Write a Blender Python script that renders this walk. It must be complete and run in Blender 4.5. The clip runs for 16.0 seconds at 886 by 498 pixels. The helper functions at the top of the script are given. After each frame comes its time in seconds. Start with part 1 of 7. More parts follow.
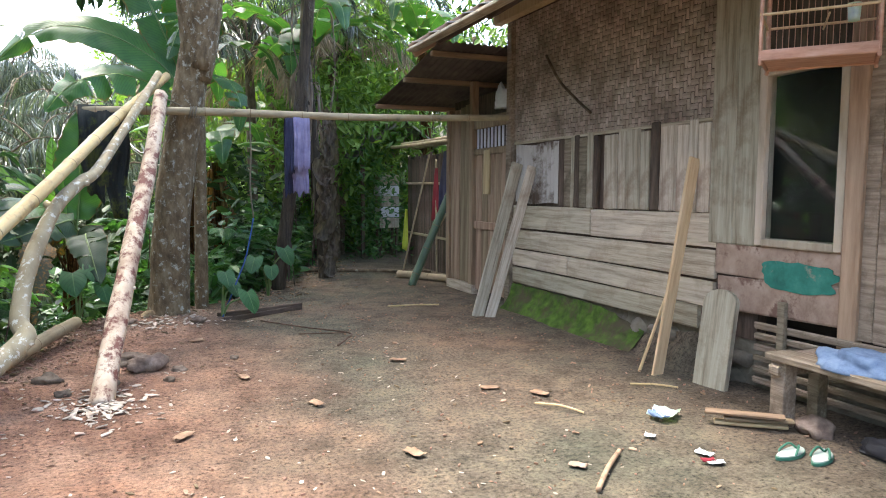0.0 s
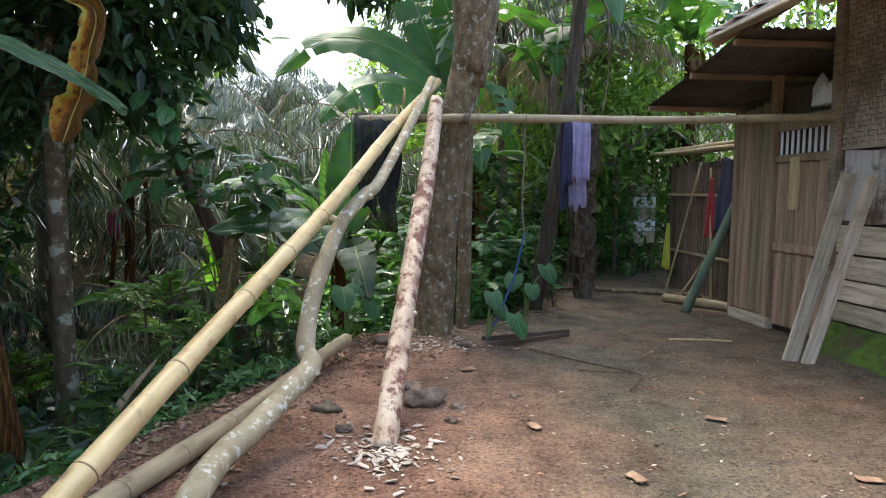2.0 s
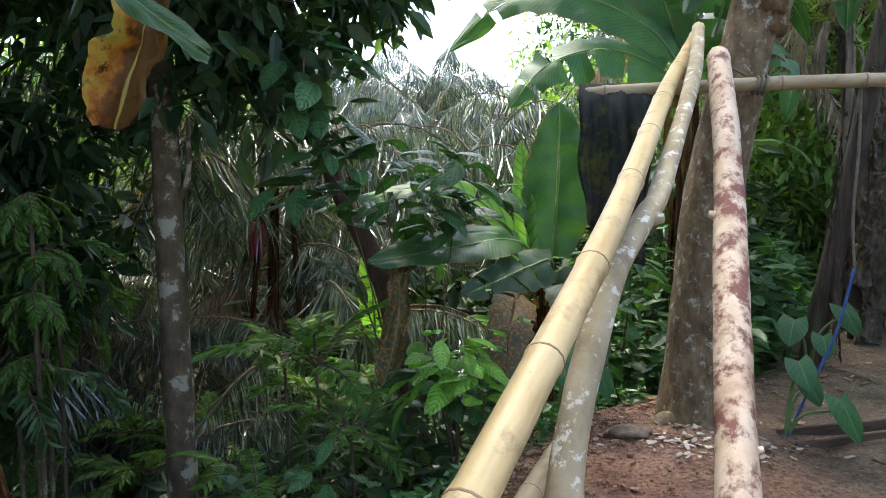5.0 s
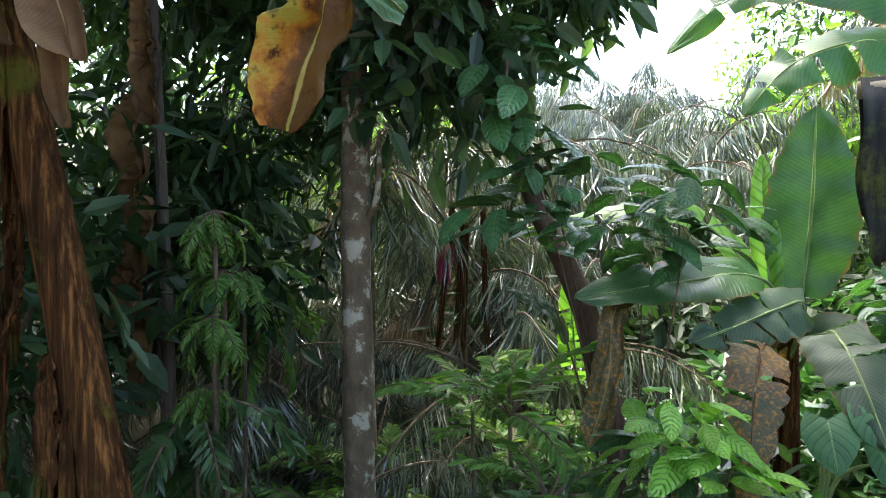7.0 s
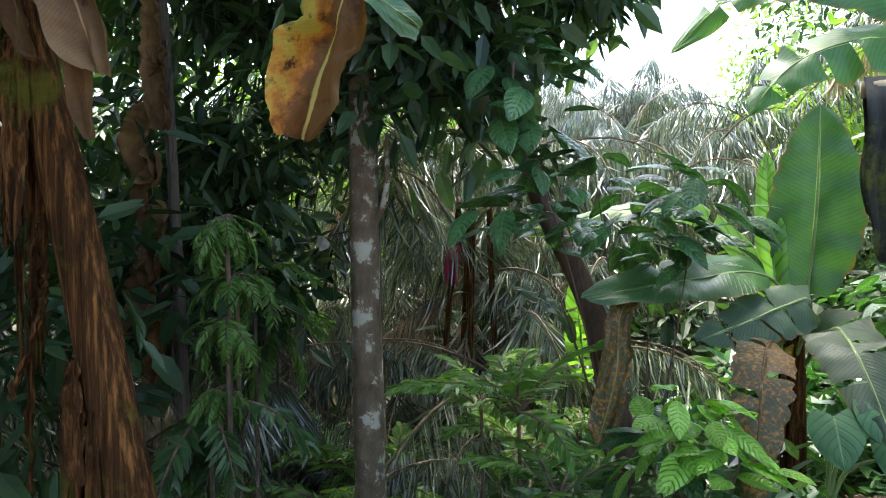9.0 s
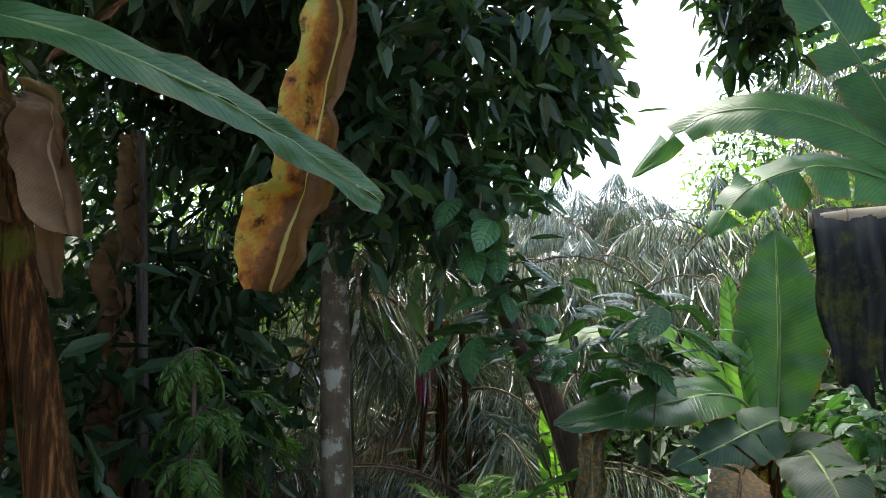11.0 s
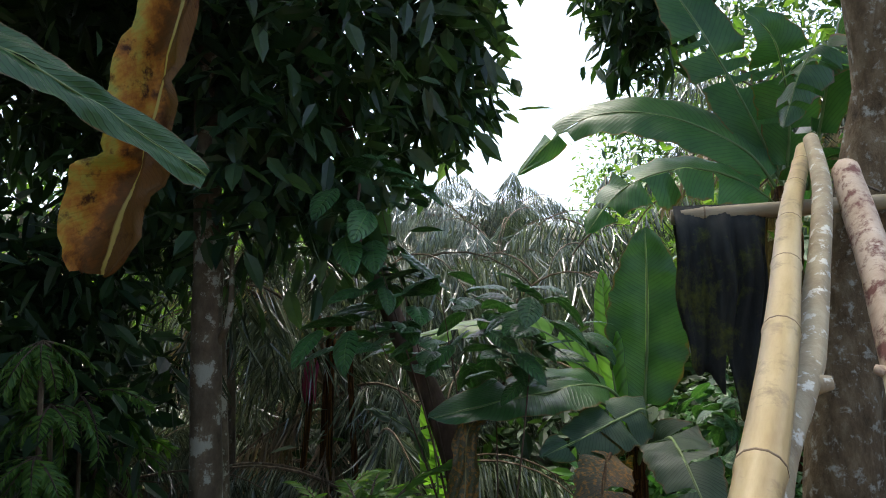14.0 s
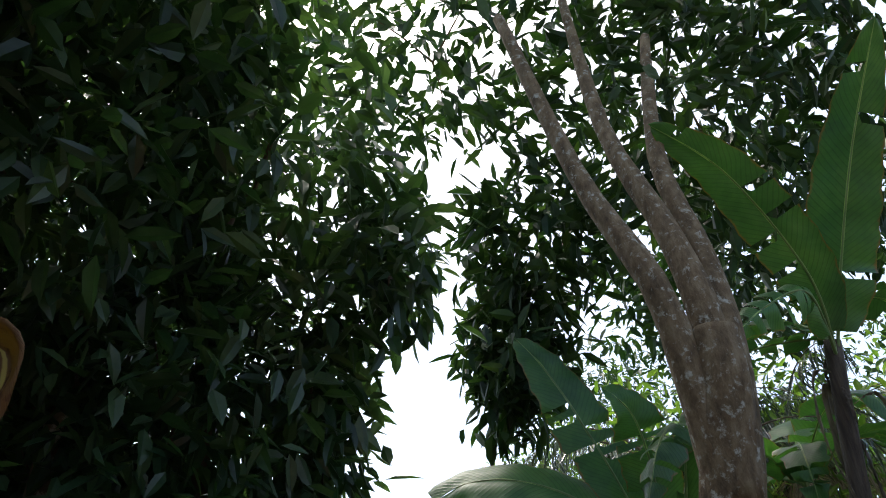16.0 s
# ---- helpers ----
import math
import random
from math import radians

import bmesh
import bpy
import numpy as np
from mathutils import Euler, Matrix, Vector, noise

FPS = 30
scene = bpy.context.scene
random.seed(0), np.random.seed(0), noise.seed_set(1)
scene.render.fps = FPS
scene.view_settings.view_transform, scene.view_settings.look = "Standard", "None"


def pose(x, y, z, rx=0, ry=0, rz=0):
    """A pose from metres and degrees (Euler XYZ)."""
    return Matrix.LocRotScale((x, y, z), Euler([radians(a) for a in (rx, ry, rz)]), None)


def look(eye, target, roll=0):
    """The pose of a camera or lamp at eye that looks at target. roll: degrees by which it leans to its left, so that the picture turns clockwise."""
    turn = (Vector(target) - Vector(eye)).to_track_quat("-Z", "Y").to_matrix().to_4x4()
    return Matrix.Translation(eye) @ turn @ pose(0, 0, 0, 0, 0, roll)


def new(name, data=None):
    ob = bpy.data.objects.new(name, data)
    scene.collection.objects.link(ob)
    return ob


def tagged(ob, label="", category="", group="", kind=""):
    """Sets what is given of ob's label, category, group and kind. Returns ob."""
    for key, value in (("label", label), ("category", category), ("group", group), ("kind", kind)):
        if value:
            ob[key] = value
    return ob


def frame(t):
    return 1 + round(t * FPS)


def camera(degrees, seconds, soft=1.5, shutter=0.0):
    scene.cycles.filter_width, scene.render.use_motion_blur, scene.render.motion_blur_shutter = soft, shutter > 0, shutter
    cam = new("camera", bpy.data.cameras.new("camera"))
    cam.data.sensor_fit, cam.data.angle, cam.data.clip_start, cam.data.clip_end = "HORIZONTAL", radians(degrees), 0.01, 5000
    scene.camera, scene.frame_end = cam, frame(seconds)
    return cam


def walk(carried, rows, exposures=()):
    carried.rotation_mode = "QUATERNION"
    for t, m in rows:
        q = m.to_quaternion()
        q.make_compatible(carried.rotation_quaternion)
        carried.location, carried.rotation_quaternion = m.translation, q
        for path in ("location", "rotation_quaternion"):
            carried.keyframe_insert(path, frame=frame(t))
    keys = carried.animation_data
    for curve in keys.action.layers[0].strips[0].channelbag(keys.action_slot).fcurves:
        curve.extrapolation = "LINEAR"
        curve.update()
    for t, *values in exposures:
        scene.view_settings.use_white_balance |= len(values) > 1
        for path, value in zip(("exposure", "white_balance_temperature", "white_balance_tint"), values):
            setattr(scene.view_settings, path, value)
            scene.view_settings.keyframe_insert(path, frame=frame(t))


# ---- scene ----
cam = camera(64.9, 16.0, soft=1.0)
PATH = [
    (0, (-0.001, 0.101, 1.495), (0.756, 1.945, 1.327), 0.3),
    (0.5, (-0.145, 0.337, 1.532), (0.458, 2.237, 1.377), 0.8),
    (1, (-0.195, 0.598, 1.518), (0.353, 2.516, 1.362), 0.6),
    (1.5, (-0.221, 0.889, 1.549), (0.18, 2.841, 1.377), 0.3),
    (2, (-0.353, 1.087, 1.545), (-0.195, 3.075, 1.393), 0.8),
    (2.1, (-0.384, 1.125, 1.545), (-0.239, 3.112, 1.379), 1.7),
    (2.5, (-0.491, 1.321, 1.554), (-0.429, 3.314, 1.404), 1.3),
    (3, (-0.557, 1.703, 1.566), (-0.539, 3.695, 1.391), 0.8),
    (3.5, (-0.663, 2.089, 1.533), (-0.761, 4.079, 1.361), 0.5),
    (3.6, (-0.704, 2.163, 1.534), (-0.81, 4.152, 1.355), 0.9),
    (3.7, (-0.721, 2.252, 1.539), (-0.861, 4.24, 1.376), 0.7),
    (5.8, (-1.04, 3.662, 1.635), (-1.429, 5.618, 1.494), -0.2),
    (6, (-1.066, 3.739, 1.627), (-1.548, 5.676, 1.5), -0.5),
    (6.5, (-1.165, 3.845, 1.626), (-1.884, 5.707, 1.51), 0.3),
    (7, (-1.201, 3.839, 1.618), (-1.964, 5.685, 1.523), 0.9),
    (7.5, (-1.222, 3.812, 1.62), (-1.992, 5.656, 1.522), 0.6),
    (8, (-1.212, 3.8, 1.624), (-1.994, 5.638, 1.52), 0.5),
    (8.5, (-1.196, 3.797, 1.628), (-1.968, 5.639, 1.525), 0.3),
    (9, (-1.203, 3.791, 1.636), (-1.978, 5.632, 1.535), 0.4),
    (9.5, (-1.201, 3.773, 1.67), (-1.985, 5.607, 1.818), 0.5),
    (9.7, (-1.181, 3.757, 1.711), (-1.96, 5.587, 1.916), 0.0),
    (12, (-1.152, 3.763, 1.745), (-1.79, 5.649, 1.94), 0.3),
    (12.5, (-1.141, 3.767, 1.734), (-1.727, 5.669, 1.928), -0.1),
    (13, (-1.137, 3.806, 1.733), (-1.675, 5.722, 1.924), -0.2),
    (13.5, (-1.105, 3.799, 1.734), (-1.597, 5.729, 1.921), -0.1),
    (14, (-1.045, 3.83, 1.708), (-1.485, 5.771, 1.91), -0.3),
    (14.5, (-0.958, 3.88, 1.69), (-1.326, 5.81, 2.066), -0.5),
    (15, (-0.88, 3.86, 1.74), (-1.185, 5.731, 2.378), -0.6),
    (15.5, (-0.86, 3.84, 1.77), (-1.075, 5.613, 2.668), -0.8),
    (16, (-0.85, 3.8, 1.83), (-0.962, 5.462, 2.937), -1.3),
]
EXPOSURES = [(0.0, 2.8), (0.5, 2.48), (1.5, 2.46), (2.5, 2.43), (3.5, 2.52), (6.0, 2.7), (7.0, 3.2), (9.0, 3.2), (9.6, 3.1), (12.0, 2.25), (14.0, 1.85), (14.5, 1.5), (15.0, 0.6), (15.5, 0.7), (16.0, 1.3)]
walk(cam, [(t, look(eye, target, roll)) for t, eye, target, roll in PATH], exposures=EXPOSURES)

# ---- world and light ----
world = bpy.data.worlds.new("world")
scene.world = world
world.use_nodes = True
wn = world.node_tree
sky = wn.nodes.new("ShaderNodeTexSky")
sky.sky_type, sky.sun_disc = "NISHITA", False
sky.sun_elevation, sky.sun_rotation = radians(68), radians(-28)
sky.dust_density, sky.air_density, sky.ozone_density = 4.0, 1.0, 1.0
wn.nodes["Background"].inputs["Strength"].default_value = 0.15
wn.links.new(sky.outputs[0], wn.nodes["Background"].inputs["Color"])
sun = new("sun", bpy.data.lights.new("sun", "SUN"))
sun.data.energy, sun.data.angle, sun.data.color = 1.5, radians(20), (1.0, 0.95, 0.88)
sun.matrix_world = look((-4.0, 12.5, 24.0), (0.0, 5.0, 0.0))


# ---- materials ----
def material(name, ramp, scale=8.0, stretch=(1, 1, 1), rough=0.8, bump=0.3, spot=None, spots=(2.0, 0.55, 0.62), vary=0.0,
             through_light=0.0, metal=0.0, detail=6.0, island=0.0, spec=0.4, wave=None):
    """A procedural surface: colour ramp over stretched noise, optional patches of a second colour, bump, random tint per object or island."""
    m = bpy.data.materials.new(name)
    m.use_nodes = True
    n, l = m.node_tree.nodes, m.node_tree.links
    bsdf = n["Principled BSDF"]
    coord = n.new("ShaderNodeTexCoord")
    mapping = n.new("ShaderNodeMapping")
    mapping.inputs["Scale"].default_value = stretch
    l.new(coord.outputs["Object"], mapping.inputs["Vector"])
    tex = n.new("ShaderNodeTexNoise")
    tex.inputs["Scale"].default_value, tex.inputs["Detail"].default_value, tex.inputs["Roughness"].default_value = scale, detail, 0.65
    l.new(mapping.outputs[0], tex.inputs["Vector"])
    cr = n.new("ShaderNodeValToRGB")
    while len(cr.color_ramp.elements) < len(ramp):
        cr.color_ramp.elements.new(0.5)
    for i, c in enumerate(ramp):
        cr.color_ramp.elements[i].position = 0.28 + 0.44 * i / max(1, len(ramp) - 1)
        cr.color_ramp.elements[i].color = (*c, 1)
    l.new(tex.outputs["Fac"], cr.inputs["Fac"])
    colour = cr.outputs["Color"]
    height = tex.outputs["Fac"]
    if wave:
        wv = n.new("ShaderNodeTexWave")
        wv.bands_direction = wave[0]
        wv.inputs["Scale"].default_value, wv.inputs["Distortion"].default_value = wave[1], wave[2]
        wv.inputs["Detail"].default_value = 2.0
        l.new(coord.outputs["Object"], wv.inputs["Vector"])
        mx = n.new("ShaderNodeMixRGB")
        mx.blend_type, mx.inputs["Fac"].default_value = "MULTIPLY", wave[3]
        l.new(colour, mx.inputs["Color1"])
        l.new(wv.outputs["Color"], mx.inputs["Color2"])
        colour = mx.outputs["Color"]
        height = wv.outputs["Fac"]
    if spot:
        t2 = n.new("ShaderNodeTexNoise")
        t2.inputs["Scale"].default_value, t2.inputs["Detail"].default_value, t2.inputs["Roughness"].default_value = spots[0], 8.0, 0.72
        l.new(coord.outputs["Object"], t2.inputs["Vector"])
        mr = n.new("ShaderNodeMapRange")
        mr.inputs["From Min"].default_value, mr.inputs["From Max"].default_value = spots[1], spots[2]
        l.new(t2.outputs["Fac"], mr.inputs["Value"])
        mx = n.new("ShaderNodeMixRGB")
        mx.inputs["Color2"].default_value = (*spot, 1)
        l.new(mr.outputs["Result"], mx.inputs["Fac"])
        l.new(colour, mx.inputs["Color1"])
        colour = mx.outputs["Color"]
    if vary or island:
        if island:
            src = n.new("ShaderNodeNewGeometry").outputs["Random Per Island"]
        else:
            src = n.new("ShaderNodeObjectInfo").outputs["Random"]
        amount = island or vary
        mr = n.new("ShaderNodeMapRange")
        mr.inputs["To Min"].default_value, mr.inputs["To Max"].default_value = 1 - amount, 1 + amount
        l.new(src, mr.inputs["Value"])
        hs = n.new("ShaderNodeHueSaturation")
        l.new(mr.outputs["Result"], hs.inputs["Value"])
        mh = n.new("ShaderNodeMapRange")
        mh.inputs["To Min"].default_value, mh.inputs["To Max"].default_value = 0.5 + 0.06 * amount, 0.5 - 0.06 * amount
        l.new(src, mh.inputs["Value"])
        l.new(mh.outputs["Result"], hs.inputs["Hue"])
        l.new(colour, hs.inputs["Color"])
        colour = hs.outputs["Color"]
    l.new(colour, bsdf.inputs["Base Color"])
    bsdf.inputs["Roughness"].default_value, bsdf.inputs["Metallic"].default_value = rough, metal
    bsdf.inputs["Specular IOR Level"].default_value = spec
    if bump:
        b = n.new("ShaderNodeBump")
        b.inputs["Strength"].default_value, b.inputs["Distance"].default_value = bump, 0.02
        l.new(height, b.inputs["Height"])
        l.new(b.outputs[0], bsdf.inputs["Normal"])
    if through_light:
        tr = n.new("ShaderNodeBsdfTranslucent")
        br = n.new("ShaderNodeMixRGB")
        br.blend_type, br.inputs["Fac"].default_value, br.inputs["Color2"].default_value = "MULTIPLY", 1.0, (1.5, 1.7, 0.6, 1)
        l.new(colour, br.inputs["Color1"])
        l.new(br.outputs["Color"], tr.inputs["Color"])
        ms = n.new("ShaderNodeMixShader")
        ms.inputs["Fac"].default_value = through_light
        l.new(bsdf.outputs[0], ms.inputs[1])
        l.new(tr.outputs[0], ms.inputs[2])
        l.new(ms.outputs[0], n["Material Output"].inputs["Surface"])
    return m


def soil_material():
    """Trodden earth: broad stains of red and grey-green, fine crumbs, grit and pits."""
    m = bpy.data.materials.new("soil")
    m.use_nodes = True
    n, l = m.node_tree.nodes, m.node_tree.links
    bsdf = n["Principled BSDF"]
    co = n.new("ShaderNodeTexCoord").outputs["Object"]

    def noise_tex(scale, detail, rough=0.6):
        t = n.new("ShaderNodeTexNoise")
        t.inputs["Scale"].default_value, t.inputs["Detail"].default_value, t.inputs["Roughness"].default_value = scale, detail, rough
        l.new(co, t.inputs["Vector"])
        return t.outputs["Fac"]

    def ramp(src, stops):
        r = n.new("ShaderNodeValToRGB")
        while len(r.color_ramp.elements) < len(stops):
            r.color_ramp.elements.new(0.5)
        for e, (q, c) in zip(r.color_ramp.elements, stops):
            e.position, e.color = q, (*c, 1)
        l.new(src, r.inputs["Fac"])
        return r.outputs["Color"]

    def mix(kind, fac, a, b):
        x = n.new("ShaderNodeMixRGB")
        x.blend_type = kind
        if isinstance(fac, float):
            x.inputs["Fac"].default_value = fac
        else:
            l.new(fac, x.inputs["Fac"])
        l.new(a, x.inputs["Color1"])
        l.new(b, x.inputs["Color2"])
        return x.outputs["Color"]
    broad = ramp(noise_tex(0.55, 4), [(0.36, (0.1, 0.099, 0.072)), (0.46, (0.135, 0.115, 0.084)), (0.6, (0.16, 0.12, 0.086)), (0.72, (0.18, 0.117, 0.08))])
    red = ramp(noise_tex(1.7, 6), [(0.3, (0.165, 0.09, 0.06)), (0.5, (0.27, 0.155, 0.104)), (0.7, (0.34, 0.22, 0.155))])
    sep = n.new("ShaderNodeSeparateXYZ")
    l.new(co, sep.inputs[0])
    wob = n.new("ShaderNodeMath")
    wob.operation = "MULTIPLY_ADD"
    wob.inputs[1].default_value = 2.4
    l.new(noise_tex(0.8, 5), wob.inputs[0])
    l.new(sep.outputs["X"], wob.inputs[2])
    area = n.new("ShaderNodeMapRange")
    area.inputs["From Min"].default_value, area.inputs["From Max"].default_value = 2.4, 1.0
    l.new(wob.outputs[0], area.inputs["Value"])
    broad = mix("MIX", area.outputs["Result"], broad, red)
    mid = ramp(noise_tex(3.5, 8, 0.7), [(0.32, (0.4, 0.4, 0.38)), (0.5, (0.95, 0.95, 0.95)), (0.68, (1.45, 1.42, 1.34))])
    fine = ramp(noise_tex(38.0, 6, 0.8), [(0.36, (0.3, 0.28, 0.26)), (0.47, (1.0, 1.0, 1.0)), (0.63, (1.55, 1.5, 1.42))])
    col = mix("MULTIPLY", 1.0, mix("MULTIPLY", 0.8, broad, mid), fine)
    l.new(col, bsdf.inputs["Base Color"])
    bsdf.inputs["Roughness"].default_value = 0.95
    bsdf.inputs["Specular IOR Level"].default_value = 0.2
    for scale, dist, prev in ((6.0, 0.08, None), (45.0, 0.025, 1)):
        b = n.new("ShaderNodeBump")
        b.inputs["Strength"].default_value, b.inputs["Distance"].default_value = 0.8, dist
        l.new(noise_tex(scale, 8, 0.7), b.inputs["Height"])
        if prev:
            l.new(last, b.inputs["Normal"])
        last = b.outputs[0]
    l.new(last, bsdf.inputs["Normal"])
    return m


def leaf_material(name, ramp, veins=46.0, slant=5.0, strength=0.14, rib=(0.3, 0.42, 0.16), rib_width=0.05, rough=0.4, spec=0.5, through_light=0.32, vary=0.25, bump=0.35,
                  edge=None, across=None, spot=None, spots=(9.0, 0.6, 0.68)):
    """A leaf drawn in its own coordinates: along the midrib and across it. Side veins, pale midrib, scorched edge, blotches."""
    m = bpy.data.materials.new(name)
    m.use_nodes = True
    n, l = m.node_tree.nodes, m.node_tree.links
    bsdf = n["Principled BSDF"]
    tc = n.new("ShaderNodeTexCoord")
    sep = n.new("ShaderNodeSeparateXYZ")
    l.new(tc.outputs["UV"], sep.inputs[0])

    def calc(op, a, b=None, c=None):
        x = n.new("ShaderNodeMath")
        x.operation = op
        for k, v in enumerate((a, b, c)):
            if v is None:
                continue
            if isinstance(v, (int, float)):
                x.inputs[k].default_value = v
            else:
                l.new(v, x.inputs[k])
        return x.outputs[0]

    def noise_tex(scale, detail=6.0):
        t = n.new("ShaderNodeTexNoise")
        t.inputs["Scale"].default_value, t.inputs["Detail"].default_value, t.inputs["Roughness"].default_value = scale, detail, 0.65
        l.new(tc.outputs["Object"], t.inputs["Vector"])
        return t.outputs["Fac"]

    def span(v, a, b):
        x = n.new("ShaderNodeMapRange")
        x.inputs["From Min"].default_value, x.inputs["From Max"].default_value = a, b
        l.new(v, x.inputs["Value"])
        return x.outputs["Result"]

    def blend(fac, a, b, kind="MIX"):
        x = n.new("ShaderNodeMixRGB")
        x.blend_type = kind
        for k, v in (("Fac", fac), ("Color1", a), ("Color2", b)):
            if isinstance(v, tuple):
                x.inputs[k].default_value = (*v, 1)
            elif isinstance(v, float):
                x.inputs[k].default_value = v
            else:
                l.new(v, x.inputs[k])
        return x.outputs["Color"]

    def ramped(v, colours, lo=0.28, hi=0.72):
        cr = n.new("ShaderNodeValToRGB")
        while len(cr.color_ramp.elements) < len(colours):
            cr.color_ramp.elements.new(0.5)
        for k, c in enumerate(colours):
            cr.color_ramp.elements[k].position = lo + (hi - lo) * k / max(1, len(colours) - 1)
            cr.color_ramp.elements[k].color = (*c, 1)
        l.new(v, cr.inputs["Fac"])
        return cr.outputs["Color"]
    side = calc("ABSOLUTE", sep.outputs["Y"])
    broad = noise_tex(3.0)
    colour = ramped(broad, ramp)
    if across:
        place = calc("MULTIPLY_ADD", sep.outputs["Y"], 0.6, 0.2)
        place = calc("ADD", place, calc("MULTIPLY_ADD", noise_tex(9.0, 8.0), 2.4, -1.2))
        place = calc("SUBTRACT", place, calc("MULTIPLY", span(sep.outputs["X"], 0.72, 1.0), 0.3))
        colour = blend(0.85, colour, ramped(place, across, 0.05, 0.95))
    wave = calc("SINE", calc("MULTIPLY", calc("SUBTRACT", sep.outputs["X"], calc("MULTIPLY", side, slant / veins)), veins * 6.283))
    line = span(wave, 0.45, 1.0)
    lo, hi = 1 - strength, 1 + strength * 0.6
    colour = blend(1.0, colour, ramped(line, [(hi, hi, hi), (lo, lo, lo)], 0.0, 1.0), "MULTIPLY")
    if spot:
        colour = blend(span(noise_tex(spots[0], 8.0), spots[1], spots[2]), colour, spot)
    if edge:
        colour = blend(span(calc("ADD", side, calc("MULTIPLY_ADD", noise_tex(14.0), 0.3, -0.15)), 0.93, 1.0), colour, edge)
    colour = blend(span(side, rib_width, rib_width * 0.5), colour, rib)
    if vary:
        hs = n.new("ShaderNodeHueSaturation")
        mr = n.new("ShaderNodeMapRange")
        mr.inputs["To Min"].default_value, mr.inputs["To Max"].default_value = 1 - vary, 1 + vary
        l.new(n.new("ShaderNodeObjectInfo").outputs["Random"], mr.inputs["Value"])
        l.new(mr.outputs["Result"], hs.inputs["Value"])
        l.new(colour, hs.inputs["Color"])
        colour = hs.outputs["Color"]
    l.new(colour, bsdf.inputs["Base Color"])
    bsdf.inputs["Roughness"].default_value, bsdf.inputs["Specular IOR Level"].default_value = rough, spec
    b = n.new("ShaderNodeBump")
    b.inputs["Strength"].default_value, b.inputs["Distance"].default_value = bump, 0.01
    l.new(calc("MULTIPLY_ADD", broad, 0.8, calc("MULTIPLY", line, -3.0 * strength)), b.inputs["Height"])
    l.new(b.outputs[0], bsdf.inputs["Normal"])
    tr = n.new("ShaderNodeBsdfTranslucent")
    l.new(blend(1.0, colour, (1.5, 1.7, 0.6), "MULTIPLY"), tr.inputs["Color"])
    ms = n.new("ShaderNodeMixShader")
    ms.inputs["Fac"].default_value = through_light
    l.new(bsdf.outputs[0], ms.inputs[1])
    l.new(tr.outputs[0], ms.inputs[2])
    l.new(ms.outputs[0], n["Material Output"].inputs["Surface"])
    return m


SOIL = soil_material()
FOREST = material("forest_soil", [(0.02, 0.025, 0.012), (0.05, 0.05, 0.025), (0.09, 0.07, 0.04)], 3.0, rough=0.95, bump=0.8, detail=10)
BARK = material("lichen_bark", [(0.05, 0.034, 0.016), (0.145, 0.104, 0.054), (0.25, 0.195, 0.115)], 14.0, (1, 1, 0.45), 0.9, 1.0,
                spot=(0.37, 0.37, 0.3), spots=(16.0, 0.55, 0.64))
BARK_DARK = material("dark_bark", [(0.03, 0.022, 0.013), (0.11, 0.08, 0.048), (0.22, 0.175, 0.11)], 12.0, (1, 1, 0.4), 0.9, 0.8,
                     spot=(0.32, 0.31, 0.23), spots=(9.0, 0.58, 0.66))
BARK_SLIM = material("slim_tree_bark", [(0.06, 0.042, 0.022), (0.13, 0.095, 0.055), (0.21, 0.165, 0.1)], 10.0, (1, 1, 0.6), 0.9, 0.6, spot=(0.38, 0.36, 0.27), spots=(6.0, 0.54, 0.58))
BARK_RED = material("coffee_bark", [(0.035, 0.023, 0.015), (0.1, 0.063, 0.042), (0.18, 0.12, 0.082)], 10.0, (1, 1, 0.3), 0.9, 0.8)
PEELED = material("peeled_log", [(0.34, 0.22, 0.14), (0.55, 0.43, 0.3), (0.68, 0.58, 0.44)], 7.0, (1, 1, 0.35), 0.75, 0.5,
                  spot=(0.17, 0.07, 0.05), spots=(9.0, 0.48, 0.58))
BRANCH = material("lichen_branch", [(0.22, 0.17, 0.1), (0.36, 0.3, 0.18), (0.45, 0.39, 0.25)], 8.0, (1, 1, 0.4), 0.8, 0.5,
                  spot=(0.62, 0.61, 0.5), spots=(17.0, 0.56, 0.6))
BAMBOO = material("dry_bamboo", [(0.43, 0.3, 0.13), (0.57, 0.43, 0.21), (0.67, 0.53, 0.29)], 5.0, (3, 3, 0.5), 0.45, 0.12,
                  spot=(0.26, 0.18, 0.09), spots=(7.0, 0.54, 0.68), vary=0.1)
BAMBOO_OLD = material("old_bamboo", [(0.24, 0.18, 0.1), (0.38, 0.3, 0.18), (0.47, 0.38, 0.24)], 5.0, (3, 3, 0.6), 0.6, 0.2,
                      spot=(0.16, 0.13, 0.08), spots=(5.0, 0.55, 0.68), vary=0.15)
BAMBOO_GREEN = material("green_bamboo", [(0.05, 0.09, 0.05), (0.1, 0.15, 0.09), (0.17, 0.21, 0.13)], 5.0, (3, 3, 0.5), 0.5, 0.1, vary=0.1)
KNOT = material("bamboo_ring", [(0.12, 0.08, 0.04), (0.28, 0.2, 0.11)], 12.0, rough=0.7, bump=0.2)
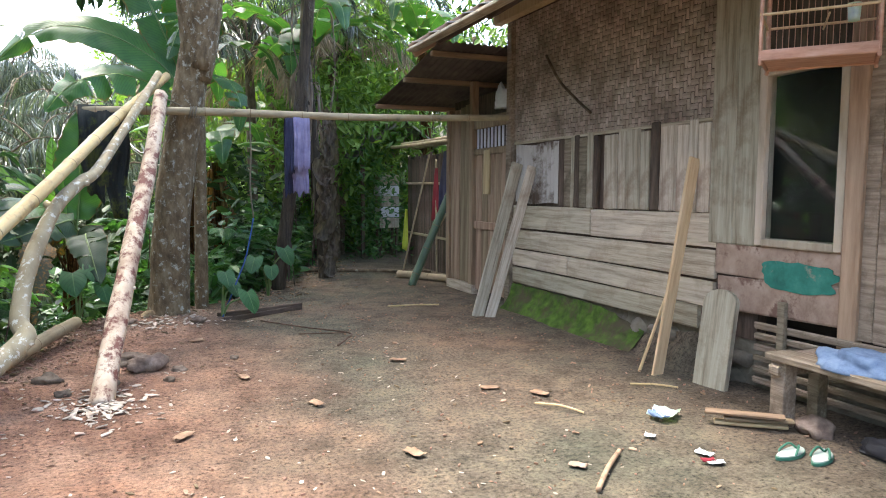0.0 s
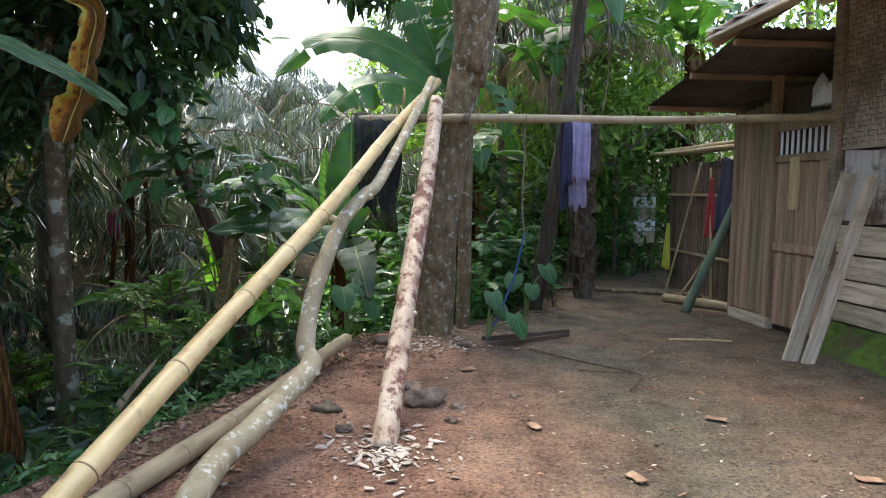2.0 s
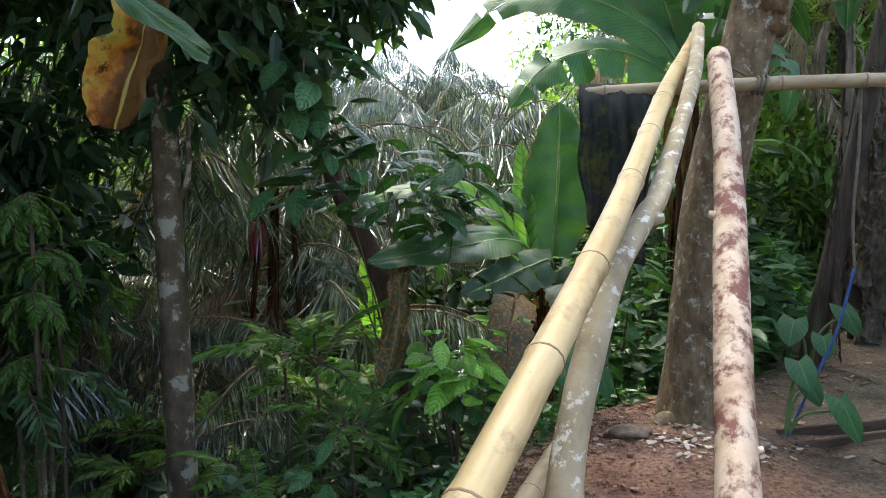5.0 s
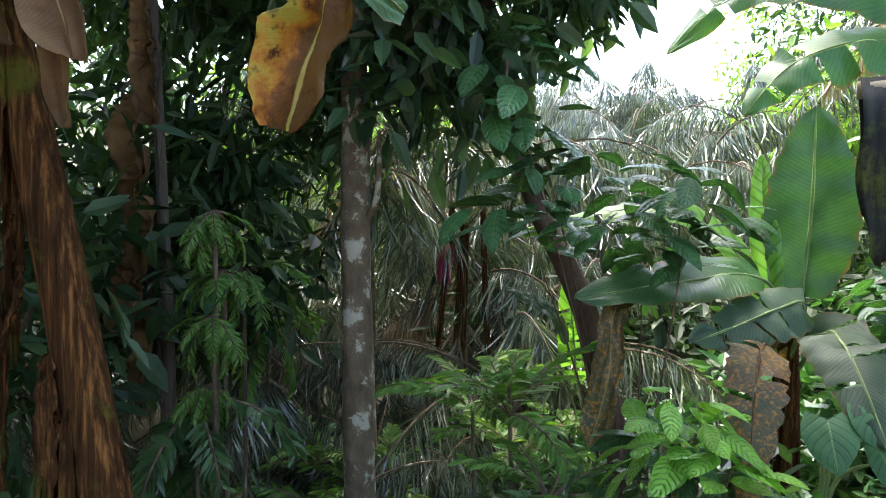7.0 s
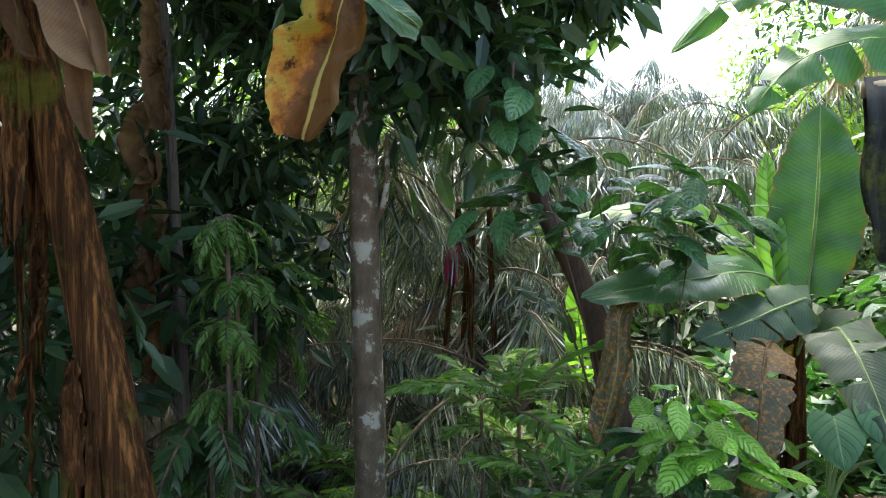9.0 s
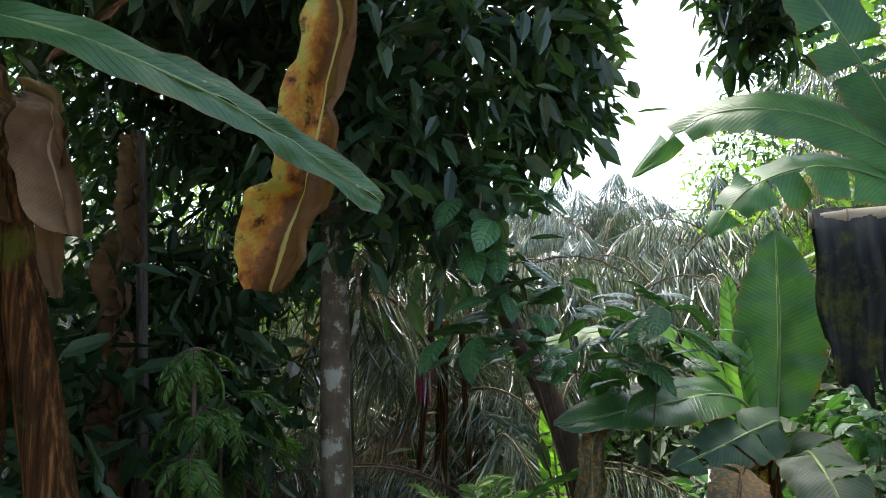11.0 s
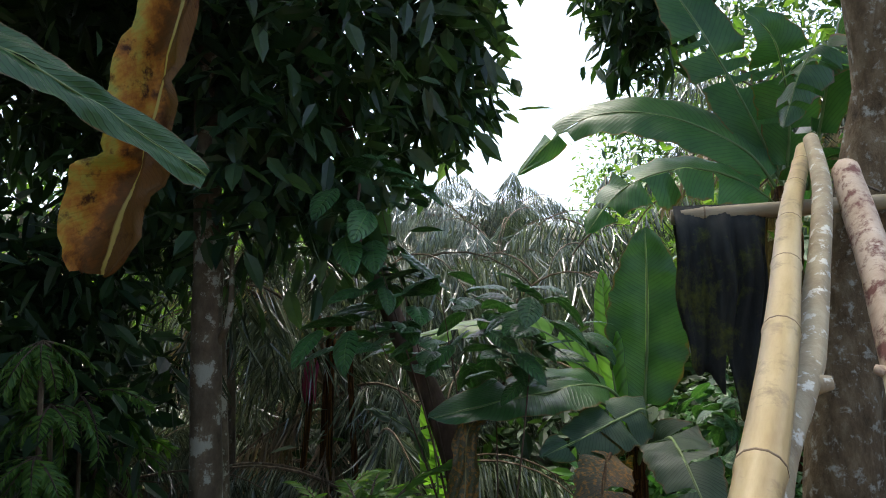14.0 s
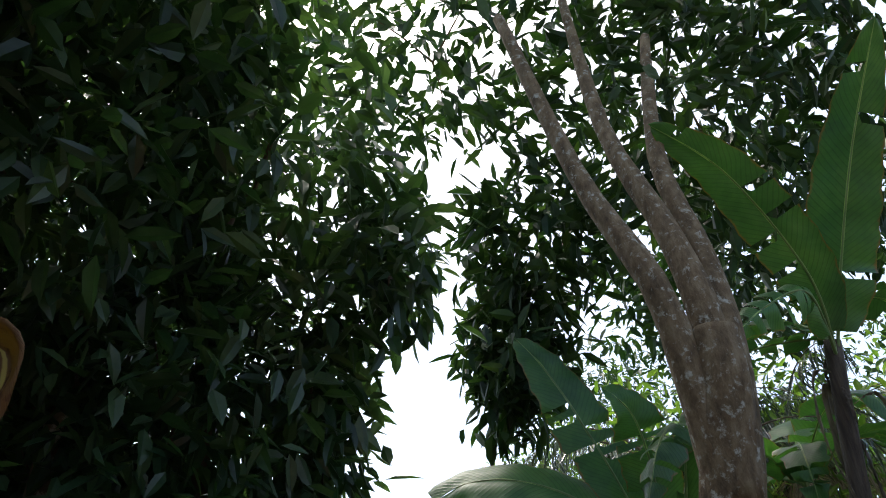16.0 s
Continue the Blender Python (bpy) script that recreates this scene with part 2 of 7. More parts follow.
PLANK = material("grey_plank", [(0.22, 0.175, 0.12), (0.47, 0.41, 0.305), (0.62, 0.555, 0.43)], 4.0, (7, 7, 0.4), 0.88, 0.5, vary=0.25, spec=0.2,
                 spot=(0.25, 0.18, 0.12), spots=(2.5, 0.5, 0.7))
PLANK_H = material("grey_board", [(0.24, 0.185, 0.12), (0.5, 0.43, 0.31), (0.65, 0.575, 0.43)], 4.0, (7, 0.4, 7), 0.88, 0.5, vary=0.22, spec=0.2,
                   spot=(0.3, 0.22, 0.14), spots=(2.0, 0.5, 0.75))
PLANK_BROWN = material("brown_plank", [(0.15, 0.098, 0.058), (0.3, 0.205, 0.125), (0.42, 0.305, 0.195)], 3.0, (4, 4, 0.4), 0.8, 0.35, vary=0.25)
FRAME = material("window_wood", [(0.27, 0.21, 0.14), (0.44, 0.365, 0.265), (0.54, 0.46, 0.35)], 3.0, (3, 3, 0.6), 0.8, 0.25, vary=0.1)
PLANK_OLD = material("old_brown_grey_wood", [(0.12, 0.09, 0.058), (0.25, 0.2, 0.14), (0.37, 0.305, 0.22)], 5.0, (7, 0.5, 7), 0.88, 0.5, vary=0.2, spec=0.2, spot=(0.13, 0.1, 0.065), spots=(3.0, 0.5, 0.66))
PLANK_NEW = material("new_plank", [(0.4, 0.27, 0.13), (0.55, 0.4, 0.22), (0.62, 0.48, 0.29)], 4.0, (6, 6, 0.5), 0.75, 0.3, vary=0.1)
WOOD_DARK = material("dark_wood", [(0.04, 0.028, 0.02), (0.09, 0.065, 0.045), (0.15, 0.11, 0.075)], 5.0, (5, 5, 0.8), 0.85, 0.4, vary=0.2)
WEAVE = material("woven_bamboo", [(0.21, 0.16, 0.115), (0.38, 0.305, 0.23), (0.54, 0.455, 0.36)], 3.5, rough=0.8, bump=0.2, island=0.22,
                 spot=(0.17, 0.125, 0.09), spots=(1.3, 0.46, 0.68))
TIN = material("old_tin", [(0.28, 0.25, 0.21), (0.48, 0.44, 0.385), (0.58, 0.54, 0.48)], 3.0, (3, 3, 0.4), 0.65, 0.15, metal=0.15,
               spot=(0.11, 0.075, 0.05), spots=(2.2, 0.5, 0.62))
TIN_DARK = material("roof_sheet", [(0.06, 0.05, 0.045), (0.12, 0.1, 0.085), (0.18, 0.15, 0.12)], 3.0, rough=0.75, bump=0.3)
STONE = material("foundation_stone", [(0.1, 0.085, 0.06), (0.2, 0.17, 0.125), (0.28, 0.25, 0.19)], 6.0, rough=0.95, bump=0.8, vary=0.15)
MOSS = material("moss", [(0.025, 0.045, 0.006), (0.065, 0.12, 0.012), (0.13, 0.225, 0.025)], 9.0, rough=0.95, bump=0.9, spot=(0.085, 0.068, 0.038), spots=(2.6, 0.47, 0.6))
BANANA = leaf_material("banana_leaf", [(0.026, 0.08, 0.03), (0.045, 0.125, 0.038), (0.075, 0.17, 0.05)], edge=(0.16, 0.1, 0.03))
BANANA_DULL = leaf_material("dull_banana_leaf", [(0.03, 0.055, 0.04), (0.05, 0.09, 0.055), (0.08, 0.125, 0.075)], strength=0.2, rough=0.5, spec=0.3, edge=(0.12, 0.08, 0.03))
BANANA_BRIGHT = leaf_material("bright_banana_leaf", [(0.09, 0.2, 0.03), (0.14, 0.3, 0.05), (0.2, 0.36, 0.07)], veins=14.0, slant=1.0, strength=0.3, through_light=0.45)
BANANA_SPOTTED = leaf_material("spotted_banana_leaf", [(0.02, 0.035, 0.015), (0.06, 0.06, 0.025), (0.09, 0.06, 0.03)], rib=(0.2, 0.16, 0.06), strength=0.15, rough=0.6, through_light=0.2,
                               spot=(0.26, 0.12, 0.02), spots=(42.0, 0.5, 0.6))
BANANA_DRY = material("dry_banana_leaf", [(0.03, 0.017, 0.008), (0.11, 0.062, 0.026), (0.25, 0.155, 0.065)], 6.0, (3, 3, 0.7), 0.85, 0.6, vary=0.25, through_light=0.2)
BANANA_GOLD = leaf_material("yellowing_banana_leaf", [(0.3, 0.17, 0.04), (0.44, 0.28, 0.06), (0.5, 0.4, 0.1)], veins=64.0, slant=8.0, strength=0.04, rib=(0.5, 0.42, 0.14), rib_width=0.07, rough=0.65, spec=0.3,
                            vary=0.0, bump=0.6, across=[(0.08, 0.03, 0.012), (0.15, 0.045, 0.012), (0.4, 0.14, 0.02), (0.5, 0.27, 0.04), (0.46, 0.4, 0.08), (0.36, 0.42, 0.1)], spot=(0.07, 0.028, 0.01), spots=(13.0, 0.53, 0.62))
BANANA_BROWN = leaf_material("brown_banana_leaf", [(0.045, 0.024, 0.011), (0.13, 0.075, 0.035), (0.24, 0.155, 0.08)], veins=70.0, slant=10.0, strength=0.1, rib=(0.3, 0.2, 0.1), rough=0.85, spec=0.15, through_light=0.25, bump=0.35)
BANANA_GREY = material("grey_banana_leaf", [(0.05, 0.038, 0.03), (0.15, 0.115, 0.09), (0.29, 0.24, 0.19)], 5.0, (3, 3, 0.6), 0.85, 0.6, vary=0.25, through_light=0.15)
MIDRIB = material("leaf_midrib", [(0.1, 0.17, 0.055), (0.18, 0.26, 0.09)], 6.0, rough=0.5, bump=0.1)
PSEUDO = material("banana_stem", [(0.006, 0.003, 0.001), (0.055, 0.025, 0.008), (0.26, 0.12, 0.035)], 9.0, (8, 8, 0.35), 0.85, 1.0, detail=9,
                  spot=(0.085, 0.09, 0.012), spots=(2.6, 0.55, 0.66), spec=0.1)
PSEUDO_DARK = material("dark_banana_stem", [(0.02, 0.014, 0.01), (0.06, 0.045, 0.03), (0.11, 0.09, 0.06)], 5.0, (5, 5, 0.4), 0.75, 0.8)
PALM = material("palm_leaflet", [(0.03, 0.042, 0.03), (0.09, 0.115, 0.08), (0.24, 0.27, 0.205)], 3.0, rough=0.18, bump=0.0, island=0.6, through_light=0.12, spec=1.0)
PALM_DRY = material("dry_palm_leaflet", [(0.12, 0.085, 0.055), (0.25, 0.19, 0.13), (0.36, 0.3, 0.22)], 3.0, rough=0.65, bump=0.0, island=0.3, through_light=0.15)
LEAF_DARK = material("dark_tree_leaf", [(0.013, 0.032, 0.012), (0.026, 0.06, 0.02), (0.045, 0.09, 0.028)], 3.0, rough=0.5, bump=0.0, island=0.4, through_light=0.25, spec=0.35)
LEAF_BROAD = material("broad_tree_leaf", [(0.022, 0.05, 0.024), (0.045, 0.09, 0.04), (0.075, 0.135, 0.06)], 3.0, rough=0.34, bump=0.0, island=0.45, through_light=0.45, spec=0.6)
LEAF_COFFEE = material("coffee_leaf", [(0.035, 0.1, 0.03), (0.06, 0.16, 0.045), (0.1, 0.22, 0.06)], 3.0, rough=0.33, bump=0.0, island=0.35, through_light=0.3, spec=0.6)
LEAF_LIGHT = material("light_leaf", [(0.07, 0.14, 0.03), (0.12, 0.21, 0.05), (0.18, 0.28, 0.07)], 3.0, rough=0.5, bump=0.0, island=0.3, through_light=0.4)
FERN = material("fern_leaf", [(0.05, 0.12, 0.02), (0.09, 0.19, 0.035), (0.14, 0.27, 0.05)], 3.0, rough=0.5, bump=0.0, island=0.3, through_light=0.4)
LITTER = material("leaf_litter", [(0.14, 0.085, 0.05), (0.26, 0.17, 0.1), (0.4, 0.3, 0.19)], 6.0, rough=0.85, bump=0.3, island=0.4)
CHIP = material("wood_chip", [(0.34, 0.27, 0.2), (0.55, 0.48, 0.39)], 9.0, rough=0.8, bump=0.1, island=0.2)
ROCK = material("field_stone", [(0.07, 0.05, 0.034), (0.16, 0.12, 0.086), (0.27, 0.215, 0.16)], 9.0, rough=0.95, bump=0.8, vary=0.2)
# near-black colour stands in for shade indoors and between fence slats
SHADE_DARK = material("near_black_shade", [(0.02, 0.016, 0.013), (0.04, 0.033, 0.027)], 3.0, rough=0.9, bump=0.0)
CLOTH_BLACK = material("black_cloth", [(0.008, 0.01, 0.01), (0.02, 0.024, 0.022), (0.035, 0.04, 0.03)], 4.0, (3, 3, 1), 0.9, 0.3,
                       spot=(0.09, 0.105, 0.02), spots=(4.0, 0.5, 0.62), through_light=0.1)
CLOTH_PURPLE = material("purple_cloth", [(0.14, 0.12, 0.21), (0.22, 0.2, 0.32), (0.3, 0.28, 0.4)], 6.0, rough=0.9, bump=0.3)
CLOTH_NAVY = material("navy_cloth", [(0.02, 0.022, 0.05), (0.04, 0.045, 0.09)], 6.0, rough=0.9, bump=0.3)
CLOTH_RED = material("red_cloth", [(0.16, 0.012, 0.02), (0.28, 0.02, 0.035)], 6.0, rough=0.9, bump=0.3)
CLOTH_BLUE = material("blue_cloth", [(0.07, 0.11, 0.18), (0.15, 0.22, 0.33), (0.25, 0.34, 0.45)], 7.0, rough=0.9, bump=0.4)
CLOTH_YELLOW = material("yellow_cloth", [(0.45, 0.5, 0.04), (0.62, 0.65, 0.1)], 6.0, rough=0.8, bump=0.3)
ROPE = material("rope", [(0.1, 0.085, 0.06), (0.2, 0.17, 0.12)], 30.0, rough=0.9, bump=0.3)
ROPE_BLUE = material("blue_rope", [(0.02, 0.06, 0.2), (0.04, 0.11, 0.32)], 30.0, rough=0.6, bump=0.3)
WHITE = material("white_plastic", [(0.6, 0.6, 0.6), (0.78, 0.78, 0.78)], 8.0, rough=0.5, bump=0.1)
GREEN_PAINT = material("green_paint", [(0.015, 0.11, 0.08), (0.03, 0.2, 0.145), (0.08, 0.28, 0.21)], 6.0, rough=0.7, bump=0.2, spot=(0.34, 0.26, 0.19), spots=(5.0, 0.56, 0.66))
PATCH = material("worn_panel", [(0.2, 0.13, 0.09), (0.36, 0.26, 0.19), (0.48, 0.38, 0.29)], 5.0, rough=0.85, bump=0.3, spot=(0.17, 0.1, 0.07), spots=(3.0, 0.52, 0.6))
CAGE = material("cage_wood", [(0.32, 0.16, 0.1), (0.46, 0.26, 0.17), (0.55, 0.34, 0.24)], 5.0, (5, 1, 5), 0.65, 0.2)
PINK = material("pink_bract", [(0.2, 0.012, 0.05), (0.4, 0.03, 0.11)], 6.0, rough=0.5, bump=0.1, through_light=0.2)
RUBBER = material("sandal_rubber", [(0.03, 0.13, 0.08), (0.06, 0.2, 0.13)], 8.0, rough=0.6, bump=0.1)
SOLE = material("sandal_sole", [(0.26, 0.31, 0.27), (0.42, 0.47, 0.42)], 12.0, rough=0.8, bump=0.2)
BLACK = material("black_rubber", [(0.012, 0.012, 0.014), (0.03, 0.03, 0.035)], 8.0, rough=0.6, bump=0.1)


def glass_material():
    m = bpy.data.materials.new("window_glass")
    m.use_nodes = True
    b = m.node_tree.nodes["Principled BSDF"]
    b.inputs["Base Color"].default_value = (0.9, 0.95, 0.93, 1)
    b.inputs["Roughness"].default_value, b.inputs["Transmission Weight"].default_value = 0.02, 1.0
    return m


GLASS = glass_material()
PLASTIC_CLEAR = material("clear_plastic", [(0.5, 0.6, 0.8), (0.75, 0.82, 0.95)], 20.0, rough=0.25, bump=0.4, through_light=0.4)


# ---- mesh helpers ----
def mesh_object(name, verts, faces, mats, parent=None, slots=None, smooth=False, label=""):
    me = bpy.data.meshes.new(name)
    me.from_pydata([tuple(v) for v in verts], [], [tuple(f) for f in faces])
    for m in (mats if isinstance(mats, (list, tuple)) else [mats]):
        me.materials.append(m)
    if slots is not None:
        me.polygons.foreach_set("material_index", np.array(slots, dtype=np.int32))
    if smooth:
        me.polygons.foreach_set("use_smooth", np.ones(len(me.polygons), dtype=bool))
    me.update()
    ob = new(name, me)
    if parent:
        ob.parent = parent
    if label:
        ob["label"] = label
    return ob


def share(name, me, parent, m, label=""):
    ob = new(name, me)
    ob.parent = parent
    ob.matrix_local = m
    if label:
        ob["label"] = label
    return ob


def thing(name, label, category, group="", kind="", m=None):
    ob = new(name)
    ob.empty_display_size = 0.1
    if m:
        ob.matrix_world = m
    return tagged(ob, label, category, group, kind)


def path_points(keys, n):
    """A smooth curve through a few points."""
    k = [Vector(p) for p in keys]
    out = []
    segs = len(k) - 1
    for i in range(n + 1):
        u = i / n * segs
        j = min(int(u), segs - 1)
        f = u - j
        a, b = k[max(j - 1, 0)], k[j]
        c, d = k[j + 1], k[min(j + 2, segs)]
        out.append(0.5 * ((2 * b) + (c - a) * f + (2 * a - 5 * b + 4 * c - d) * f * f + (3 * b - a - 3 * c + d) * f ** 3))
    return out


def tube(points, radii, n=10, rough=0.0, seed=0, cap=True):
    """A lofted tube; rough: how far its surface wanders."""
    rnd = random.Random(seed)
    verts, faces = [], []
    count = len(points)
    side = None
    for i, p in enumerate(points):
        d = (points[min(i + 1, count - 1)] - points[max(i - 1, 0)]).normalized()
        if side is None:
            side = d.cross(Vector((0.3, 0.9, 0.2))).normalized()
        side = (side - d * side.dot(d)).normalized()
        up = d.cross(side)
        r = radii(i / (count - 1)) if callable(radii) else radii
        for j in range(n):
            a = 2 * math.pi * j / n
            q = (side * math.cos(a) + up * math.sin(a))
            k = 1 + (rough * (noise.noise(Vector((p.x * 2.3, p.y * 2.3, p.z * 2.3)) + q * 1.4 + Vector((seed, 0, 0))) + 0.35 * (rnd.random() - 0.5)) if rough else 0)
            verts.append(p + q * r * k)
    for i in range(count - 1):
        for j in range(n):
            a, b = i * n + j, i * n + (j + 1) % n
            faces.append((a, b, b + n, a + n))
    if cap:
        faces.append(tuple(reversed(range(n))))
        faces.append(tuple((count - 1) * n + j for j in range(n)))
    return verts, faces


def add(store, piece, slot=None):
    """Append a piece (verts, faces) to a store [verts, faces, slots]."""
    o = len(store[0])
    store[0].extend(piece[0])
    store[1].extend(tuple(i + o for i in f) for f in piece[1])
    if slot is not None:
        store[2].extend([slot] * len(piece[1]))


def box_piece(x0, x1, y0, y1, z0, z1, bevel=0.006):
    """A box with its long edges chamfered, as verts and faces."""
    bm = bmesh.new()
    bmesh.ops.create_cube(bm, size=1)
    for v in bm.verts:
        v.co = ((x0 + x1) / 2 + v.co.x * (x1 - x0), (y0 + y1) / 2 + v.co.y * (y1 - y0), (z0 + z1) / 2 + v.co.z * (z1 - z0))
    if bevel:
        bmesh.ops.bevel(bm, geom=list(bm.edges), offset=min(bevel, 0.3 * min(x1 - x0, y1 - y0, z1 - z0)), segments=1, affect="EDGES")
    bm.verts.index_update()
    piece = [v.co.copy() for v in bm.verts], [tuple(v.index for v in f.verts) for f in bm.faces]
    bm.free()
    return piece


def board(name, parent, mat, x0, x1, y0, y1, z0, z1, tilt=0.0, label="", wobble=0.006, seed=0):
    """A worn board: edges not quite straight, chamfered."""
    rnd = random.Random(seed + int(1000 * (y0 + z0 + x0)))
    v, f = box_piece(-(x1 - x0) / 2, (x1 - x0) / 2, -(y1 - y0) / 2, (y1 - y0) / 2, -(z1 - z0) / 2, (z1 - z0) / 2)
    for p in v:
        p.y += wobble * (rnd.random() - 0.5)
        p.z += 1.6 * wobble * (rnd.random() - 0.5)
    ob = mesh_object(name, v, f, mat, parent, label=label)
    ob.matrix_local = pose((x0 + x1) / 2, (y0 + y1) / 2, (z0 + z1) / 2, tilt, 0, 0)
    return ob


POD = material("dark_pod", [(0.06, 0.012, 0.016), (0.13, 0.03, 0.035)], 8.0, rough=0.5, bump=0.3)
CLOD = material("earth_clod", [(0.18, 0.1, 0.065), (0.3, 0.18, 0.12), (0.38, 0.26, 0.18)], 9.0, rough=0.95, bump=0.4, island=0.25)
FENCE = material("old_split_bamboo", [(0.05, 0.036, 0.025), (0.11, 0.08, 0.055), (0.17, 0.13, 0.09)], 5.0, (6, 6, 0.6), 0.85, 0.4, vary=0.3)


# ---- ground ----
EDGE_Y = [-30, -5, 1, 3.5, 5.3, 5.9, 7.9, 8.6, 9.4, 11.2, 13, 20, 40]
EDGE_X = [-5, -3.2, -2.8, -2.35, -1.75, -1.5, -0.72, 0.35, 1.2, 2.1, 2.7, 3.6, 6]


def ground_height(x, y):
    """Level yard; past its edge the bank falls away, far off a hill rises."""
    d = np.interp(y, EDGE_Y, EDGE_X) - x
    z = 0.13 + 0.012 * noise.noise(Vector((x * 1.1, y * 1.1, 0))) + 0.006 * noise.noise(Vector((x * 5, y * 5, 3)))
    z += 0.10 * math.exp(-((x - 0.1) ** 2 + (y - 7.75) ** 2) / 0.35)
    if d > 0:
        fall = float(np.interp(y, [0, 8, 10, 14], [1, 1, 0.35, 0.15]))
        z += fall * (-1.5 * (1 - math.exp(-d / 2.2))) + 0.12 * noise.noise(Vector((x * 0.8, y * 0.8, 9)))
    r = math.hypot(x + 1, y - 4)
    if r > 14 and (d > 0 or y > 15):
        z += 0.22 * (min(r, 60) - 14) * min(1, (r - 14) / 8)
    return z


def build_ground():
    def axis(fine0, fine1, step, far):
        a = list(np.arange(fine0, fine1 + 1e-6, step))
        g, lo, hi = step, [], []
        x = fine0
        while x > -far:
            g *= 1.22
            x -= g
            lo.append(x)
        g, x = step, fine1
        while x < far:
            g *= 1.22
            x += g
            hi.append(x)
        return lo[::-1] + a + hi
    xs, ys = axis(-4.0, 4.6, 0.09, 320), axis(1.5, 11.0, 0.09, 320)
    verts = [(x, y, ground_height(x, y)) for y in ys for x in xs]
    nx = len(xs)
    faces, slots = [], []
    for j in range(len(ys) - 1):
        for i in range(nx - 1):
            faces.append((j * nx + i, j * nx + i + 1, (j + 1) * nx + i + 1, (j + 1) * nx + i))
            x, y = xs[i], ys[j]
            inside = np.interp(y, EDGE_Y, EDGE_X) - 0.35 + 0.3 * noise.noise(Vector((x * 2, y * 2, 5))) < x and y < 17
            slots.append(0 if inside else 1)
    return tagged(mesh_object("ground", verts, faces, [SOIL, FOREST], slots=slots, smooth=True),
                  "trodden reddish-brown bare earth yard falling to forest floor", "ground", kind="structure")


build_ground()

# ---- house ----
WX, GZ = 3.83, 0.13
house = tagged(mesh_object("wall_house", *box_piece(WX + 0.035, WX + 0.12, 3.72, 7.3, 0.45, 3.5, 0), WOOD_DARK),
               "patched house wall of grey planks, tin and woven bamboo", "wall", kind="structure")
for k, (y0, y1, z0, z1) in enumerate([(-2.0, 3.05, 0.7, 3.5), (3.05, 3.72, 2.31, 3.5), (3.05, 3.72, 0.7, 1.13)]):
    tagged(mesh_object("wall_house_south" if k == 0 else ("wall_over_window" if k == 1 else "wall_under_window"),
                       *box_piece(WX + 0.03, WX + 0.12, y0, y1, z0, z1, 0), PATCH if k == 2 else WOOD_DARK), "weathered house wall beside the window", "wall", kind="structure")
rnd = random.Random(4)
# long level boards low on the wall
for z0, z1, cuts in ((1.07, 1.33, (4.1, 5.72, 7.28)), (0.84, 1.06, (4.1, 7.28)), (0.63, 0.83, (4.1, 6.1, 7.28)), (0.44, 0.625, (4.25, 7.28))):
    for a, b in zip(cuts, cuts[1:]):
        board("board", house, PLANK_H, WX - 0.005 - 0.012 * rnd.random(), WX + 0.03, a + 0.004, b - 0.004, z0 + 0.004, z1 - 0.004, tilt=rnd.uniform(-0.4, 0.3))
# upright boards between the tin and the window
y = 4.17
while y < 5.5:
    w = rnd.choice([0.1, 0.14, 0.2, 0.24, 0.12])
    w = min(w, 5.55 - y)
    if 4.55 < y < 4.8 and w < 0.15:
        mat = WOOD_DARK
    else:
        mat = PLANK
    board("plank", house, mat, WX - 0.008 - 0.01 * rnd.random(), WX + 0.028, y + 0.003, y + w - 0.003, 1.335, 2.03 + rnd.uniform(-0.03, 0.03), tilt=rnd.uniform(-0.5, 0.5))
    y += w
for y0, y1 in ((3.7, 3.93), (3.935, 4.165)):
    board("plank", house, PLANK, WX - 0.02, WX + 0.028, y0, y1, 1.12, 3.4)
# tall weathered boards to the south of the window
y = 0.2
while y < 2.95:
    w = rnd.uniform(0.2, 0.3)
    board("plank", house, PLANK_OLD, WX - 0.012 - 0.01 * rnd.random(), WX + 0.028, y + 0.003, min(y + w, 2.98) - 0.003, 0.62, 3.3)
    y += w


def corrugated(name, y0, y1, z0, z1, pitch, depth, mat, parent, x, label=""):
    n = int((y1 - y0) / pitch * 6)
    verts, faces = [], []
    for side in (0, 0.004):
        for i in range(n + 1):
            yy = y0 + (y1 - y0) * i / n
            dx = depth * math.sin(2 * math.pi * (yy - y0) / pitch)
            for j in range(5):
                zz = z0 + (z1 - z0) * j / 4 + (0.012 * math.sin(yy * 9) if j in (0, 4) else 0)
                verts.append((x + dx + side, yy, zz))
    o = (n + 1) * 5
    for i in range(n):
        for j in range(4):
            a = i * 5 + j
            faces.append((a, a + 5, a + 6, a + 1))
            faces.append((o + a, o + a + 1, o + a + 6, o + a + 5))
    return mesh_object(name, verts, faces, mat, parent, smooth=True, label=label)


corrugated("tin_sheet", 6.3, 7.2, 1.36, 2.0, 0.076, 0.009, TIN, house, WX - 0.012, "pale corrugated tin sheet")
y = 5.62
for k, w in enumerate((0.07, 0.1, 0.13, 0.09, 0.06, 0.13, 0.11)):
    board("plank", house, (WOOD_DARK, PLANK_OLD, PLANK)[(k * 2) % 3], WX - 0.01 - 0.008 * rnd.random(), WX + 0.028, y + 0.003, y + w - 0.003, 1.335, 2.03 + rnd.uniform(-0.02, 0.02), tilt=rnd.uniform(-0.6, 0.6))
    y += w


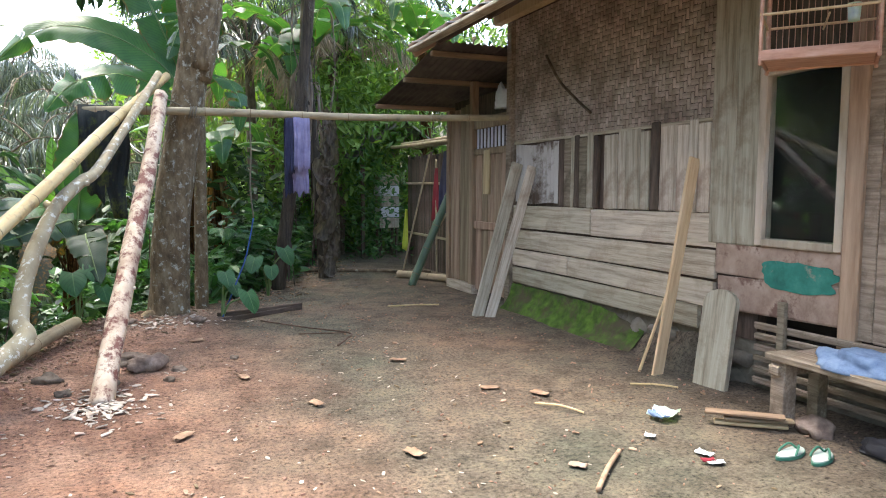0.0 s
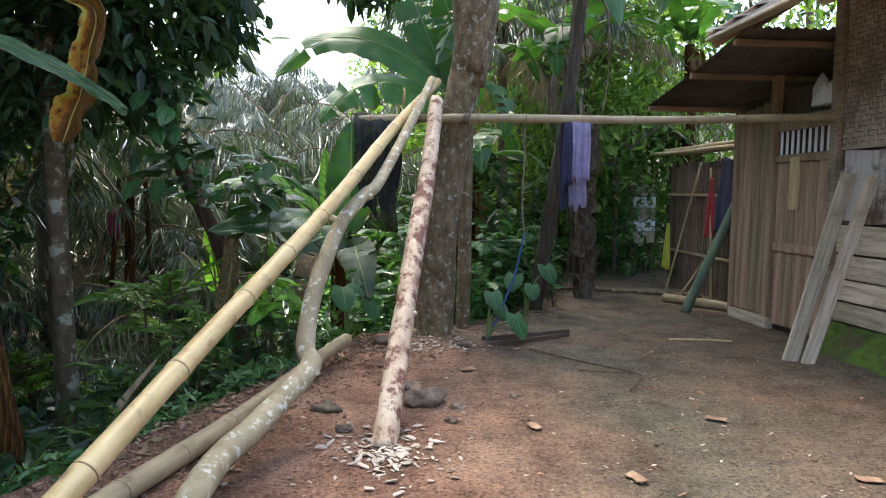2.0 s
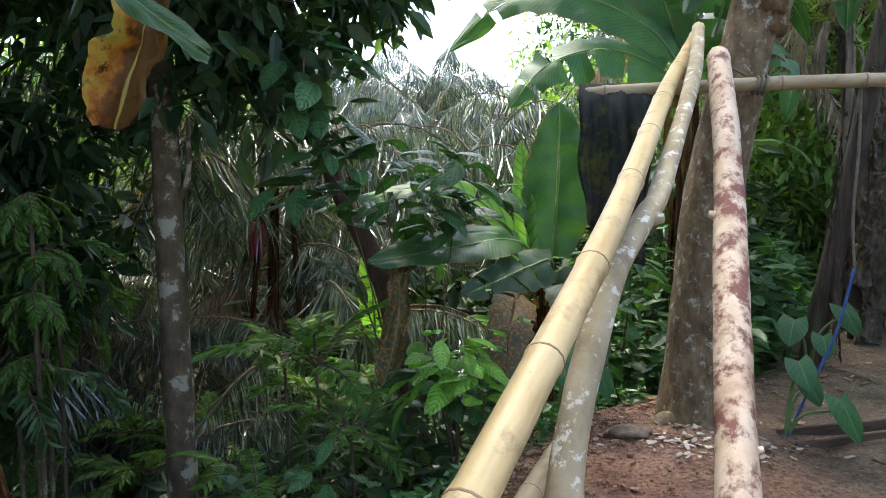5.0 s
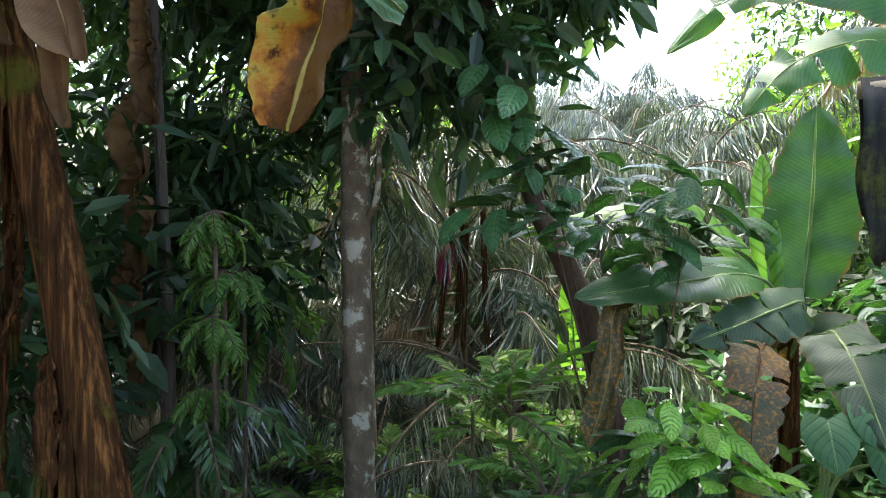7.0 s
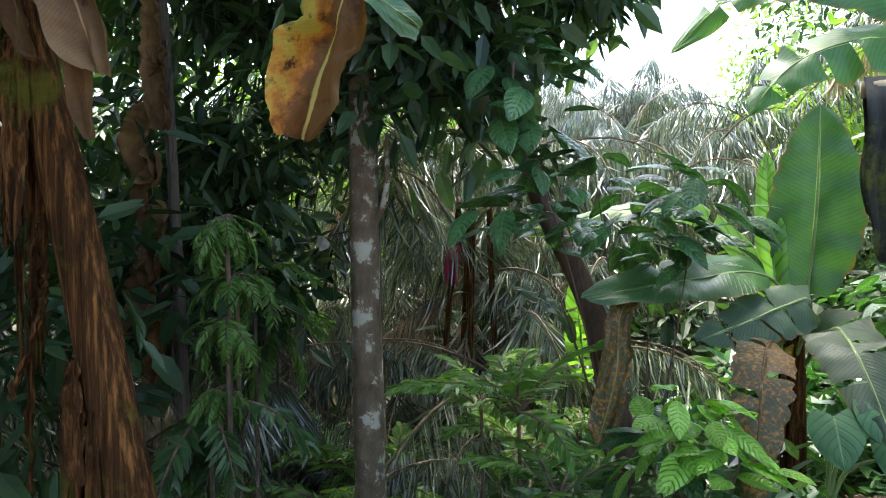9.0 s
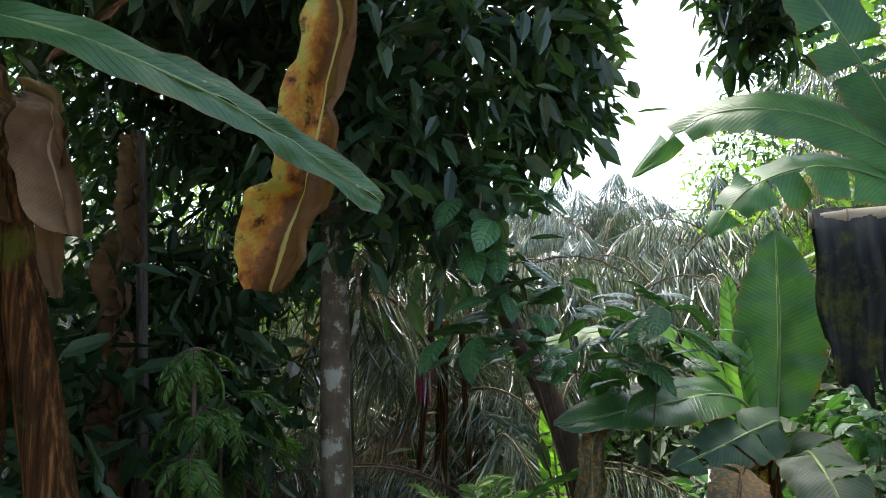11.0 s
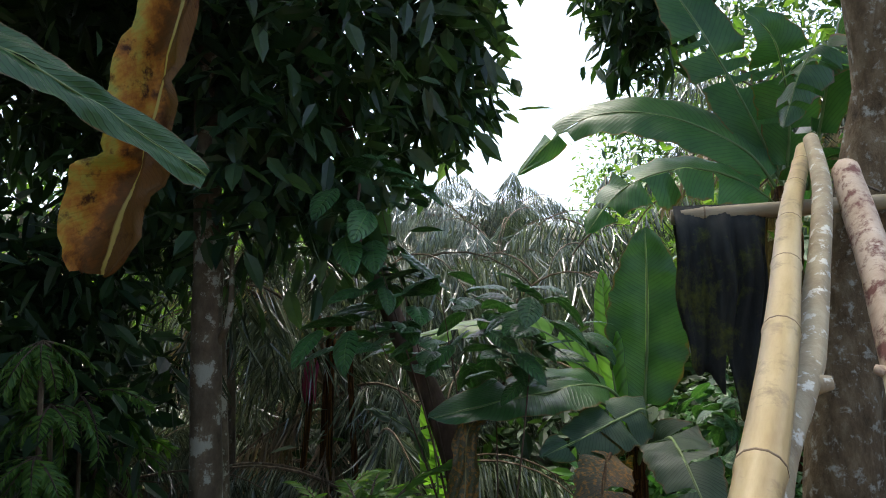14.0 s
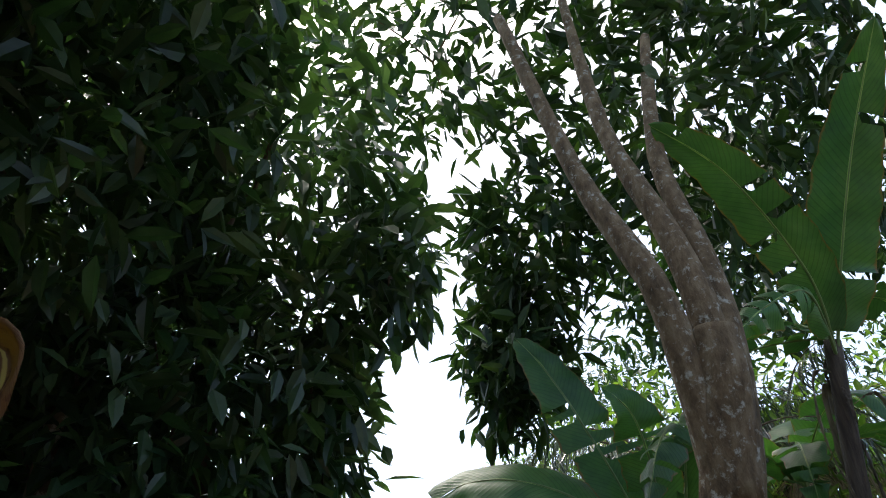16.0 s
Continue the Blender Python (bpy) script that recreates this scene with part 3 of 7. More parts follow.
def woven(name, y0, y1, z0, z1, x, cell, parent, mat, label):
    """Twilled split-bamboo matting: every strip crossing stands proud or lies back."""
    verts, faces = [], []
    high = cell * 1.1
    ny, nz = int((y1 - y0) / cell), int((z1 - z0) / high)
    rnd = random.Random(9)
    for i in range(ny):
        for j in range(-1, nz):
            # upright splits pass over two level ones, then under two
            a, b = y0 + i * cell + 0.002, y0 + (i + 1) * cell - 0.002
            if (i + j) % 4 == 0:
                c, d, t = z0 + max(j, 0) * high, min(z0 + (j + 2) * high, z1) - 0.003, 0.007
                o = len(verts)
                verts += [(x + 0.002, a, c), (x - t, (a + b) / 2, c + 0.006), (x + 0.002, b, c), (x + 0.002, b, d), (x - t, (a + b) / 2, d - 0.006), (x + 0.002, a, d)]
                faces += [(o, o + 5, o + 4, o + 1), (o + 1, o + 4, o + 3, o + 2)]
            elif (i + j) % 4 in (2, 3) and j >= 0:
                c, d = z0 + j * high + 0.002, z0 + (j + 1) * high - 0.002
                o = len(verts)
                verts += [(x + 0.004, a - 0.002, c), (x, a - 0.002, (c + d) / 2), (x + 0.004, a - 0.002, d), (x + 0.004, b + 0.002, d), (x, b + 0.002, (c + d) / 2), (x + 0.004, b + 0.002, c)]
                faces += [(o, o + 1, o + 4, o + 5), (o + 1, o + 2, o + 3, o + 4)]
    return tagged(mesh_object(name, verts, faces, mat, parent), label, kind="stuff")


woven("bamboo_matting", 4.17, 7.28, 2.03, 3.42, WX - 0.004, 0.042, house, WEAVE, "brown woven split-bamboo matting with stains")
# corner post, wall plate, rails
board("corner_post", house, PLANK_OLD, WX - 0.05, WX + 0.06, 7.29, 7.4, GZ, 3.7, label="grey squared corner post")
board("wall_plate", house, PLANK_NEW, WX - 0.16, WX - 0.06, -1.0, 7.55, 3.4, 3.52, label="pale sawn wall plate under the eave")
board("rail", house, PLANK_H, WX - 0.012, WX + 0.025, 4.17, 7.28, 2.02, 2.045)
board("batten", house, WOOD_DARK, WX - 0.03, WX - 0.01, 4.74, 4.84, 1.34, 2.06)

# window with its frame
window = thing("window_1", "unpainted wooden window with one dark glass pane", "window", kind="structure")
for a in ((3.05, 3.11, 1.13, 2.33), (3.66, 3.72, 1.13, 2.33)):
    board("window_frame", window, FRAME, WX - 0.035, WX + 0.06, a[0], a[1], a[2], a[3])
for a in ((3.11, 3.66, 2.27, 2.33), (3.11, 3.66, 1.13, 1.18)):
    board("window_frame", window, FRAME, WX - 0.035, WX + 0.06, a[0], a[1], a[2], a[3])
pane = mesh_object("pane", *box_piece(WX + 0.01, WX + 0.014, 3.11, 3.66, 1.18, 2.27, 0), GLASS, window)
pane.visible_shadow = False
board("window_post", house, PLANK_BROWN, WX - 0.045, WX + 0.03, 2.93, 3.045, 0.55, 3.3, label="brown upright post beside the window")
# patched panel with old green paint under the window
board("panel", house, PATCH, WX - 0.012, WX + 0.028, 3.05, 4.09, 0.9, 1.125, label="worn pinkish-brown panel")
board("panel", house, PATCH, WX - 0.018, WX + 0.028, 2.98, 4.05, 0.66, 0.9, tilt=-2)


def blotch(name, x, yc, zc, w, h, mat, parent, label, seed=1):
    """A thin flake of paint with a ragged outline."""
    rnd = random.Random(seed)
    n = 40
    ring = []
    for i in range(n):
        a = 2 * math.pi * i / n
        r = 1 + 0.28 * noise.noise(Vector((math.cos(a) * 2, math.sin(a) * 2, seed))) + 0.1 * (rnd.random() - 0.5)
        ring.append((yc + w * r * max(-0.85, min(0.85, math.cos(a))), zc + h * r * math.sin(a)))
    verts = [(x, p, q) for p, q in ring] + [(x + 0.003, p, q) for p, q in ring]
    faces = [tuple(range(n))] + [(i, i + n, (i + 1) % n + n, (i + 1) % n) for i in range(n)]
    return mesh_object(name, verts, faces, mat, parent, label=label)


blotch("paint_patch", WX - 0.0245, 3.36, 0.94, 0.33, 0.1, GREEN_PAINT, house, "flaking dark green paint patch")
# the room behind the window, its shade put into near-black faces
room = tagged(mesh_object("wall_room", *box_piece(WX + 0.13, 9.0, -2.0, 7.3, 0.3, 3.6, 0), SHADE_DARK), "house interior with its shade painted near-black", "wall", kind="structure")
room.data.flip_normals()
tagged(mesh_object("floor_house", *box_piece(WX + 0.14, 8.9, -1.9, 7.2, 0.31, 0.5, 0), SHADE_DARK), "house floor with its shade painted near-black", "floor", kind="structure")

# foundation of stones with moss
found = tagged(mesh_object("wall_foundation", *box_piece(WX + 0.05, WX + 0.3, -2, 7.35, -0.2, 0.45, 0), STONE), "rough stone footing under the wall", "wall", kind="structure")


def stone_mesh(seed, sx, sy, sz, sub=2, rough=0.3):
    bm = bmesh.new()
    bmesh.ops.create_icosphere(bm, subdivisions=sub, radius=1)
    for v in bm.verts:
        k = 1 + rough * noise.noise(v.co * 1.3 + Vector((seed * 7.1, 0, 0))) + 0.4 * rough * noise.noise(v.co * 3.1 + Vector((seed, 5, 0)))
        v.co = Vector((v.co.x * sx, v.co.y * sy, v.co.z * sz)) * k
    me = bpy.data.meshes.new("stone")
    bm.to_mesh(me)
    bm.free()
    me.polygons.foreach_set("use_smooth", np.ones(len(me.polygons), dtype=bool))
    return me


rnd = random.Random(8)
stones = [stone_mesh(s, 0.17, 0.2, 0.13, 3, 0.55) for s in range(6)]
for me in stones:
    me.materials.append(STONE)
y = 3.9
while y < 7.3:
    for z in (0.14, 0.32):
        share("stone", rnd.choice(stones), found, pose(WX + 0.2 + rnd.uniform(-0.02, 0.02), y + rnd.uniform(-0.05, 0.05), z + rnd.uniform(-0.02, 0.02), rnd.uniform(0, 360), rnd.uniform(0, 30), rnd.uniform(0, 360)))
    y += rnd.uniform(0.17, 0.27)


def footing_bank(name, y0, y1, mat, label, category):
    """The foot of the wall, a lumpy sloping strip."""
    verts, faces = [], []
    n, m = 90, 12
    for i in range(n + 1):
        yy = y0 + (y1 - y0) * i / n
        top = 0.42 - 0.12 * math.exp(-((yy - 4.9) / 0.4) ** 2)
        for j in range(m + 1):
            u = j / m
            x = WX - 0.09 + 0.1 * u - 0.10 * (1 - u) ** 2 + 0.03 * noise.noise(Vector((yy * 5, u * 4, 0))) + 0.012 * noise.noise(Vector((yy * 17, u * 12, 2)))
            verts.append((x, yy, 0.1 + (top - 0.1) * u + 0.012 * noise.noise(Vector((yy * 11, u * 9, 7)))))
    for i in range(n):
        for j in range(m):
            a = i * (m + 1) + j
            faces.append((a, a + m + 1, a + m + 2, a + 1))
    return tagged(mesh_object(name, verts, faces, mat, smooth=True), label, category, kind="stuff")


footing_bank("moss", 4.9, 7.28, MOSS, "bright green moss on the damp wall footing", "moss")
footing_bank("earth_bank", 3.9, 4.88, SOIL, "brown earth heaped along the wall footing", "earth")

# main roof: slopes down over the wall; lean-to roof behind it
roof = tagged(mesh_object("roof_house", [(2.7, -2, 3.06), (2.7, 7.55, 3.06), (6.5, 7.55, 5.4), (6.5, -2, 5.4), (2.7, -2, 3.1), (2.7, 7.55, 3.1), (6.5, 7.55, 5.44), (6.5, -2, 5.44)],
                          [(0, 1, 2, 3), (7, 6, 5, 4), (0, 4, 5, 1), (1, 5, 6, 2), (2, 6, 7, 3), (3, 7, 4, 0)], TIN_DARK), "dark weathered house roof with a wide eave", "roof", kind="structure")


def sloped_board(name, a, b, w, h, mat, parent=None, label="", roll=0.0):
    """A squared timber from a to b."""
    a, b = Vector(a), Vector(b)
    length = (b - a).length
    v, f = box_piece(-w / 2, w / 2, -h / 2, h / 2, 0, length, 0.006)
    rnd = random.Random(int(1000 * (a.x + a.y + b.z)))
    for p in v:
        p.x += 0.004 * (rnd.random() - 0.5)
        p.y += 0.004 * (rnd.random() - 0.5)
    ob = mesh_object(name, v, f, mat, parent, label=label)
    m = Matrix.Translation(a) @ (b - a).to_track_quat("Z", "Y").to_matrix().to_4x4() @ Matrix.Rotation(radians(roll), 4, "Z")
    if parent:
        ob.matrix_local = m
    else:
        ob.matrix_world = m
    return ob


sloped_board("verge_board", (2.68, 7.58, 3.04), (5.6, 7.58, 4.84), 0.16, 0.03, PLANK_BROWN, roof, "weathered verge board", 90)
sloped_board("fascia", (2.68, -1.5, 3.05), (2.68, 7.6, 3.05), 0.12, 0.03, PLANK, roof)
for yy in (1.0, 2.2, 3.4, 4.6, 5.8, 7.0):
    sloped_board("rafter", (2.75, yy, 3.04), (4.2, yy, 3.93), 0.06, 0.09, WOOD_DARK, roof)
# ragged thatch ends and tiles along the verge
for k in range(9):
    u = k / 8
    sloped_board("roof_tile", (2.72 + 1.6 * u, 7.45, 3.13 + 0.985 * u), (2.92 + 1.6 * u, 7.62, 3.19 + 0.985 * u), 0.2, 0.015, TIN, roof)

# shed: lean-to with a plank panel and a door
shed = tagged(mesh_object("wall_shed", *box_piece(WX + 0.1, WX + 0.16, 7.4, 9.25, GZ, 2.72, 0), WOOD_DARK), "lean-to shed wall of upright brown planks", "wall", kind="structure")
y = 8.52
while y < 9.2:
    w = rnd.uniform(0.13, 0.22)
    board("plank", shed, PLANK_BROWN, WX + 0.03 - 0.012 * rnd.random(), WX + 0.06, y + 0.003, min(9.2, y + w) - 0.003, 0.26, 2.55 + 0.12 * (9.2 - y))
    y += w
board("post", shed, PLANK_BROWN, WX - 0.01, WX + 0.08, 9.2, 9.3, GZ, 2.6)
board("post", shed, PLANK_BROWN, WX - 0.01, WX + 0.08, 8.42, 8.52, GZ, 2.9)
board("sill", shed, PLANK_H, WX - 0.02, WX + 0.07, 8.4, 9.25, GZ + 0.0, 0.25)
door = thing("door_1", "brown plank shed door with a slatted vent above", "door", kind="structure")
for k in range(5):
    board("plank", door, PLANK_BROWN, WX + 0.035, WX + 0.06, 7.5 + 0.18 * k, 7.677 + 0.18 * k, 0.2, 1.95)
board("rail", door, PLANK_BROWN, WX + 0.01, WX + 0.034, 7.5, 8.4, 1.0, 1.1)
board("lintel", door, PLANK_BROWN, WX + 0.01, WX + 0.07, 7.42, 8.42, 2.28, 2.42)
board("rail", door, PLANK_BROWN, WX + 0.01, WX + 0.07, 7.42, 8.42, 1.95, 2.03)
for k in range(9):
    board("slat", door, WHITE, WX + 0.03, WX + 0.045, 7.52 + 0.1 * k, 7.56 + 0.1 * k, 2.03, 2.28, wobble=0.002)
board("yellow_louvre", door, PLANK_NEW, WX + 0.005, WX + 0.03, 7.95, 8.12, 1.45, 2.0, label="yellowish louvred strip")

lean_roof = thing("roof_shed", "low lean-to roof of dark corrugated sheets", "roof", kind="structure")


def roof_sheet(x0, x1, ya, za, yb, zb, lift):
    n, verts, faces = 40, [], []
    for side in (0, 0.005):
        for i in range(n + 1):
            xx = x0 + (x1 - x0) * i / n
            dz = 0.012 * math.sin(2 * math.pi * xx / 0.09)
            for j in range(7):
                u = j / 6
                verts.append((xx, ya + (yb - ya) * u, za + (zb - za) * u + dz + side + lift - 0.03 * math.sin(math.pi * u)))
    o = (n + 1) * 7
    for i in range(n):
        for j in range(6):
            a = i * 7 + j
            faces.append((a, a + 1, a + 8, a + 7))
            faces.append((o + a, o + a + 7, o + a + 8, o + a + 1))
    return mesh_object("roof_sheet", verts, faces, TIN_DARK, lean_roof, smooth=True)


for k in range(4):
    roof_sheet(2.95 + 0.85 * k, 3.85 + 0.85 * k, 7.46, 3.15, 10.05, 2.72, 0.012 * (k % 2))
for u in (0.08, 0.45, 0.92):
    yy, zz = 7.46 + 2.6 * u, 3.09 - 0.43 * u
    sloped_board("purlin", (2.95, yy, zz), (6.0, yy, zz), 0.07, 0.06, PLANK_BROWN, lean_roof)
tagged(mesh_object("wall_shed_back", *box_piece(6.0, 6.1, 7.4, 12.4, GZ, 2.6, 0), WOOD_DARK), "dark back wall of the shed", "wall", kind="structure")


# ---- poles, logs and hung washing ----
def bamboo(name, a, b, r, mat, label, group="", seed=0, spacing=0.36, ring=KNOT, bow=(0.0, 0.0, 0.0)):
    """A bamboo pole with swollen nodes; the node rings are parts."""
    a, b = Vector(a), Vector(b)
    rnd = random.Random(seed)
    length = (b - a).length
    cuts, s = [], rnd.uniform(0.1, 0.3)
    while s < length - 0.05:
        cuts.append(s)
        s += spacing * rnd.uniform(0.85, 1.2)
    along = sorted(set([0.0, length] + [c + d for c in cuts for d in (-0.03, -0.008, 0.0, 0.008, 0.03) if 0 < c + d < length] + list(np.arange(0.08, length, 0.12))))
    rot = (b - a).to_track_quat("Z", "Y").to_matrix().to_4x4()
    bend = rot.to_3x3().inverted() @ Vector(bow)
    m = Matrix.Translation(a) @ rot
    
    def centre(q):
        k = math.sin(math.pi * q / length)
        return Vector((0.012 * math.sin(2.1 * q + seed), 0.012 * math.sin(1.7 * q), q)) + bend * k
    pts = [centre(q) for q in along]

    def rad(u):
        q = u * (len(along) - 1)
        q = along[int(round(q))]
        k = 1 - 0.12 * q / length
        near = min((abs(q - c) for c in cuts), default=1)
        return r * k * (1.07 if near < 0.009 else (1.0 if near < 0.035 else 0.985))
    top = thing(name, label, "pole", group, m=m)
    culm = mesh_object("culm", *tube(pts, rad, 14), mat, top, smooth=True)
    for c in cuts:
        q = centre(c)
        mesh_object("node_ring", *tube([q + Vector((0, 0, -0.004)), q, q + Vector((0, 0, 0.004))], lambda u: r * (1 - 0.12 * c / length) * (1.085 - 0.02 * abs(u - 0.5)), 14), ring, culm, smooth=True)
    return top


bamboo("bamboo_pole", (-1.74, 2.35, 0.1), (0.12, 8.2, 2.7), 0.05, BAMBOO, "pale dry bamboo pole leaning up against a tree", seed=3, spacing=0.55, bow=(0.035, 0.0, 0.0))
bamboo("bamboo_pole", (-1.98, 2.6, 0.16), (-0.7, 7.15, 0.27), 0.062, BAMBOO_OLD, "old bamboo pole lying along the yard's edge", seed=5, spacing=0.42)
bamboo("bamboo_bar", (-0.68, 7.61, 2.234), (3.9, 7.36, 2.32), 0.042, BAMBOO_OLD, "horizontal bamboo drying bar tied between tree and house", seed=7, spacing=0.5)
bamboo("green_bamboo_pole", (3.35, 9.45, 0.12), (3.98, 9.5, 1.5), 0.06, BAMBOO_GREEN, "thick green bamboo length leaning on the shed", seed=9, spacing=0.4)


def log(name, keys, r0, r1, mat, label, rough=0.12, seed=0, n=14, steps=40, category="log", knobs=()):
    top = thing(name, label, category, m=Matrix.Translation(keys[0]))
    o = Vector(keys[0])
    pts = [p - o for p in path_points(keys, steps)]
    mesh_object("stem", *tube(pts, lambda u: r0 + (r1 - r0) * u, n, rough, seed), mat, top, smooth=True)
    for k, (u, ang, size) in enumerate(knobs):
        p = pts[int(u * steps)]
        d = Vector((math.cos(ang), math.sin(ang) * 0.4, 0.6 * math.sin(ang))).normalized()
        rr = r0 + (r1 - r0) * u
        mesh_object("knot", *tube([p + d * rr * 0.4, p + d * rr * 0.95, p + d * (rr + size)], lambda w: size * (1.1 - 0.5 * w), 9, 0.2, k), mat, top, smooth=True)
    return top


log("peeled_log", [(-0.37, 4.95, 0.1), (-0.27, 5.5, 0.63), (-0.14, 6.15, 1.27), (-0.02, 6.75, 1.85), (0.06, 7.3, 2.38)], 0.075, 0.062, PEELED,
    "half-peeled log propped against a tree", 0.14, 2, knobs=((0.3, 0.4, 0.02), (0.62, 2.6, 0.025), (0.8, 1.0, 0.02)))
log("crooked_branch", [(-1.20, 3.40, 0.17), (-1.15, 4.30, 0.28), (-1.03, 4.60, 0.35), (-0.90, 4.90, 0.45), (-0.79, 5.10, 0.56), (-0.83, 5.18, 0.65), (-0.81, 5.30, 0.89), (-0.74, 5.45, 1.14), (-0.65, 5.65, 1.37), (-0.52, 5.90, 1.54), (-0.41, 6.20, 1.66), (-0.13, 7.00, 2.23), (0.05, 7.75, 2.64)],
    0.072, 0.036, BRANCH, "crooked lichen-spotted branch leaning on the bar", 0.12, 4, steps=70, knobs=((0.3, 0.3, 0.03), (0.66, 2.2, 0.035), (0.75, 0.2, 0.03)))


def hanging(name, x0, x1, y, ztop, zfront, zback, mat, label, seed=0, thick=0.04, category="cloth", lower=None, taper=0.0, folds=0.05):
    """Cloth folded over a bar: front and back falls with folds, one sheet with thickness."""
    nx, nz = 26, 22
    verts, faces = [], []
    prof = []
    for j in range(nz + 1):
        u = j / nz
        if u < 0.5:
            prof.append((-thick - 0.008, ztop - (ztop - zfront) * (1 - u / 0.5)))
        else:
            prof.append((thick + 0.008, ztop - (ztop - zback) * ((u - 0.5) / 0.5)))
    prof[nz // 2] = (0, ztop + 0.045)
    for i in range(nx + 1):
        s = i / nx
        for j, (dy, z) in enumerate(prof):
            z = ztop - (ztop - z) * lower(s) if lower and z < ztop else z
            fall = min(1, (ztop + 0.03 - z) / 0.25)
            k = folds * fall * (noise.noise(Vector((s * 5 + seed, z * 0.8, 0.0))) + 0.5 * noise.noise(Vector((s * 12, z * 1.6, seed))))
            x = x0 + (x1 - x0) * (s + 0.11 * fall * noise.noise(Vector((z * 3, seed, s * 2))))
            x = 0.5 * (x0 + x1) + (x - 0.5 * (x0 + x1)) * (1 - taper * max(0.0, ztop - z))
            edge = 0.07 * noise.noise(Vector((s * 4, seed * 3, 1))) * (1 if j in (0, nz) else 0)
            verts.append((x, y + dy + k * (1 if dy <= 0 else 0.5), z + edge))
    for i in range(nx):
        for j in range(nz):
            a = i * (nz + 1) + j
            faces.append((a, a + 1, a + nz + 2, a + nz + 1))
    ob = mesh_object(name, verts, faces, mat, smooth=True)
    mod = ob.modifiers.new("thickness", "SOLIDIFY")
    mod.thickness = 0.006
    return tagged(ob, label, category)


hanging("hanging_cloth", -0.67, -0.22, 7.6, 2.24, 1.2, 1.45, CLOTH_BLACK, "black cloth with faded olive stains hung over a bamboo bar", 3,
        lower=lambda s: 0.74 + 0.26 / (1 + math.exp(-(s - 0.42) * 13)) - 0.3 * math.exp(-((s - 0.55) / 0.06) ** 2), taper=0.25, folds=0.13)
hanging("hanging_trousers", 1.33, 1.5, 7.49, 2.25, 1.7, 1.45, CLOTH_PURPLE, "faded purple trousers folded over a bamboo bar", 5)
hanging("hanging_shirt", 1.25, 1.34, 7.5, 2.245, 1.66, 1.45, CLOTH_NAVY, "dark navy shirt hung over a bamboo bar", 8)


def rope(name, keys, r, mat, label, steps=24):
    return tagged(mesh_object(name, *tube(path_points(keys, steps), r, 7), mat, smooth=True), label, "rope")


for k in range(3):
    cx = 0.33 + 0.025 * k
    rope("rope_tie", [(cx + 0.01 * math.sin(a), 7.54 + 0.052 * math.cos(a), 2.255 + 0.052 * math.sin(a)) for a in np.linspace(0, 2 * math.pi, 9)], 0.008, ROPE, "dark cord lashed round a bamboo bar")
rope("rope_tie", [(0.0, 7.4, 2.33), (0.1, 7.42, 2.36), (0.25, 7.45, 2.3)], 0.007, ROPE, "dark cord tied at the log's top")
rope("hanging_rope", [(0.9, 7.54, 2.29), (0.91, 7.55, 1.9), (0.9, 7.56, 1.5), (0.93, 7.58, 1.2)], 0.009, ROPE, "thin rope hanging from the bar")
rope("blue_rope", [(0.93, 7.58, 1.2), (0.85, 7.6, 0.8), (0.72, 7.62, 0.45), (0.6, 7.6, 0.16)], 0.008, ROPE_BLUE, "blue rope slanting down to the ground")

# leaning boards
def leaning(name, foot, head, w, t, mat, label, roll=0.0):
    return tagged(sloped_board(name, foot, head, w, t, mat, roll=roll), label, "board")


leaning("leaning_board", (3.2, 6.9, 0.12), (3.72, 7.0, 1.8), 0.13, 0.03, PLANK, "weathered grey board leaning on the house corner", 70)
leaning("leaning_board", (3.3, 6.8, 0.12), (3.8, 6.8, 1.76), 0.11, 0.03, PLANK, "weathered grey board leaning on the house corner", 70)
leaning("leaning_plank", (3.42, 4.22, 0.1), (3.78, 4.3, 1.75), 0.1, 0.03, PLANK_NEW, "yellowish new plank leaning on the house wall", 80)
leaning("thin_stick", (3.36, 4.35, 0.12), (3.6, 4.33, 0.75), 0.025, 0.02, PLANK_NEW, "thin split stick leaning beside a plank")
rope("dry_stick", [(3.8, 6.55, 2.9), (3.78, 6.25, 2.6), (3.79, 5.95, 2.38), (3.8, 5.72, 2.23)], 0.014, BARK_DARK, "thin dark stick hung on woven matting")


def tombstone_board():
    """Round-topped thick wooden board."""
    n, verts, faces = 14, [], []
    ring = [(-0.13, 0.0), (0.13, 0.0), (0.13, 0.62)] + [(0.13 * math.cos(a), 0.62 + 0.1 * math.sin(a)) for a in np.linspace(0.15, math.pi - 0.15, n)] + [(-0.13, 0.62)]
    m = len(ring)
    for d in (-0.022, 0.022):
        verts += [(p + 0.004 * math.sin(q * 20), d, q) for p, q in ring]
    faces = [tuple(range(m)), tuple(reversed(range(m, 2 * m)))] + [((i + 1) % m, i, i + m, (i + 1) % m + m) for i in range(m)]
    ob = mesh_object("rounded_board", verts, faces, PLANK)
    ob.matrix_world = pose(3.55, 3.82, 0.1, -9, 0, -80)
    return tagged(ob, "grey round-topped wooden board leaning on the wall", "board")


tombstone_board()


# ---- plants ----
def unit(a):
    return a / np.maximum(np.linalg.norm(a, axis=-1, keepdims=True), 1e-9)


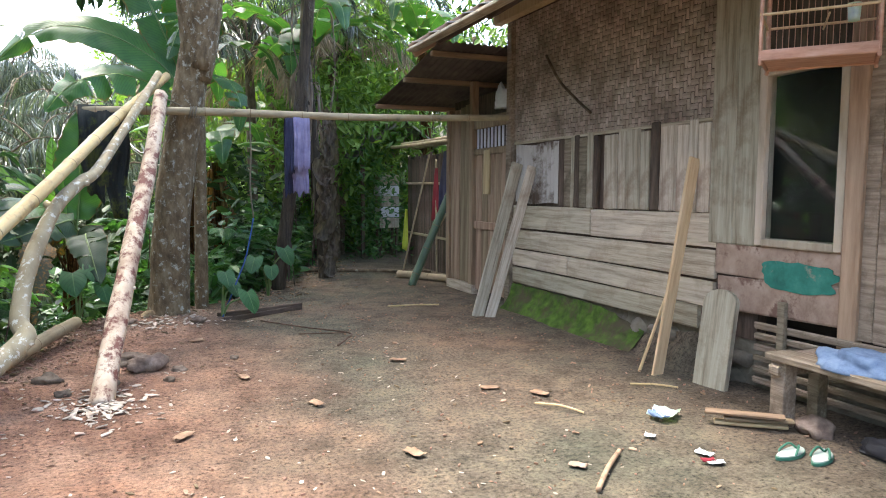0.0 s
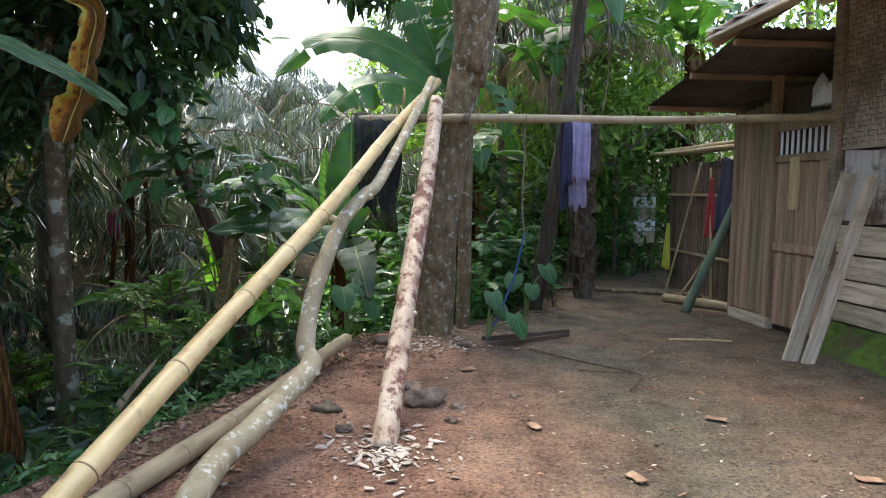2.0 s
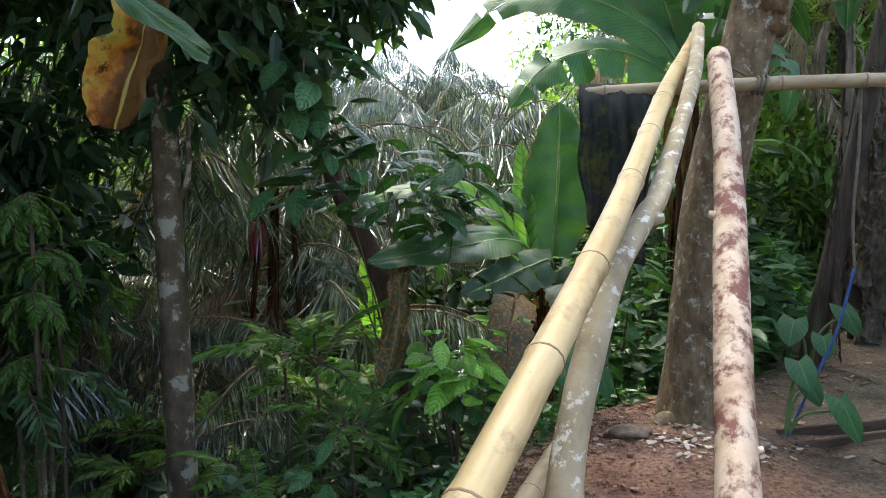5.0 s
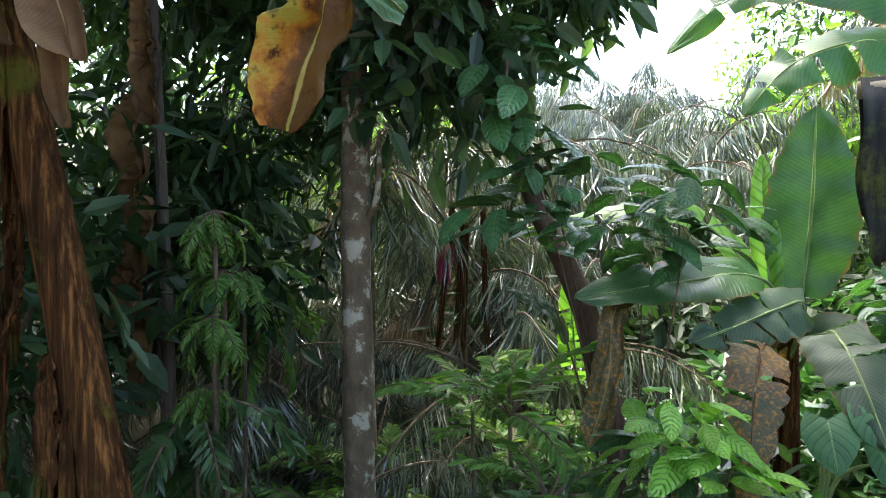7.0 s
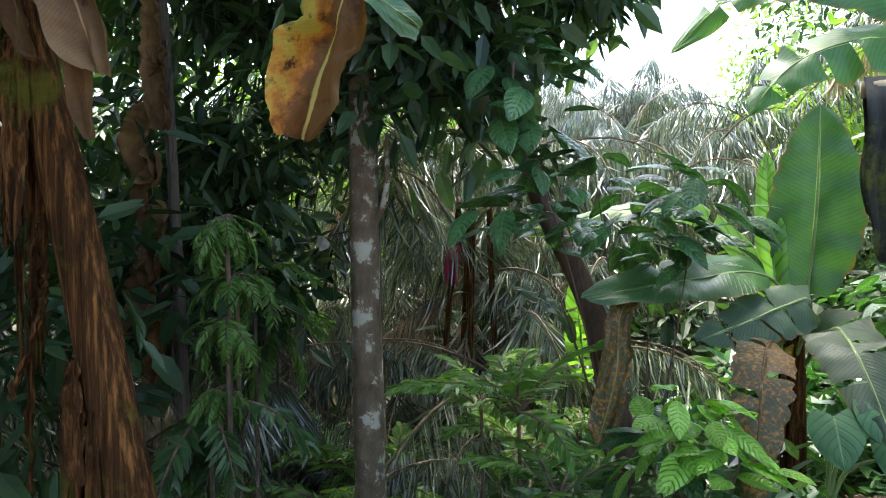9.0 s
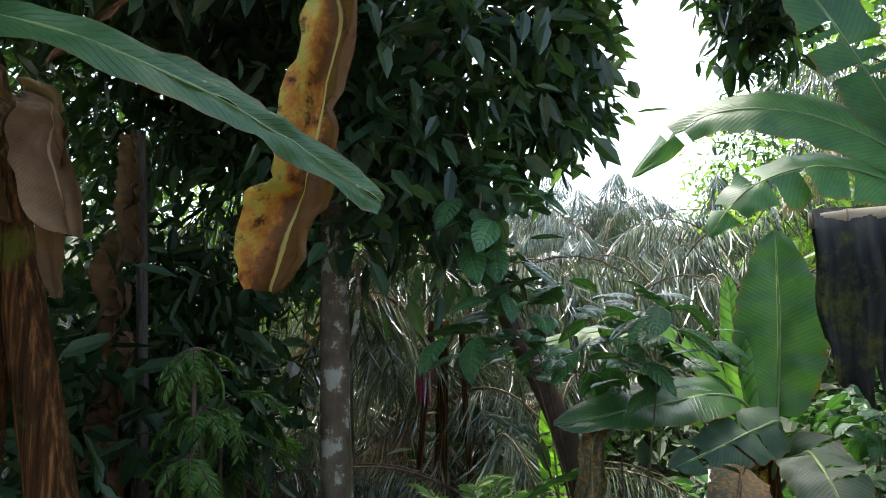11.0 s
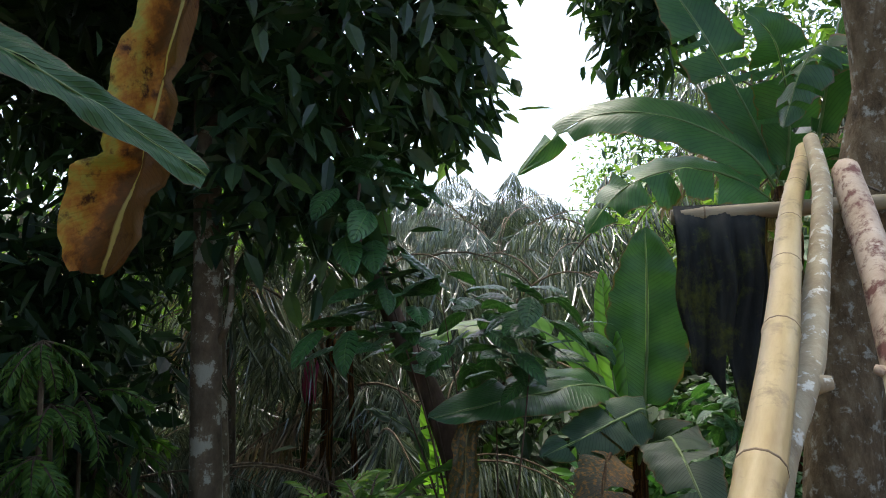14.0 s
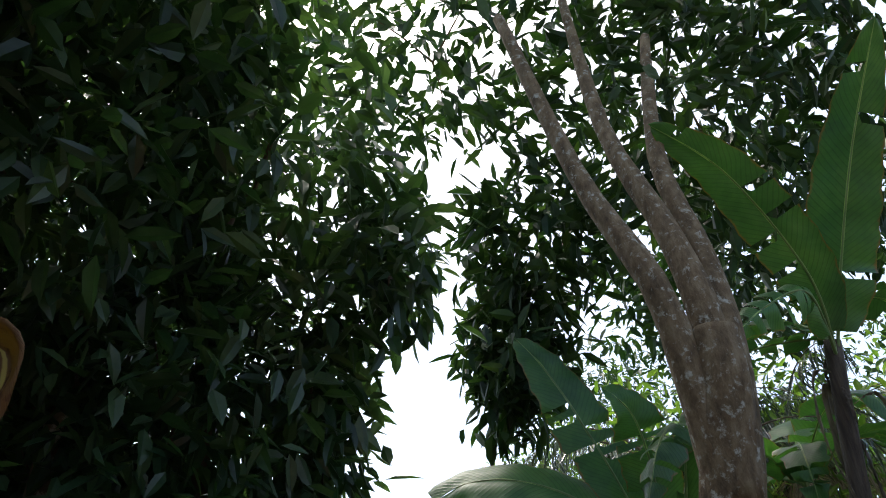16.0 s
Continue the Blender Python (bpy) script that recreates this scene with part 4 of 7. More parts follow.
def leaf_cloud(P, D, L, W, rs, droop=0.25, fold=0.12, up=(0, 0, 1)):
    """Many small leaves as one list of verts and faces: each a folded, pointed blade of six faces."""
    n = len(P)
    D = unit(D)
    S = unit(np.cross(D, np.array(up) + rs.normal(0, 0.5, (n, 3))))
    N = np.cross(S, D)
    L, W = L[:, None], W[:, None]
    rows = []
    for u, w, f in ((0, 0, 0), (0.3, -0.9, 0), (0.28, 0, -fold), (0.3, 0.9, 0), (0.68, -0.75, 0), (0.66, 0, -fold), (0.68, 0.75, 0), (1, 0, 0)):
        rows.append(P + D * L * u + S * W * 0.5 * w + N * L * (f * 0.6 - droop * u * u))
    V = np.stack(rows, 1).reshape(-1, 3)
    quad = np.array([(0, 2, 1, 1), (0, 3, 2, 2), (1, 2, 5, 4), (2, 3, 6, 5), (4, 5, 7, 7), (5, 6, 7, 7)])
    faces = []
    for k in range(n):
        for q in quad:
            faces.append(tuple(k * 8 + i for i in (q if q[2] != q[3] else q[:3])))
    return V.tolist(), faces


def blob_points(rs, n, c, r, shell=0.35):
    """Points in an uneven ellipsoid, thicker towards its skin, gathered in clumps."""
    d = unit(rs.normal(0, 1, (n, 3)))
    k = shell + (1 - shell) * rs.random((n, 1)) ** 0.5
    lump = np.array([1 + 0.35 * noise.noise(Vector(v) * 2.0 + Vector((c[0], c[1], 0))) for v in d])[:, None]
    return np.array(c) + d * k * lump * np.array(r), d


def clumps(rs, blobs, per, spread):
    """Twig ends scattered over blobs, with leaves fanning out from each."""
    P, D = [], []
    for c, r, n in blobs:
        tips, out = blob_points(rs, n, c, r)
        for t, o in zip(tips, out):
            k = per
            P.append(t + rs.normal(0, spread, (k, 3)))
            D.append(o * 0.5 + rs.normal(0, 0.7, (k, 3)) + np.array([0, 0, -0.25]))
    return np.concatenate(P), np.concatenate(D)


def tree(name, label, keys, r0, r1, bark, blobs, leaf, per=7, spread=0.12, size=(0.12, 0.2), ratio=0.4, seed=0, limbs=(), rough=0.1, category="tree", droop=0.25, group=""):
    """Tapered trunk, limbs and a crown of many single leaves."""
    rs = np.random.RandomState(seed)
    o = Vector(keys[0])
    top = thing(name, label, category, group, m=Matrix.Translation(o))
    pts = [p - o for p in path_points(keys, 30)]
    mesh_object("trunk", *tube(pts, lambda u: r0 * (1 + 0.35 * max(0, 1 - u * 12)) + (r1 - r0) * u, 14, rough, seed), bark, top, smooth=True)
    for k, lk in enumerate(limbs):
        lp = [p - o for p in path_points(lk[0], 16)]
        mesh_object("limb", *tube(lp, lambda u, a=lk[1], b=lk[2]: a + (b - a) * u, 9, rough, seed + k), bark, top, smooth=True)
    if blobs:
        P, D = clumps(rs, [((c[0] - o.x, c[1] - o.y, c[2] - o.z), r, n) for c, r, n in blobs], per, spread)
        n = len(P)
        L = rs.uniform(size[0], size[1], n)
        v, f = leaf_cloud(P, D, L, L * ratio * rs.uniform(0.8, 1.2, n), rs, droop)
        mesh_object("crown", v, f, leaf, top)
        for c, r, cn in blobs:
            for _ in range(3):
                e, _d = blob_points(rs, 1, c, (r[0] * 0.8, r[1] * 0.8, r[2] * 0.8))
                a = Vector(c) - o + Vector((0, 0, -0.3 * r[2]))
                e = Vector(e[0]) - o
                mesh_object("twig", *tube([a, (a + e) / 2 + Vector((0, 0, 0.05)), e], lambda u: 0.014 * (1.2 - u), 5), bark, top)
    return top


def banana_blade(keys, width, seed=0, tears=6, cup=0.25, hint=(0, 0, 1), petiole=0.14, ragged=0.0, sag=0.0, blunt=0.0):
    """One banana leaf along a curve: stalk, thick midrib, wavy blade torn into strips."""
    rnd = random.Random(seed)
    n, m = 44, 5
    pts = path_points(keys, n)
    verts, faces, slots = [], [], []
    tear = {s: sorted(rnd.sample(range(8, n - 3), tears)) if tears else [] for s in (-1, 1)}
    hint = Vector(hint)
    first = int(petiole * n)
    for s in (-1, 1):
        tilt, prev, gap = 0.0, None, 0.0
        for i in range(first, n + 1):
            u = (i - first) / (n - first)
            t = (pts[min(i + 1, n)] - pts[max(i - 1, 0)]).normalized()
            side = t.cross(hint).normalized() * s
            nrm = side.cross(t).normalized() * s
            w = width * 0.5 * (math.sin(math.pi * min(1, 0.06 + 0.94 * u) ** 0.85) ** 0.68 if u < 0.999 else 0.0) * (1 - 0.1 * u)
            w = max(w, blunt * width * 0.5 * min(1, u * 4) * (1 - 0.5 * rnd.random() * (u > 0.97)))
            w *= 1 + 0.04 * math.sin(i * 1.7 + seed) - ragged * rnd.random()
            row = []
            for j in range(m + 1):
                q = j / m
                wave = 0.012 * min(1.0, width / 0.6) ** 2 * math.sin(i * 1.1 + seed + q) * q + 0.02 * noise.noise(Vector((i * 0.25, q * 2, seed + s)))
                p = pts[i] + side * w * q * math.cos(tilt) + nrm * (cup * w * q * (1 - 0.9 * q) - w * q * (math.sin(tilt) + sag * q) + wave)
                p += t * gap * q
                row.append(len(verts))
                verts.append(p)
            if prev and not (i in tear[s]):
                for j in range(m):
                    q4 = (prev[j], prev[j + 1], row[j + 1], row[j])
                    faces.append(q4 if s < 0 else tuple(reversed(q4)))
                    slots.append(0)
            elif prev:
                tilt = rnd.uniform(-0.1, 0.35) + 0.25 * ragged
                gap = rnd.uniform(-0.03, 0.03)
                q3 = (prev[0], prev[1], row[0])
                faces.append(q3 if s < 0 else tuple(reversed(q3)))
                slots.append(0)
            prev = row
    rv, rf = tube(pts, lambda u: 0.014 * (1.1 - u) * min(1.0, width / 0.3), 6)
    o = len(verts)
    verts += rv
    faces += [tuple(i + o for i in f) for f in rf]
    slots += [1] * len(rf)
    return verts, faces, slots


def leaf_coords(me, coords):
    """Lay leaf coordinates (along, across) on a mesh, one pair a vertex."""
    index = np.zeros(len(me.loops), dtype=np.int32)
    me.loops.foreach_get("vertex_index", index)
    me.uv_layers.new(name="leaf").data.foreach_set("uv", np.array(coords, dtype=np.float32)[index].ravel())


def crumpled_leaf(parent, name, keys, width, mat, seed, hint=(0, -1, 0), fold=0.5, bite=0.35, curl=0.0, label=""):
    """A withered leaf hanging along a curve: folded lengthwise, puckered, with bites torn out of its edges."""
    o = parent.matrix_world.translation
    n, m = 46, 14
    pts = path_points([Vector(k) - o for k in keys], n)
    verts, faces, coords = [], [], []
    for i in range(n + 1):
        u = i / n
        t = (pts[min(i + 1, n)] - pts[max(i - 1, 0)]).normalized()
        side = t.cross(Vector(hint)).normalized()
        nrm = side.cross(t).normalized()
        base = width * 0.5 * min(1, 0.5 + 0.8 * u) * (1 - 0.75 * max(0, (u - 0.8) / 0.2) ** 2)
        for j in range(m + 1):
            q = 2 * j / m - 1
            k = 1 - bite * max(0.0, noise.noise(Vector((u * 5.5, seed * 3.1, 2.0 if q > 0 else 8.0))) * 2.0 + 0.7 * noise.noise(Vector((u * 21, seed, 1.0 if q > 0 else 5.0))))
            w = base * max(0.2, k) * q
            z = width * (fold * (abs(q) ** 1.5) * 0.5 + 0.30 * noise.noise(Vector((u * 4.5, q * 2.2, seed))) + 0.10 * noise.noise(Vector((u * 15, q * 5, seed + 4)))) - curl * width * q * u
            z += width * 0.05 * math.sin(u * 40 + 3 * abs(q)) * abs(q)
            verts.append(pts[i] + side * w + nrm * z + t * (0.05 * width * noise.noise(Vector((u * 7, q * 4, seed + 9)))))
            coords.append((u, q))
    for i in range(n):
        for j in range(m):
            a = i * (m + 1) + j
            faces.append((a, a + 1, a + m + 2, a + m + 1))
    ob = mesh_object(name, verts, faces, mat, parent, smooth=True, label=label)
    leaf_coords(ob.data, coords)
    return ob


def leaf_object(name, piece, mat, parent, label=""):
    """A leaf blade with its midrib as a part of its own."""
    v, f, s = piece
    cut = s.index(1)
    first = min(min(q) for q in f[cut:])
    blade = mesh_object(name, v[:first], f[:cut], mat, parent, smooth=True, label=label)
    rows = first // 12
    leaf_coords(blade.data, [(i / (rows - 1), s * j / 5) for s in (-1, 1) for i in range(rows) for j in range(6)])
    mesh_object("midrib", v[first:], [tuple(i - first for i in q) for q in f[cut:]], MIDRIB if mat in (BANANA, BANANA_DULL, BANANA_BRIGHT) else BANANA_DRY, blade, smooth=True)
    return blade


def banana_leaf(parent, keys, width, mat=None, seed=0, label="", **kw):
    o = parent.matrix_world.translation
    return leaf_object("leaf", banana_blade([Vector(k) - o for k in keys], width, seed, **kw), mat or BANANA, parent, label)


def banana(name, label, base, top, r, stem, seed, leaves, dead=0, category="banana plant", group="", dead_width=(0.12, 0.24), dead_mat=None):
    """Sheathed stem leaning from base to top, with leaves: (azimuth, rise, length, width[, material, tears])."""
    dead_mat = dead_mat or BANANA_DRY
    rnd = random.Random(seed)
    ob = thing(name, label, category, group, m=Matrix.Translation(base))
    bpy.context.view_layer.update()
    a, b = Vector((0, 0, 0)), Vector(top) - Vector(base)
    pts = path_points([a, a.lerp(b, 0.5) + Vector((0.03, 0.02, 0)), b], 16)
    mesh_object("stem", *tube(pts, lambda u: r * (1.15 - 0.4 * u), 14, 0.13, seed), stem, ob, smooth=True)
    # loose sheath strips
    for k in range(30 if stem is PSEUDO else 12):
        u = rnd.uniform(0.2, 0.98)
        p = a.lerp(b, u)
        az = rnd.uniform(0, 6.28)
        d = Vector((math.cos(az), math.sin(az), 0))
        ln = rnd.uniform(0.2, 0.9)
        keys = [p + d * r * 0.8, p + d * (r + 0.008) - Vector((0, 0, ln * 0.4)), p + d * (r + 0.015 + 0.06 * rnd.random() ** 3) - Vector((0, 0, ln))]
        v, f, s = banana_blade(keys, rnd.uniform(0.03, 0.08), seed + k, tears=0, cup=0.6, hint=d, petiole=0.0, ragged=0.15)
        mesh_object("sheath", v, f, [stem, stem], ob, s, smooth=True)
    for k, spec in enumerate(leaves):
        az, rise, ln, w = spec[:4]
        mat = spec[4] if len(spec) > 4 else BANANA
        tears = spec[5] if len(spec) > 5 else 5
        d = Vector((math.sin(radians(az)), math.cos(radians(az)), 0))
        keys, p, ang = [b + d * r * 0.4 - Vector((0, 0, 0.25))], b.copy(), radians(rise)
        keys.append(p.copy())
        for q in range(5):
            p = p + (d * math.cos(ang) + Vector((0, 0, math.sin(ang)))) * ln / 5
            keys.append(p.copy())
            ang -= radians(16 + 9 * q * (1 if rise > 10 else 0.5))
        leaf_object("leaf", banana_blade(keys, w, seed * 7 + k, tears=tears, cup=0.3, ragged=0.05 if tears < 8 else 0.15, petiole=0.22), mat, ob)
    for k in range(dead):
        az = rnd.uniform(0, 6.28)
        d = Vector((math.cos(az), math.sin(az), 0))
        p = b - Vector((0, 0, rnd.uniform(0, 0.6)))
        ln = rnd.uniform(0.7, 1.5)
        keys = [p, p + d * (r + 0.12) + Vector((0, 0, 0.03)), p + d * (r + 0.18) - Vector((0, 0, ln * 0.5)), p + d * (r + 0.1) - Vector((0, 0, ln))]
        v, f, s = banana_blade(keys, rnd.uniform(*dead_width), seed * 3 + k, tears=3, cup=0.9, hint=d, ragged=0.12)
        mesh_object("dead_leaf", v, f, [dead_mat, dead_mat], ob, s, smooth=True)
    return ob


def frond_mesh(name, length, leaflet, pairs, mat, seed, bend=0.9, hang=0.35, width=0.035, rise=0.0, curtain=0.0):
    """A palm frond along +Y, arching down: stalk and long drooping leaflets."""
    rs = np.random.RandomState(seed)
    pts, p, ang = [], Vector((0, 0, 0)), radians(rise)
    for i in range(15):
        pts.append(p.copy())
        p = p + Vector((0, math.cos(ang), math.sin(ang))) * length / 14
        ang -= bend / 14 * (0.5 + i / 9)
    store = [[], [], []]
    add(store, tube(pts, lambda u: 0.014 * (1.15 - u) * max(1.0, length / 2), 5), 1)
    P, D, L = [], [], []
    for k in range(pairs):
        u = 0.16 + 0.84 * (k + rs.uniform(-0.2, 0.2)) / pairs
        u = min(max(u, 0), 0.999)
        i = int(u * 14)
        f = u * 14 - i
        q = pts[i].lerp(pts[i + 1], f)
        t = (pts[i + 1] - pts[i]).normalized()
        for s in (-1, 1):
            d = Vector((s, 0, 0)) * 0.85 + t * (0.55 + 0.5 * u) + Vector((0, 0, 0.25 - hang + rs.uniform(-0.2, 0.2)))
            if curtain:
                d = Vector((s * rs.uniform(0.35, 0.65), 0, -curtain * rs.uniform(0.8, 1.2))) + t * 0.45
            P.append(q)
            D.append(d)
            L.append(leaflet * (0.55 + 0.6 * math.sin(math.pi * (0.12 + 0.8 * u))) * rs.uniform(0.85, 1.1))
    P, D, L = np.array(P), np.array(D), np.array(L)
    v, f = leaf_cloud(P, D, L, np.full(len(L), width), rs, droop=0.35, fold=0.02)
    add(store, (v, f), 0)
    me = bpy.data.meshes.new(name)
    me.from_pydata([tuple(q) for q in store[0]], [], store[1])
    me.materials.append(mat)
    me.materials.append(BARK_DARK)
    me.polygons.foreach_set("material_index", np.array(store[2], dtype=np.int32))
    return me


FRONDS = [frond_mesh("frond", 2.9, 0.62, 60, PALM, k, bend=1.2 + 0.35 * k, width=0.028, rise=20 + 22 * k, curtain=0.5 + 0.12 * k) for k in range(4)]
FRONDS_DRY = [frond_mesh("dry_frond", 2.2, 0.5, 44, PALM_DRY, 10 + k, bend=0.9, width=0.03, rise=5 - 30 * k, curtain=0.9) for k in range(2)]
trunk_cache = {}


def palm(base, height, count, scale, seed, dry=2, label="bushy dark green palm with arching fronds", r=0.09, group="palms on the slope"):
    rnd = random.Random(seed)
    ob = thing("palm", label, "palm", group, m=Matrix.Translation(base))
    key = round(height, 1)
    if key not in trunk_cache:
        trunk_cache[key] = mesh_object("trunk", *tube(path_points([(0, 0, -0.3), (0.03, 0.02, height * 0.5), (0, 0, height)], 12), lambda u: r * (1.2 - 0.3 * u), 9, 0.15, seed), BARK_DARK, ob, smooth=True).data
    else:
        share("trunk", trunk_cache[key], ob, Matrix())
    for k in range(count):
        az = 360 * (k + rnd.uniform(-0.3, 0.3)) / count * 2.4
        me = rnd.choice(FRONDS_DRY if k < dry else FRONDS)
        s = scale * rnd.uniform(0.8, 1.15)
        share("frond", me, ob, pose(0, 0, height, 0, 0, az) @ pose(0, 0, 0, rnd.uniform(-10, 10), rnd.uniform(-12, 12), 0) @ Matrix.Scale(s, 4))
    return ob


# the tree that carries the bar
tree("shade_tree", "tall grey tree trunk mottled with pale lichen", [(0.08, 7.8, 0.0), (0.12, 7.82, 0.9), (0.22, 7.85, 1.8), (0.36, 7.78, 2.6), (0.48, 7.66, 3.3), (0.5, 7.66, 3.7)], 0.205, 0.13, BARK,
     [((-1.3, 9.4, 8.6), (2.2, 1.8, 1.3), 150), ((1.7, 9.8, 7.6), (1.8, 1.8, 1.8), 230), ((0.3, 8.0, 9.6), (2.4, 2.0, 1.2), 140), ((2.7, 8.6, 8.4), (1.6, 1.6, 1.4), 100), ((3.4, 11.4, 7.4), (2.0, 1.8, 1.2), 140), ((2.5, 13.4, 7.3), (1.9, 1.8, 1.2), 170), ((-0.2, 10.6, 6.4), (0.9, 0.9, 1.1), 120), ((-0.6, 10.9, 5.1), (0.5, 0.5, 0.8), 100)], LEAF_DARK, per=8, spread=0.17, size=(0.17, 0.34), seed=21, rough=0.14,
     limbs=[([(0.4, 7.76, 2.6), (0.33, 7.7, 3.4), (0.22, 7.72, 4.1), (-0.11, 7.97, 5.25), (-0.56, 8.21, 7.4)], 0.13, 0.055), ([(0.42, 7.72, 2.7), (0.5, 7.7, 3.5), (0.44, 7.8, 4.43), (0.18, 8.05, 5.74), (0.09, 8.3, 7.7)], 0.14, 0.045),
            ([(0.42, 7.76, 2.6), (0.57, 7.72, 3.4), (0.63, 7.85, 4.27), (0.55, 8.05, 5.42), (0.83, 8.4, 7.2)], 0.14, 0.045),
            ([(0.1, 7.7, 0.05), (0.12, 7.62, 0.2), (0.13, 7.5, 0.12)], 0.09, 0.03), ([(0.0, 7.75, 0.1), (-0.1, 7.66, 0.22), (-0.2, 7.6, 0.12)], 0.09, 0.03)])
tree("thin_tree", "thin second stem beside the big tree", [(0.43, 8.25, 0.0), (0.45, 8.3, 1.2), (0.47, 8.4, 2.6)], 0.075, 0.06, BARK, [], LEAF_DARK, seed=22)

# dark broad-leaved tree over the slope
tree("broadleaf_tree", "dense dark broad-leaved tree hung with drooping leaves", [(-1.6, 7.95, -0.7), (-1.95, 8.05, 0.9), (-2.45, 8.25, 1.9), (-2.75, 8.2, 3.2), (-2.7, 7.8, 5.0)], 0.085, 0.05, BARK_RED,
     [((-2.85, 7.9, 3.5), (0.75, 0.9, 1.25), 300), ((-2.45, 7.6, 5.3), (1.0, 1.2, 1.2), 210), ((-3.5, 6.6, 4.8), (1.3, 1.3, 1.5), 480), ((-2.5, 5.9, 5.9), (1.2, 1.2, 0.9), 190), ((-3.2, 7.6, 2.7), (0.6, 0.7, 0.7), 110), ((-2.15, 8.4, 3.7), (0.35, 0.5, 0.9), 130), ((-1.5, 7.9, 4.5), (0.3, 0.4, 0.5), 60)],
     LEAF_BROAD, per=7, spread=0.14, size=(0.14, 0.26), ratio=0.42, seed=31, droop=0.4)
tree("slope_tree", "slim tree with lichen-pale bark on the slope", [(-3.17, 7.4, -1.6), (-3.19, 7.42, -0.2), (-3.24, 7.44, 1.1), (-3.29, 7.48, 2.4), (-3.42, 7.55, 4.5)], 0.105, 0.075, BARK_SLIM,
     [((-5.2, 9.4, 5.6), (1.8, 1.8, 1.6), 420), ((-4.3, 8.6, 6.8), (1.8, 1.6, 1.2), 240), ((-5.7, 8.4, 3.9), (1.5, 1.2, 1.0), 380)], LEAF_DARK, per=7, spread=0.18, size=(0.14, 0.24), seed=35,
     limbs=[([(-3.45, 8.1, -1.6), (-3.7, 8.4, 0.3), (-3.95, 8.7, 1.7), (-4.25, 9.0, 3.4), (-4.6, 9.0, 5.2)], 0.085, 0.06), ([(-3.27, 7.5, 1.5), (-3.1, 7.42, 1.72), (-3.08, 7.4, 2.1)], 0.025, 0.012)])
tree("leafy_tree", "dark leafy tree crowding the yard's edge", [(-5.2, 6.2, -1.4), (-5.0, 6.2, 1.2), (-4.8, 6.0, 4.0)], 0.14, 0.08, BARK_DARK,
     # last two crown clumps are added overhead, unseen, to darken the left side
     [((-4.8, 6.0, 4.6), (1.7, 1.8, 1.6), 620), ((-3.6, 4.6, 4.8), (1.5, 1.4, 1.0), 420), ((-5.6, 5.0, 2.4), (1.2, 1.4, 1.3), 300), ((-4.2, 8.0, 3.5), (1.0, 0.9, 0.9), 210), ((-4.2, 7.6, 2.1), (0.6, 0.5, 0.3), 50), ((-4.5, 7.5, 1.3), (0.75, 0.7, 0.65), 120), ((-5.2, 7.4, 1.6), (0.9, 0.8, 0.9), 140), ((-4.2, 6.0, 1.2), (0.6, 0.6, 0.7), 70), ((-2.9, 3.7, 5.2), (1.5, 1.4, 0.8), 520), ((-4.2, 2.4, 5.2), (1.8, 1.5, 1.0), 560)], LEAF_DARK, per=8, spread=0.16, size=(0.13, 0.25), seed=41)


def ribbed_leaves(parent, spots, mat, seed, size=(0.16, 0.26), ratio=0.56):
    """Large single leaves with raised side veins, each a part."""
    rnd = random.Random(seed)
    o = parent.matrix_world.translation
    meshes = []
    for s in range(3):
        n, m = 16, 3
        verts, faces = [], []
        for i in range(n + 1):
            u = i / n
            w = ratio * 0.5 * math.sin(math.pi * min(1, u ** 0.85)) ** 0.75
            for j in range(-m, m + 1):
                q = j / m
                verts.append((w * q, u, -0.35 * u * u * (0.6 + 0.3 * s) + 0.1 * abs(q) * w * 2 - 0.16 * w * q * q + 0.045 * (i % 2) * abs(q) * (1 - abs(q)) * 3))
        k = 2 * m + 1
        for i in range(n):
            for j in range(2 * m):
                a = i * k + j
                faces.append((a, a + 1, a + k + 1, a + k))
        me = bpy.data.meshes.new("leaf")
        me.from_pydata(verts, [], faces)
        me.materials.append(mat)
        me.polygons.foreach_set("use_smooth", np.ones(len(faces), dtype=bool))
        leaf_coords(me, [(i / n, j / m) for i in range(n + 1) for j in range(-m, m + 1)])
        meshes.append(me)
    for p, az, pitch in spots:
        s = rnd.uniform(*size)
        share("leaf", rnd.choice(meshes), parent, Matrix.Translation(Vector(p) - o) @ pose(0, 0, 0, 0, 0, az) @ pose(0, 0, 0, pitch, rnd.uniform(-25, 25), 0) @ Matrix.Scale(s, 4))


COFFEE = leaf_material("ribbed_leaf", [(0.03, 0.085, 0.03), (0.05, 0.135, 0.042), (0.08, 0.18, 0.06)], veins=9.0, slant=1.6, strength=0.25, rib=(0.12, 0.22, 0.08), rib_width=0.06, rough=0.34, spec=0.6, through_light=0.28, bump=0.8)
COFFEE_YOUNG = leaf_material("young_leaf", [(0.13, 0.29, 0.04), (0.2, 0.41, 0.06), (0.28, 0.5, 0.08)], veins=9.0, slant=1.6, strength=0.25, rib=(0.3, 0.48, 0.12), rib_width=0.06, rough=0.33, spec=0.6, through_light=0.35, bump=0.9)


